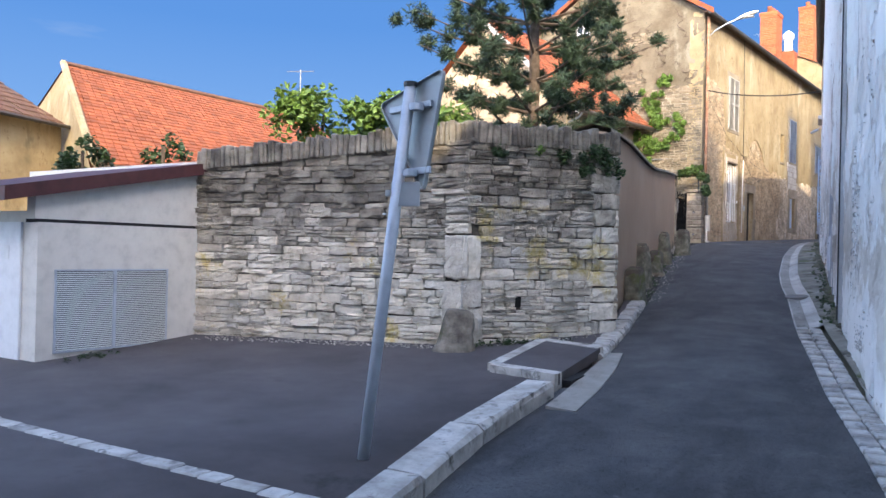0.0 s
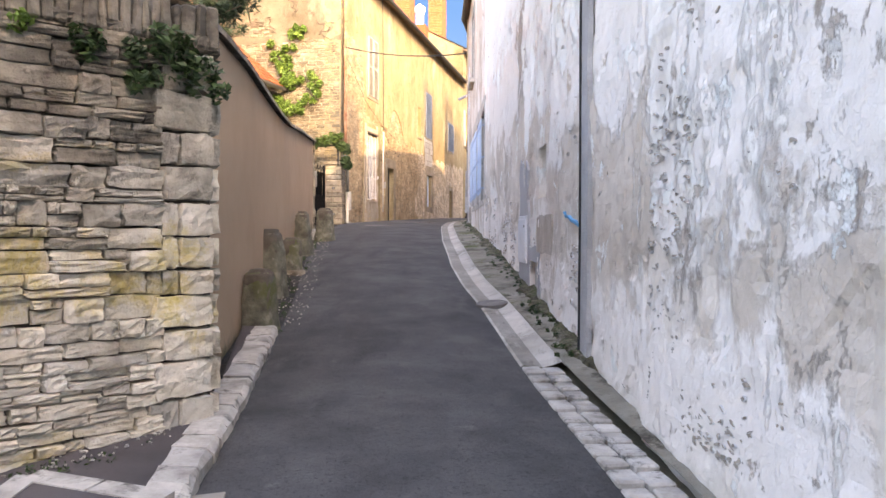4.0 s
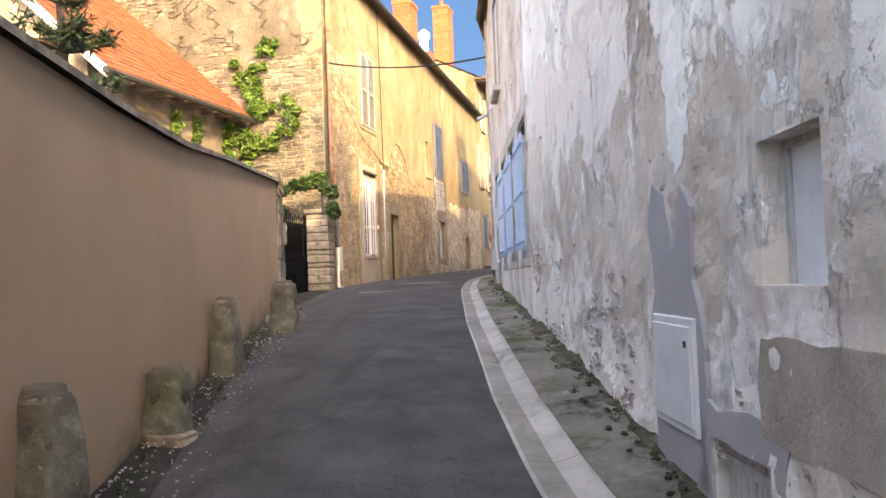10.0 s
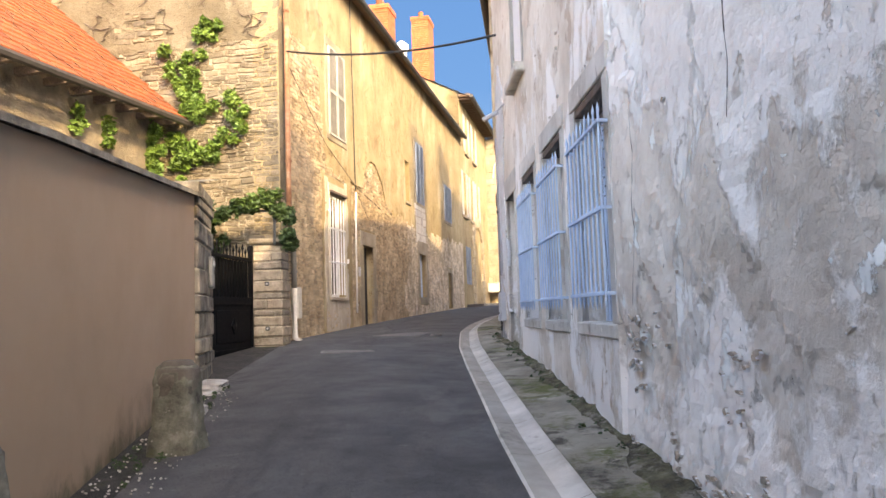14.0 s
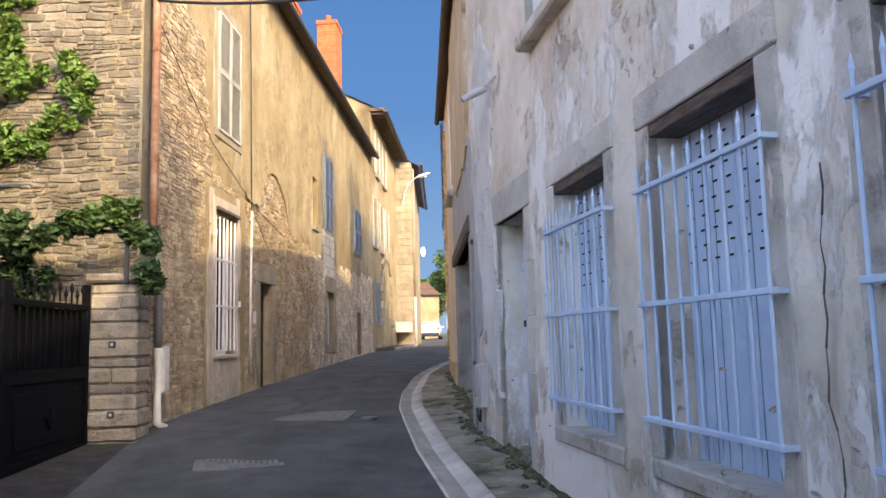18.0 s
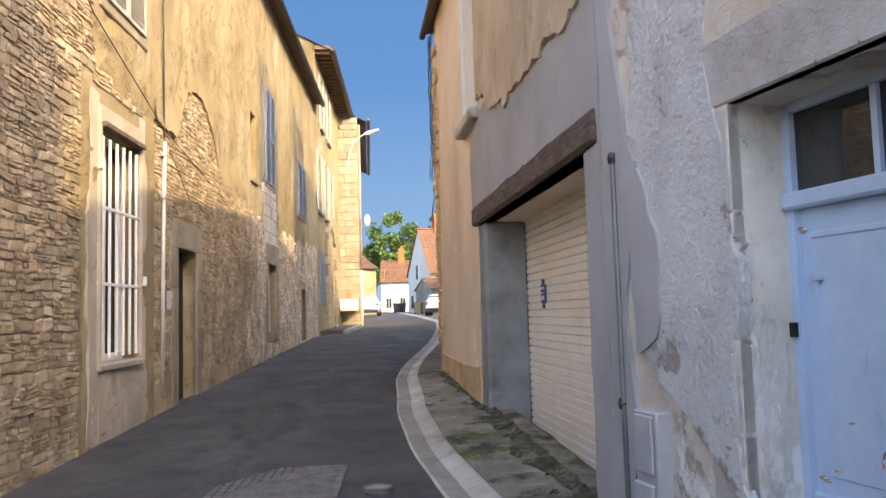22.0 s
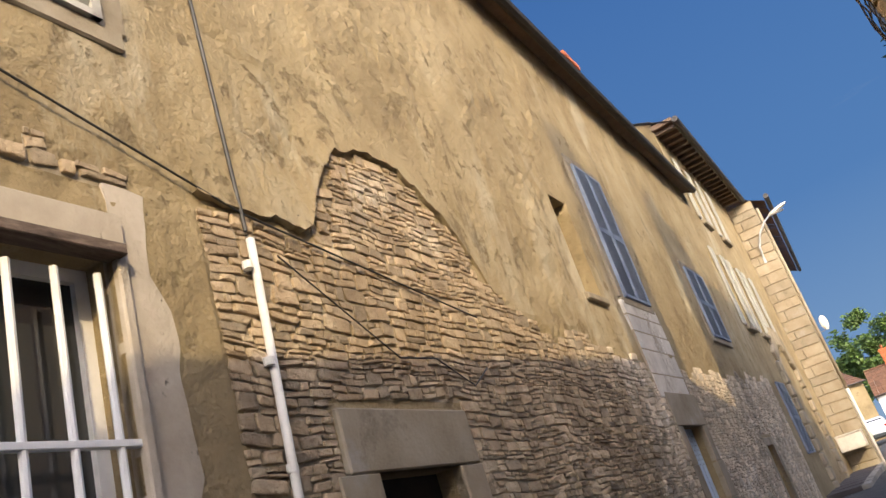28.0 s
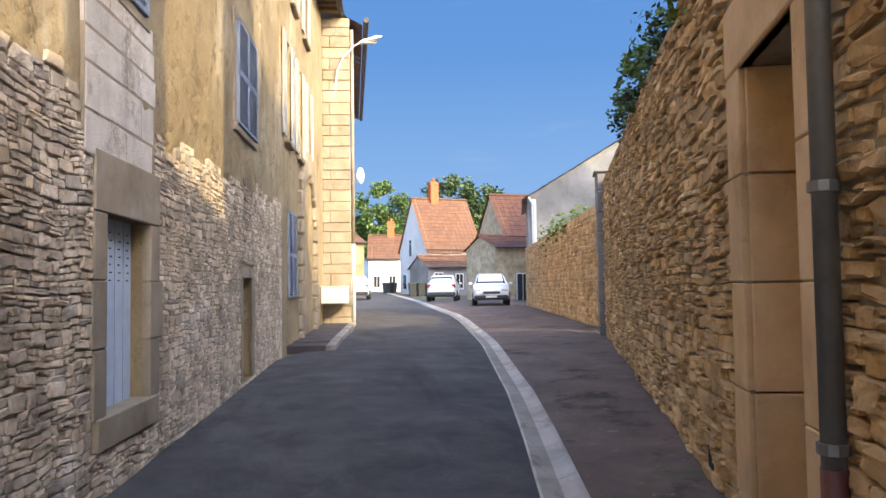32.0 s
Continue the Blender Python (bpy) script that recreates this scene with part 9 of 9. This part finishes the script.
def car(m, label, front=True, tint=CARWHITE):
    """A small high-built hatchback, 4.2 m long; y = 0 is its middle, its nose points to -y."""
    t = thing("car", m, label, "car", "parked cars")
    st = ((-2.08, 0.68, 0.42, 0.62, 0.66), (-1.95, 0.8, 0.3, 0.72, 0.78), (-1.6, 0.86, 0.26, 0.84, 0.9), (-1.0, 0.88, 0.26, 0.95, 1.0), (-0.75, 0.88, 0.26, 0.98, 1.08), (-0.1, 0.88, 0.26, 0.99, 1.5), (0.5, 0.88, 0.26, 1.0, 1.56),
          (1.2, 0.87, 0.26, 1.02, 1.5), (1.7, 0.85, 0.28, 1.03, 1.28), (1.98, 0.8, 0.34, 0.98, 1.02), (2.08, 0.7, 0.5, 0.85, 0.9))
    rings = []
    for y, w, zb, zm, zt in st:
        r = w * (0.74 if zt > 1.2 else 0.9)
        rings.append([(-w * 0.9, y, zb), (w * 0.9, y, zb), (w, y, zb + 0.12), (w, y, zm - 0.1), (w * 0.97, y, zm), (r, y, zt - 0.05), (r * 0.8, y, zt), (-r * 0.8, y, zt), (-r, y, zt - 0.05), (-w * 0.97, y, zm), (-w, y, zm - 0.1), (-w, y, zb + 0.12)])
    part("body", Shape().rings(rings), tint, t, smooth=False)
    part("windscreen", Shape().add([(-0.72, -0.82, 1.04), (0.72, -0.82, 1.04), (0.6, -0.14, 1.46), (-0.6, -0.14, 1.46)], [(0, 1, 2, 3)]), CARGLASS, t)
    part("rear_window", Shape().add([(-0.66, 1.86, 1.06), (0.66, 1.86, 1.06), (0.58, 1.48, 1.42), (-0.58, 1.48, 1.42)], [(0, 1, 2, 3)]), CARGLASS, t)
    for sx in (-1, 1):
        part("side_window", Shape().add([(sx * 0.872, -0.6, 1.02), (sx * 0.872, 1.5, 1.06), (sx * 0.7, 1.25, 1.42), (sx * 0.7, -0.05, 1.43)], [(0, 1, 2, 3)]), CARGLASS, t)
        for y in (-1.28, 1.28):
            w = part("wheel", Shape().tube([(sx * 0.66, y, 0.32), (sx * 0.9, y, 0.32)], 0.32, 18), RUBBER, t)
            part("rim", Shape().tube([(sx * 0.895, y, 0.32), (sx * 0.912, y, 0.32)], 0.2, 12), CHROME, w)
        part("headlight", Shape().box(sx * 0.62 - 0.15, sx * 0.62 + 0.15, -2.05, -1.85, 0.68, 0.8, 0.03), LAMPGLASS, t)
        part("tail_light", Shape().box(sx * 0.7 - 0.1, sx * 0.7 + 0.1, 1.95, 2.06, 0.78, 1.0, 0.02), REDLENS, t)
        part("mirror", Shape().box(sx * 0.98 - 0.09, sx * 0.98 + 0.09, -0.6, -0.5, 1.0, 1.12, 0.03), tint, t)
        part("roof_rail", Shape().tube([(sx * 0.58, -0.1, 1.56), (sx * 0.58, 1.2, 1.57)], 0.018, 6), CHROME, t)
    part("bumper", Shape().box(-0.8, 0.8, -2.14, -1.9, 0.3, 0.5, 0.05), PLASTICDARK, t)
    part("rear_bumper", Shape().box(-0.8, 0.8, 1.9, 2.14, 0.32, 0.55, 0.05), PLASTICDARK, t)
    part("grille", Shape().box(-0.4, 0.4, -2.11, -2.0, 0.56, 0.68, 0.02), PLASTICDARK, t)
    part("number_plate", Shape().box(-0.26, 0.26, -2.15, -2.13, 0.38, 0.48), PAPER, t)
    part("number_plate", Shape().box(-0.26, 0.26, 2.13, 2.15, 0.6, 0.7), PAPER, t)
    return t


car(pose(9.75, 68.2, ground_z(68) + 0.08, 0, 0, -14), "white compact car parked nose towards the lane")
car(pose(9.2, 76.7, ground_z(76.7) + 0.06, 0, 0, 164), "white hatchback parked with its tail to the lane")
car(pose(4.75, 84.2, ground_z(84) + 0.06, 0, 0, 172), "white hatchback parked at the far kerb")
for k, (x, y) in enumerate(((9.9, 92.0), (10.6, 92.2), (11.3, 92.0), (9.9, 107), (10.6, 107.3))):
    t = thing("wheelie_bin", pose(x, y, ground_z(y) + 0.03, 0, 0, 12 * k), "dark green plastic wheelie bin", "bin", "wheelie bins")
    part("tub", Shape().rings([[(sx * w, sy * w, z) for sx, sy in ((-1, -1), (1, -1), (1, 1), (-1, 1))] for z, w in ((0.05, 0.22), (0.95, 0.3))]), PLASTICDARK, t)
    part("lid", Shape().box(-0.33, 0.33, -0.33, 0.33, 0.95, 1.06, 0.03), PLASTICDARK, t)
    part("wheel", Shape().tube([(-0.26, 0.24, 0.08), (0.26, 0.24, 0.08)], 0.08, 10), RUBBER, t)

# right: post, doorway and pipe in the rough garden wall
pp = block_pillar("gate_post", pose(6.05, 46.0, 0.9, 0, 0, -20), 0.62, 0.7, 4.2, (0.4, 0.6), "slim pale cement gate post at the wall end", 0.06, GREYHOUSE, 15)
a, b, c, d = BLIND[:4]
surround(R4, BLIND, 0.3, 0.4, 0.0, BROWNASH, 0.02, "tall dressed blocks framing the blind doorway", 5, 14)
bd = thing("blind_doorway", R4.copy(), "deep walled-up doorway with two slanting iron bars", "doorway")
part("infill", Shape().box(a, b, 0.42, 0.48, c, d), BROWNASH, bd)
zz = c
for k in range(5):
    part("reveal_block", Shape().box(a, a + 0.03, 0.02, 0.42, zz + 0.006, zz + (d - c) / 5 - 0.006, 0.006), BROWNASH, bd)
    zz += (d - c) / 5
for k in range(2):
    part("iron_bar", Shape().tube([(a + 0.02, 0.28, 3.02 + 0.2 * k), (b - 0.02, 0.12, 3.22 + 0.2 * k)], 0.013, 6), RUST, bd)
part("slot", Shape().box(a - 1.15, a - 1.0, -0.03, 0.1, 1.35, 1.72), SHADEBLACK, bd)
px_ = L4 - 1.13
downpipe(R4, [(px_, -0.09, 6.5), (px_, -0.09, 2.05)], 0.046, ZINC, "grey zinc downpipe with a dark red iron foot", REDSTEEL, [(3.05, px_, -0.09), (2.12, px_, -0.09)], [(px_, -0.09, 2.05), (px_, -0.09, 1.1)])
for k in range(9):
    t = thing("wall_top_plant", R4 @ Matrix.Translation((L4 - 1.6 - 1.1 * k + rg.uniform(-0.3, 0.3), 0.1, 4.95)), "green shrub growing from the wall top", "plant", "wall top plants")
    foliage("leaves", rg, [((rg.uniform(-0.35, 0.35), rg.uniform(-0.2, 0.1), rg.uniform(-0.1, 0.4)), 0.2) for _ in range(7)], 45, 0.05, LEAF if k % 2 else LEAFDARK, t)
    part("stem", Shape().tube([(0, 0.1, -0.2), (0, 0, 0.3)], 0.012, 5), BARK, t)
for k in range(3):
    t = thing("garden_bush", pose(8.7 + 0.55 * k, 53 + 2.6 * k, 4.3), "sunlit green bush behind the garden wall", "shrub", "garden shrubs")
    foliage("leaves", rg, [((rg.uniform(-0.7, 0.7), rg.uniform(-0.5, 0.5), rg.uniform(-0.6, 0.8)), 0.4) for _ in range(10)], 45, 0.09, LEAF, t)
    part("stem", Shape().tube([(0, 0, -3), (0, 0, 0.3)], 0.03, 5), BARK, t)
# ragged stone corner of the ochre house with its trailing vine
cv = thing("trailing_vine", R3.copy(), "dry trailing vine down the ragged house corner", "climbing plant")
for k in range(6):
    pts, xx = [], rg.uniform(-0.14, 0.02)
    for z in np.linspace(6.6, rg.uniform(3.4, 4.6), 16):
        xx += rg.uniform(-0.04, 0.04)
        pts.append((xx - 0.04, -0.05 + rg.uniform(-0.04, 0.02), float(z)))
    part("stem", Shape().tube(pts, 0.007, 4), BARK, cv)

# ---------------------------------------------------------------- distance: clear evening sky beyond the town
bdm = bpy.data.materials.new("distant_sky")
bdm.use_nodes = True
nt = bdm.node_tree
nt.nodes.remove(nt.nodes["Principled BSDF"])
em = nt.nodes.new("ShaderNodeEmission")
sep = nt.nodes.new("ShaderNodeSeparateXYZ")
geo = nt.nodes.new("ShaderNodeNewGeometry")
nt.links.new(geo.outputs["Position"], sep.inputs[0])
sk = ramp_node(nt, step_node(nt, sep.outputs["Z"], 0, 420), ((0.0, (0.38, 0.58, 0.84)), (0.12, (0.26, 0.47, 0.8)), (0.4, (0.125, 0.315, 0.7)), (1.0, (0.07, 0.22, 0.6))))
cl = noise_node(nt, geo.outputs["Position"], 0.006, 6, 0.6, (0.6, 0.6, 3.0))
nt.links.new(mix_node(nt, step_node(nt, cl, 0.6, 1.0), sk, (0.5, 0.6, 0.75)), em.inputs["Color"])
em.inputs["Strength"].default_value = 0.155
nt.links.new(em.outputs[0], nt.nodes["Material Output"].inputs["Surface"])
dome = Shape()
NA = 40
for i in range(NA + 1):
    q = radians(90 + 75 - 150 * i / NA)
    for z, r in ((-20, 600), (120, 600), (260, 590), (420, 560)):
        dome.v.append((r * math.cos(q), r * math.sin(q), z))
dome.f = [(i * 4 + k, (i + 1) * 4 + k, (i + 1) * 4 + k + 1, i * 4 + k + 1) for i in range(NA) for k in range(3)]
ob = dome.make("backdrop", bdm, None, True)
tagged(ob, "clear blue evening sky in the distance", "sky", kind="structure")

# ---------------------------------------------------------------- rubble faces
col = thing("dressed_stone_column", FA.copy(), "pale dressed stone blocks over the side door", "stonework", kind="structure")
r2 = random.Random(77)
z, k = 3.6, 0
while z < 4.82:
    h = r2.uniform(0.2, 0.32)
    cut = r2.choice((12.25, 12.6, 12.95))
    for x0, x1 in ((11.84 + r2.uniform(-0.06, 0.06), cut), (cut, 13.28 + r2.uniform(-0.06, 0.06))):
        part("block", Shape().box(x0 + 0.004, x1 - 0.004, -0.012 - r2.uniform(0, 0.008), 0.05, z + 0.004, min(z + h, 4.86) - 0.004, 0.01), PALESTONE, col)
    z += h
rng = random.Random(50)
rects = courses(rng, 1.12, 20.95, 0.8, 6.9, (0.045, 0.105), (0.06, 0.22), fh, 0.006, rubble_top, 0.5)
near = [r for r in rects if 5.0 < r[0] < 9.3 and r[2] < 2.5][:300]
ns = set(near)
stones_joined("rubble_stonework", rng, [r for r in rects if r not in ns and r[0] < 10.5 + 1.2 * noise.noise((r[2] * 0.8, 4, 0))], FA, RUBBLE, (0.002, 0.014), "weathered rubble limestone courses of the house front")
stones_joined("rubble_stonework", rng, [r for r in rects if r not in ns and r[0] >= 10.5 + 1.2 * noise.noise((r[2] * 0.8, 4, 0))], FA, PALERUBBLE, (0.003, 0.016), "paler grey limestone courses of the house front")
RUB_UNITS = [stone_unit(rng, "stone", RUBBLE) for _ in range(10)]
rub = thing("rubble_blocks", FA.copy(), "rough rubble limestone blocks in the house front", "wall", kind="structure")
for r in near:
    wz = 0.03 * noise.noise(((r[0] + r[1]) * 0.55, (r[2] + r[3]) * 0.45, 3.0))
    lay(Matrix(), (r[0], r[1], r[2] + wz, r[3] + wz), RUB_UNITS, rng.uniform(0.004, 0.014), rub, tilt=0.09)
# broken lip of the plaster above the bare stones
lipx = np.arange(5.02, 8.25, 0.045)
lip = Shape()
for i, x in enumerate(lipx):
    x = float(x)
    z = lerp_line(RUB_TOP, x) + 0.05 * noise.noise((x * 6, 1, 0)) + 0.03 * noise.noise((x * 17, 2, 0))
    d = 0.036 * min(1, (8.3 - x) / 0.7)
    lip.v += [(x, 0.02, z), (x, -d + 0.006 * noise.noise((x * 13, 5, 0)), z + 0.006), (x, -d * 0.5, z + 0.16 + 0.05 * noise.noise((x * 3, 9, 0))), (x, 0.006, z + 0.5)]
    if i:
        o = 4 * i
        lip.f += [(o - 4 + k, o + k, o + k + 1, o - 3 + k) for k in range(3)]
ob = lip.make("plaster_edge", YPLASTER)
ob.matrix_world = FA
tagged(ob, "broken edge of the yellow plaster above bare rubble", "plaster edge", kind="structure")
rects = courses(rng, 0.02, GW - 0.02, 0.2, 9.0, (0.055, 0.12), (0.1, 0.3), [(GWIN[0] - 0.15, GWIN[1] + 0.15, GWIN[2] - 0.15, GWIN[3] + 0.15)], 0.008, lambda x: 8.6, 0.3)
rects = [r for r in rects if gable_bare((r[0] + r[1]) / 2, r[3]) or (r[2] > 6.6 and noise.noise((r[0] * 0.5, r[2] * 0.6, 4.4)) > 0.12)]
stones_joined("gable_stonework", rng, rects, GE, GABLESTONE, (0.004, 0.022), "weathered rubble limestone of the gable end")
rects = courses(rng, 0.02, L4 - 0.03, 1.0, 6.6, (0.055, 0.13), (0.12, 0.38), [(BLIND[0] - 0.3, BLIND[1] + 0.3, 0, 4.32)], 0.012, lambda x: R4TOP(x) - 0.02, 0.35)
near = [r for r in rects if r[0] > L4 - 4.6 and r[2] < 4.2][:300]
ns = set(near)
stones_joined("garden_wall_stonework", rng, [r for r in rects if r not in ns], R4, BROWNSTONE, (0.01, 0.05), "warm rubble limestone of the garden wall")
BR_UNITS = [stone_unit(rng, "stone", BROWNSTONE) for _ in range(10)]
gw = thing("garden_wall_blocks", R4.copy(), "warm rough stones of the tall garden wall", "wall", kind="structure")
for r in near:
    wz = 0.03 * noise.noise(((r[0] + r[1]) * 0.55, (r[2] + r[3]) * 0.45, 3.0))
    lay(Matrix(), (r[0], r[1], r[2] + wz, r[3] + wz), BR_UNITS, rng.uniform(0.02, 0.06), gw, tilt=0.08)
# big ragged stones on the house corner by the downpipe
crn = thing("corner_stones", Matrix(), "ragged bare corner stones of the ochre house", "wall", kind="structure")
z = 1.7
while z < 6.3:
    h = rng.uniform(0.09, 0.24)
    w = rng.uniform(0.15, 0.5) * (0.55 + 0.45 * math.sin(z * 2.3) ** 2)
    n = rng.choice((1, 2))
    for k in range(n):
        lay(R3, (-0.05 + (w + 0.05) * k / n, -0.05 + (w + 0.05) * (k + 1) / n - 0.012, z, z + h - 0.015), BR_UNITS, rng.uniform(0.025, 0.06), crn, tilt=0.06)
    lay(R4, (L4 - 0.3, L4 + 0.03, z, z + h - 0.015), BR_UNITS, rng.uniform(0.04, 0.07), crn, tilt=0.04)
    z += h
rects = courses(rng, 0.0, 13.0, 1.2, 10.2, (0.2, 0.34), (0.4, 0.9), [], 0.02)
stones_joined("third_house_stonework", rng, rects, PB, ASHLAR, (0.004, 0.012), "pale squared stone of the third house", wavy=0.0)
stones_joined("far_wall_stonework", rng, courses(rng, 0.1, L5 - 0.1, 1.4, 4.7, (0.1, 0.18), (0.2, 0.5), [], 0.02, lambda x: 4.45 + 0.2 * x / L5), R5, BROWNSTONE, (0.01, 0.04), "sunlit rubble of the far garden wall")
# stones showing where the plaster has come off


def flaking(m, n, x0, x1, foot, reach, mat, label, seed, keep=0.0, size=(0.015, 0.07)):
    """Many small broken edges of old plaster: flat patches painted as shaded pits, each with a pale lit lower rim."""
    r2 = random.Random(seed)
    pits, rims = Shape(), Shape()
    for _ in range(n):
        x = r2.uniform(x0, x1)
        z = foot(x) + reach * r2.random() ** 1.7
        if noise.noise((x * 1.3, z * 1.7, seed)) + 0.4 * noise.noise((x * 5, z * 5, seed + 3)) < keep:
            continue
        w, h = r2.uniform(*size), r2.uniform(*size) * 0.42
        ang = r2.uniform(-0.5, 0.5)
        c, s_ = math.cos(ang), math.sin(ang)
        # pale patch set lower as the lit edge, dark one as the shade
        for sh, f, y, dz in ((rims, 1.25, -0.0025, -0.35), (pits, 1.0, -0.005, 0.0)):
            pts = []
            for q in range(9):
                a_ = 2 * math.pi * q / 9
                u, v = w * f * math.cos(a_) * r2.uniform(0.55, 1.15), h * f * math.sin(a_) * r2.uniform(0.45, 1.2) + h * dz
                pts.append((x + u * c - v * s_, z + u * s_ + v * c))
            sh.prism(pts, y, 0.012)
    for sh, mt, nm in ((pits, mat, "painted_plaster_pits"), (rims, LIMEWASH, "painted_lit_rims")):
        ob = sh.make(nm, mt)
        ob.matrix_world = m
        tagged(ob, label if mt is mat else "pale rims painted as lit edges of the flaking plaster", "plaster", kind="stuff")


flaking(R1, 1100, 0.2, L1 - 1.5, lambda x: ground_z(16.3 - 10.3 * x / L1) + 0.1, 0.85, CEMENTDARK, "plaster pits at the wall foot, their depth painted dark", 3, 0.12, (0.012, 0.045))
flaking(R1, 300, 0.2, L1 - 0.2, lambda x: ground_z(16.3 - 10.3 * x / L1) + 0.8, 4.5, CEMENTDARK, "small broken edges of the old plaster, their relief painted", 11, 0.2, (0.01, 0.035))
flaking(R0, 800, 0.1, 1.7, lambda x: ground_z(5.0) + 0.25, 3.0, CEMENTTAN, "pitted patch of broken plaster, its relief painted", 17, 0.05, (0.007, 0.028))
flaking(R2, 300, 0.1, L2 - 0.1, lambda x: ground_z(20.0) + 0.1, 3.8, CEMENTDARK, "small broken edges of the old plaster, their relief painted", 23, 0.15, (0.008, 0.03))
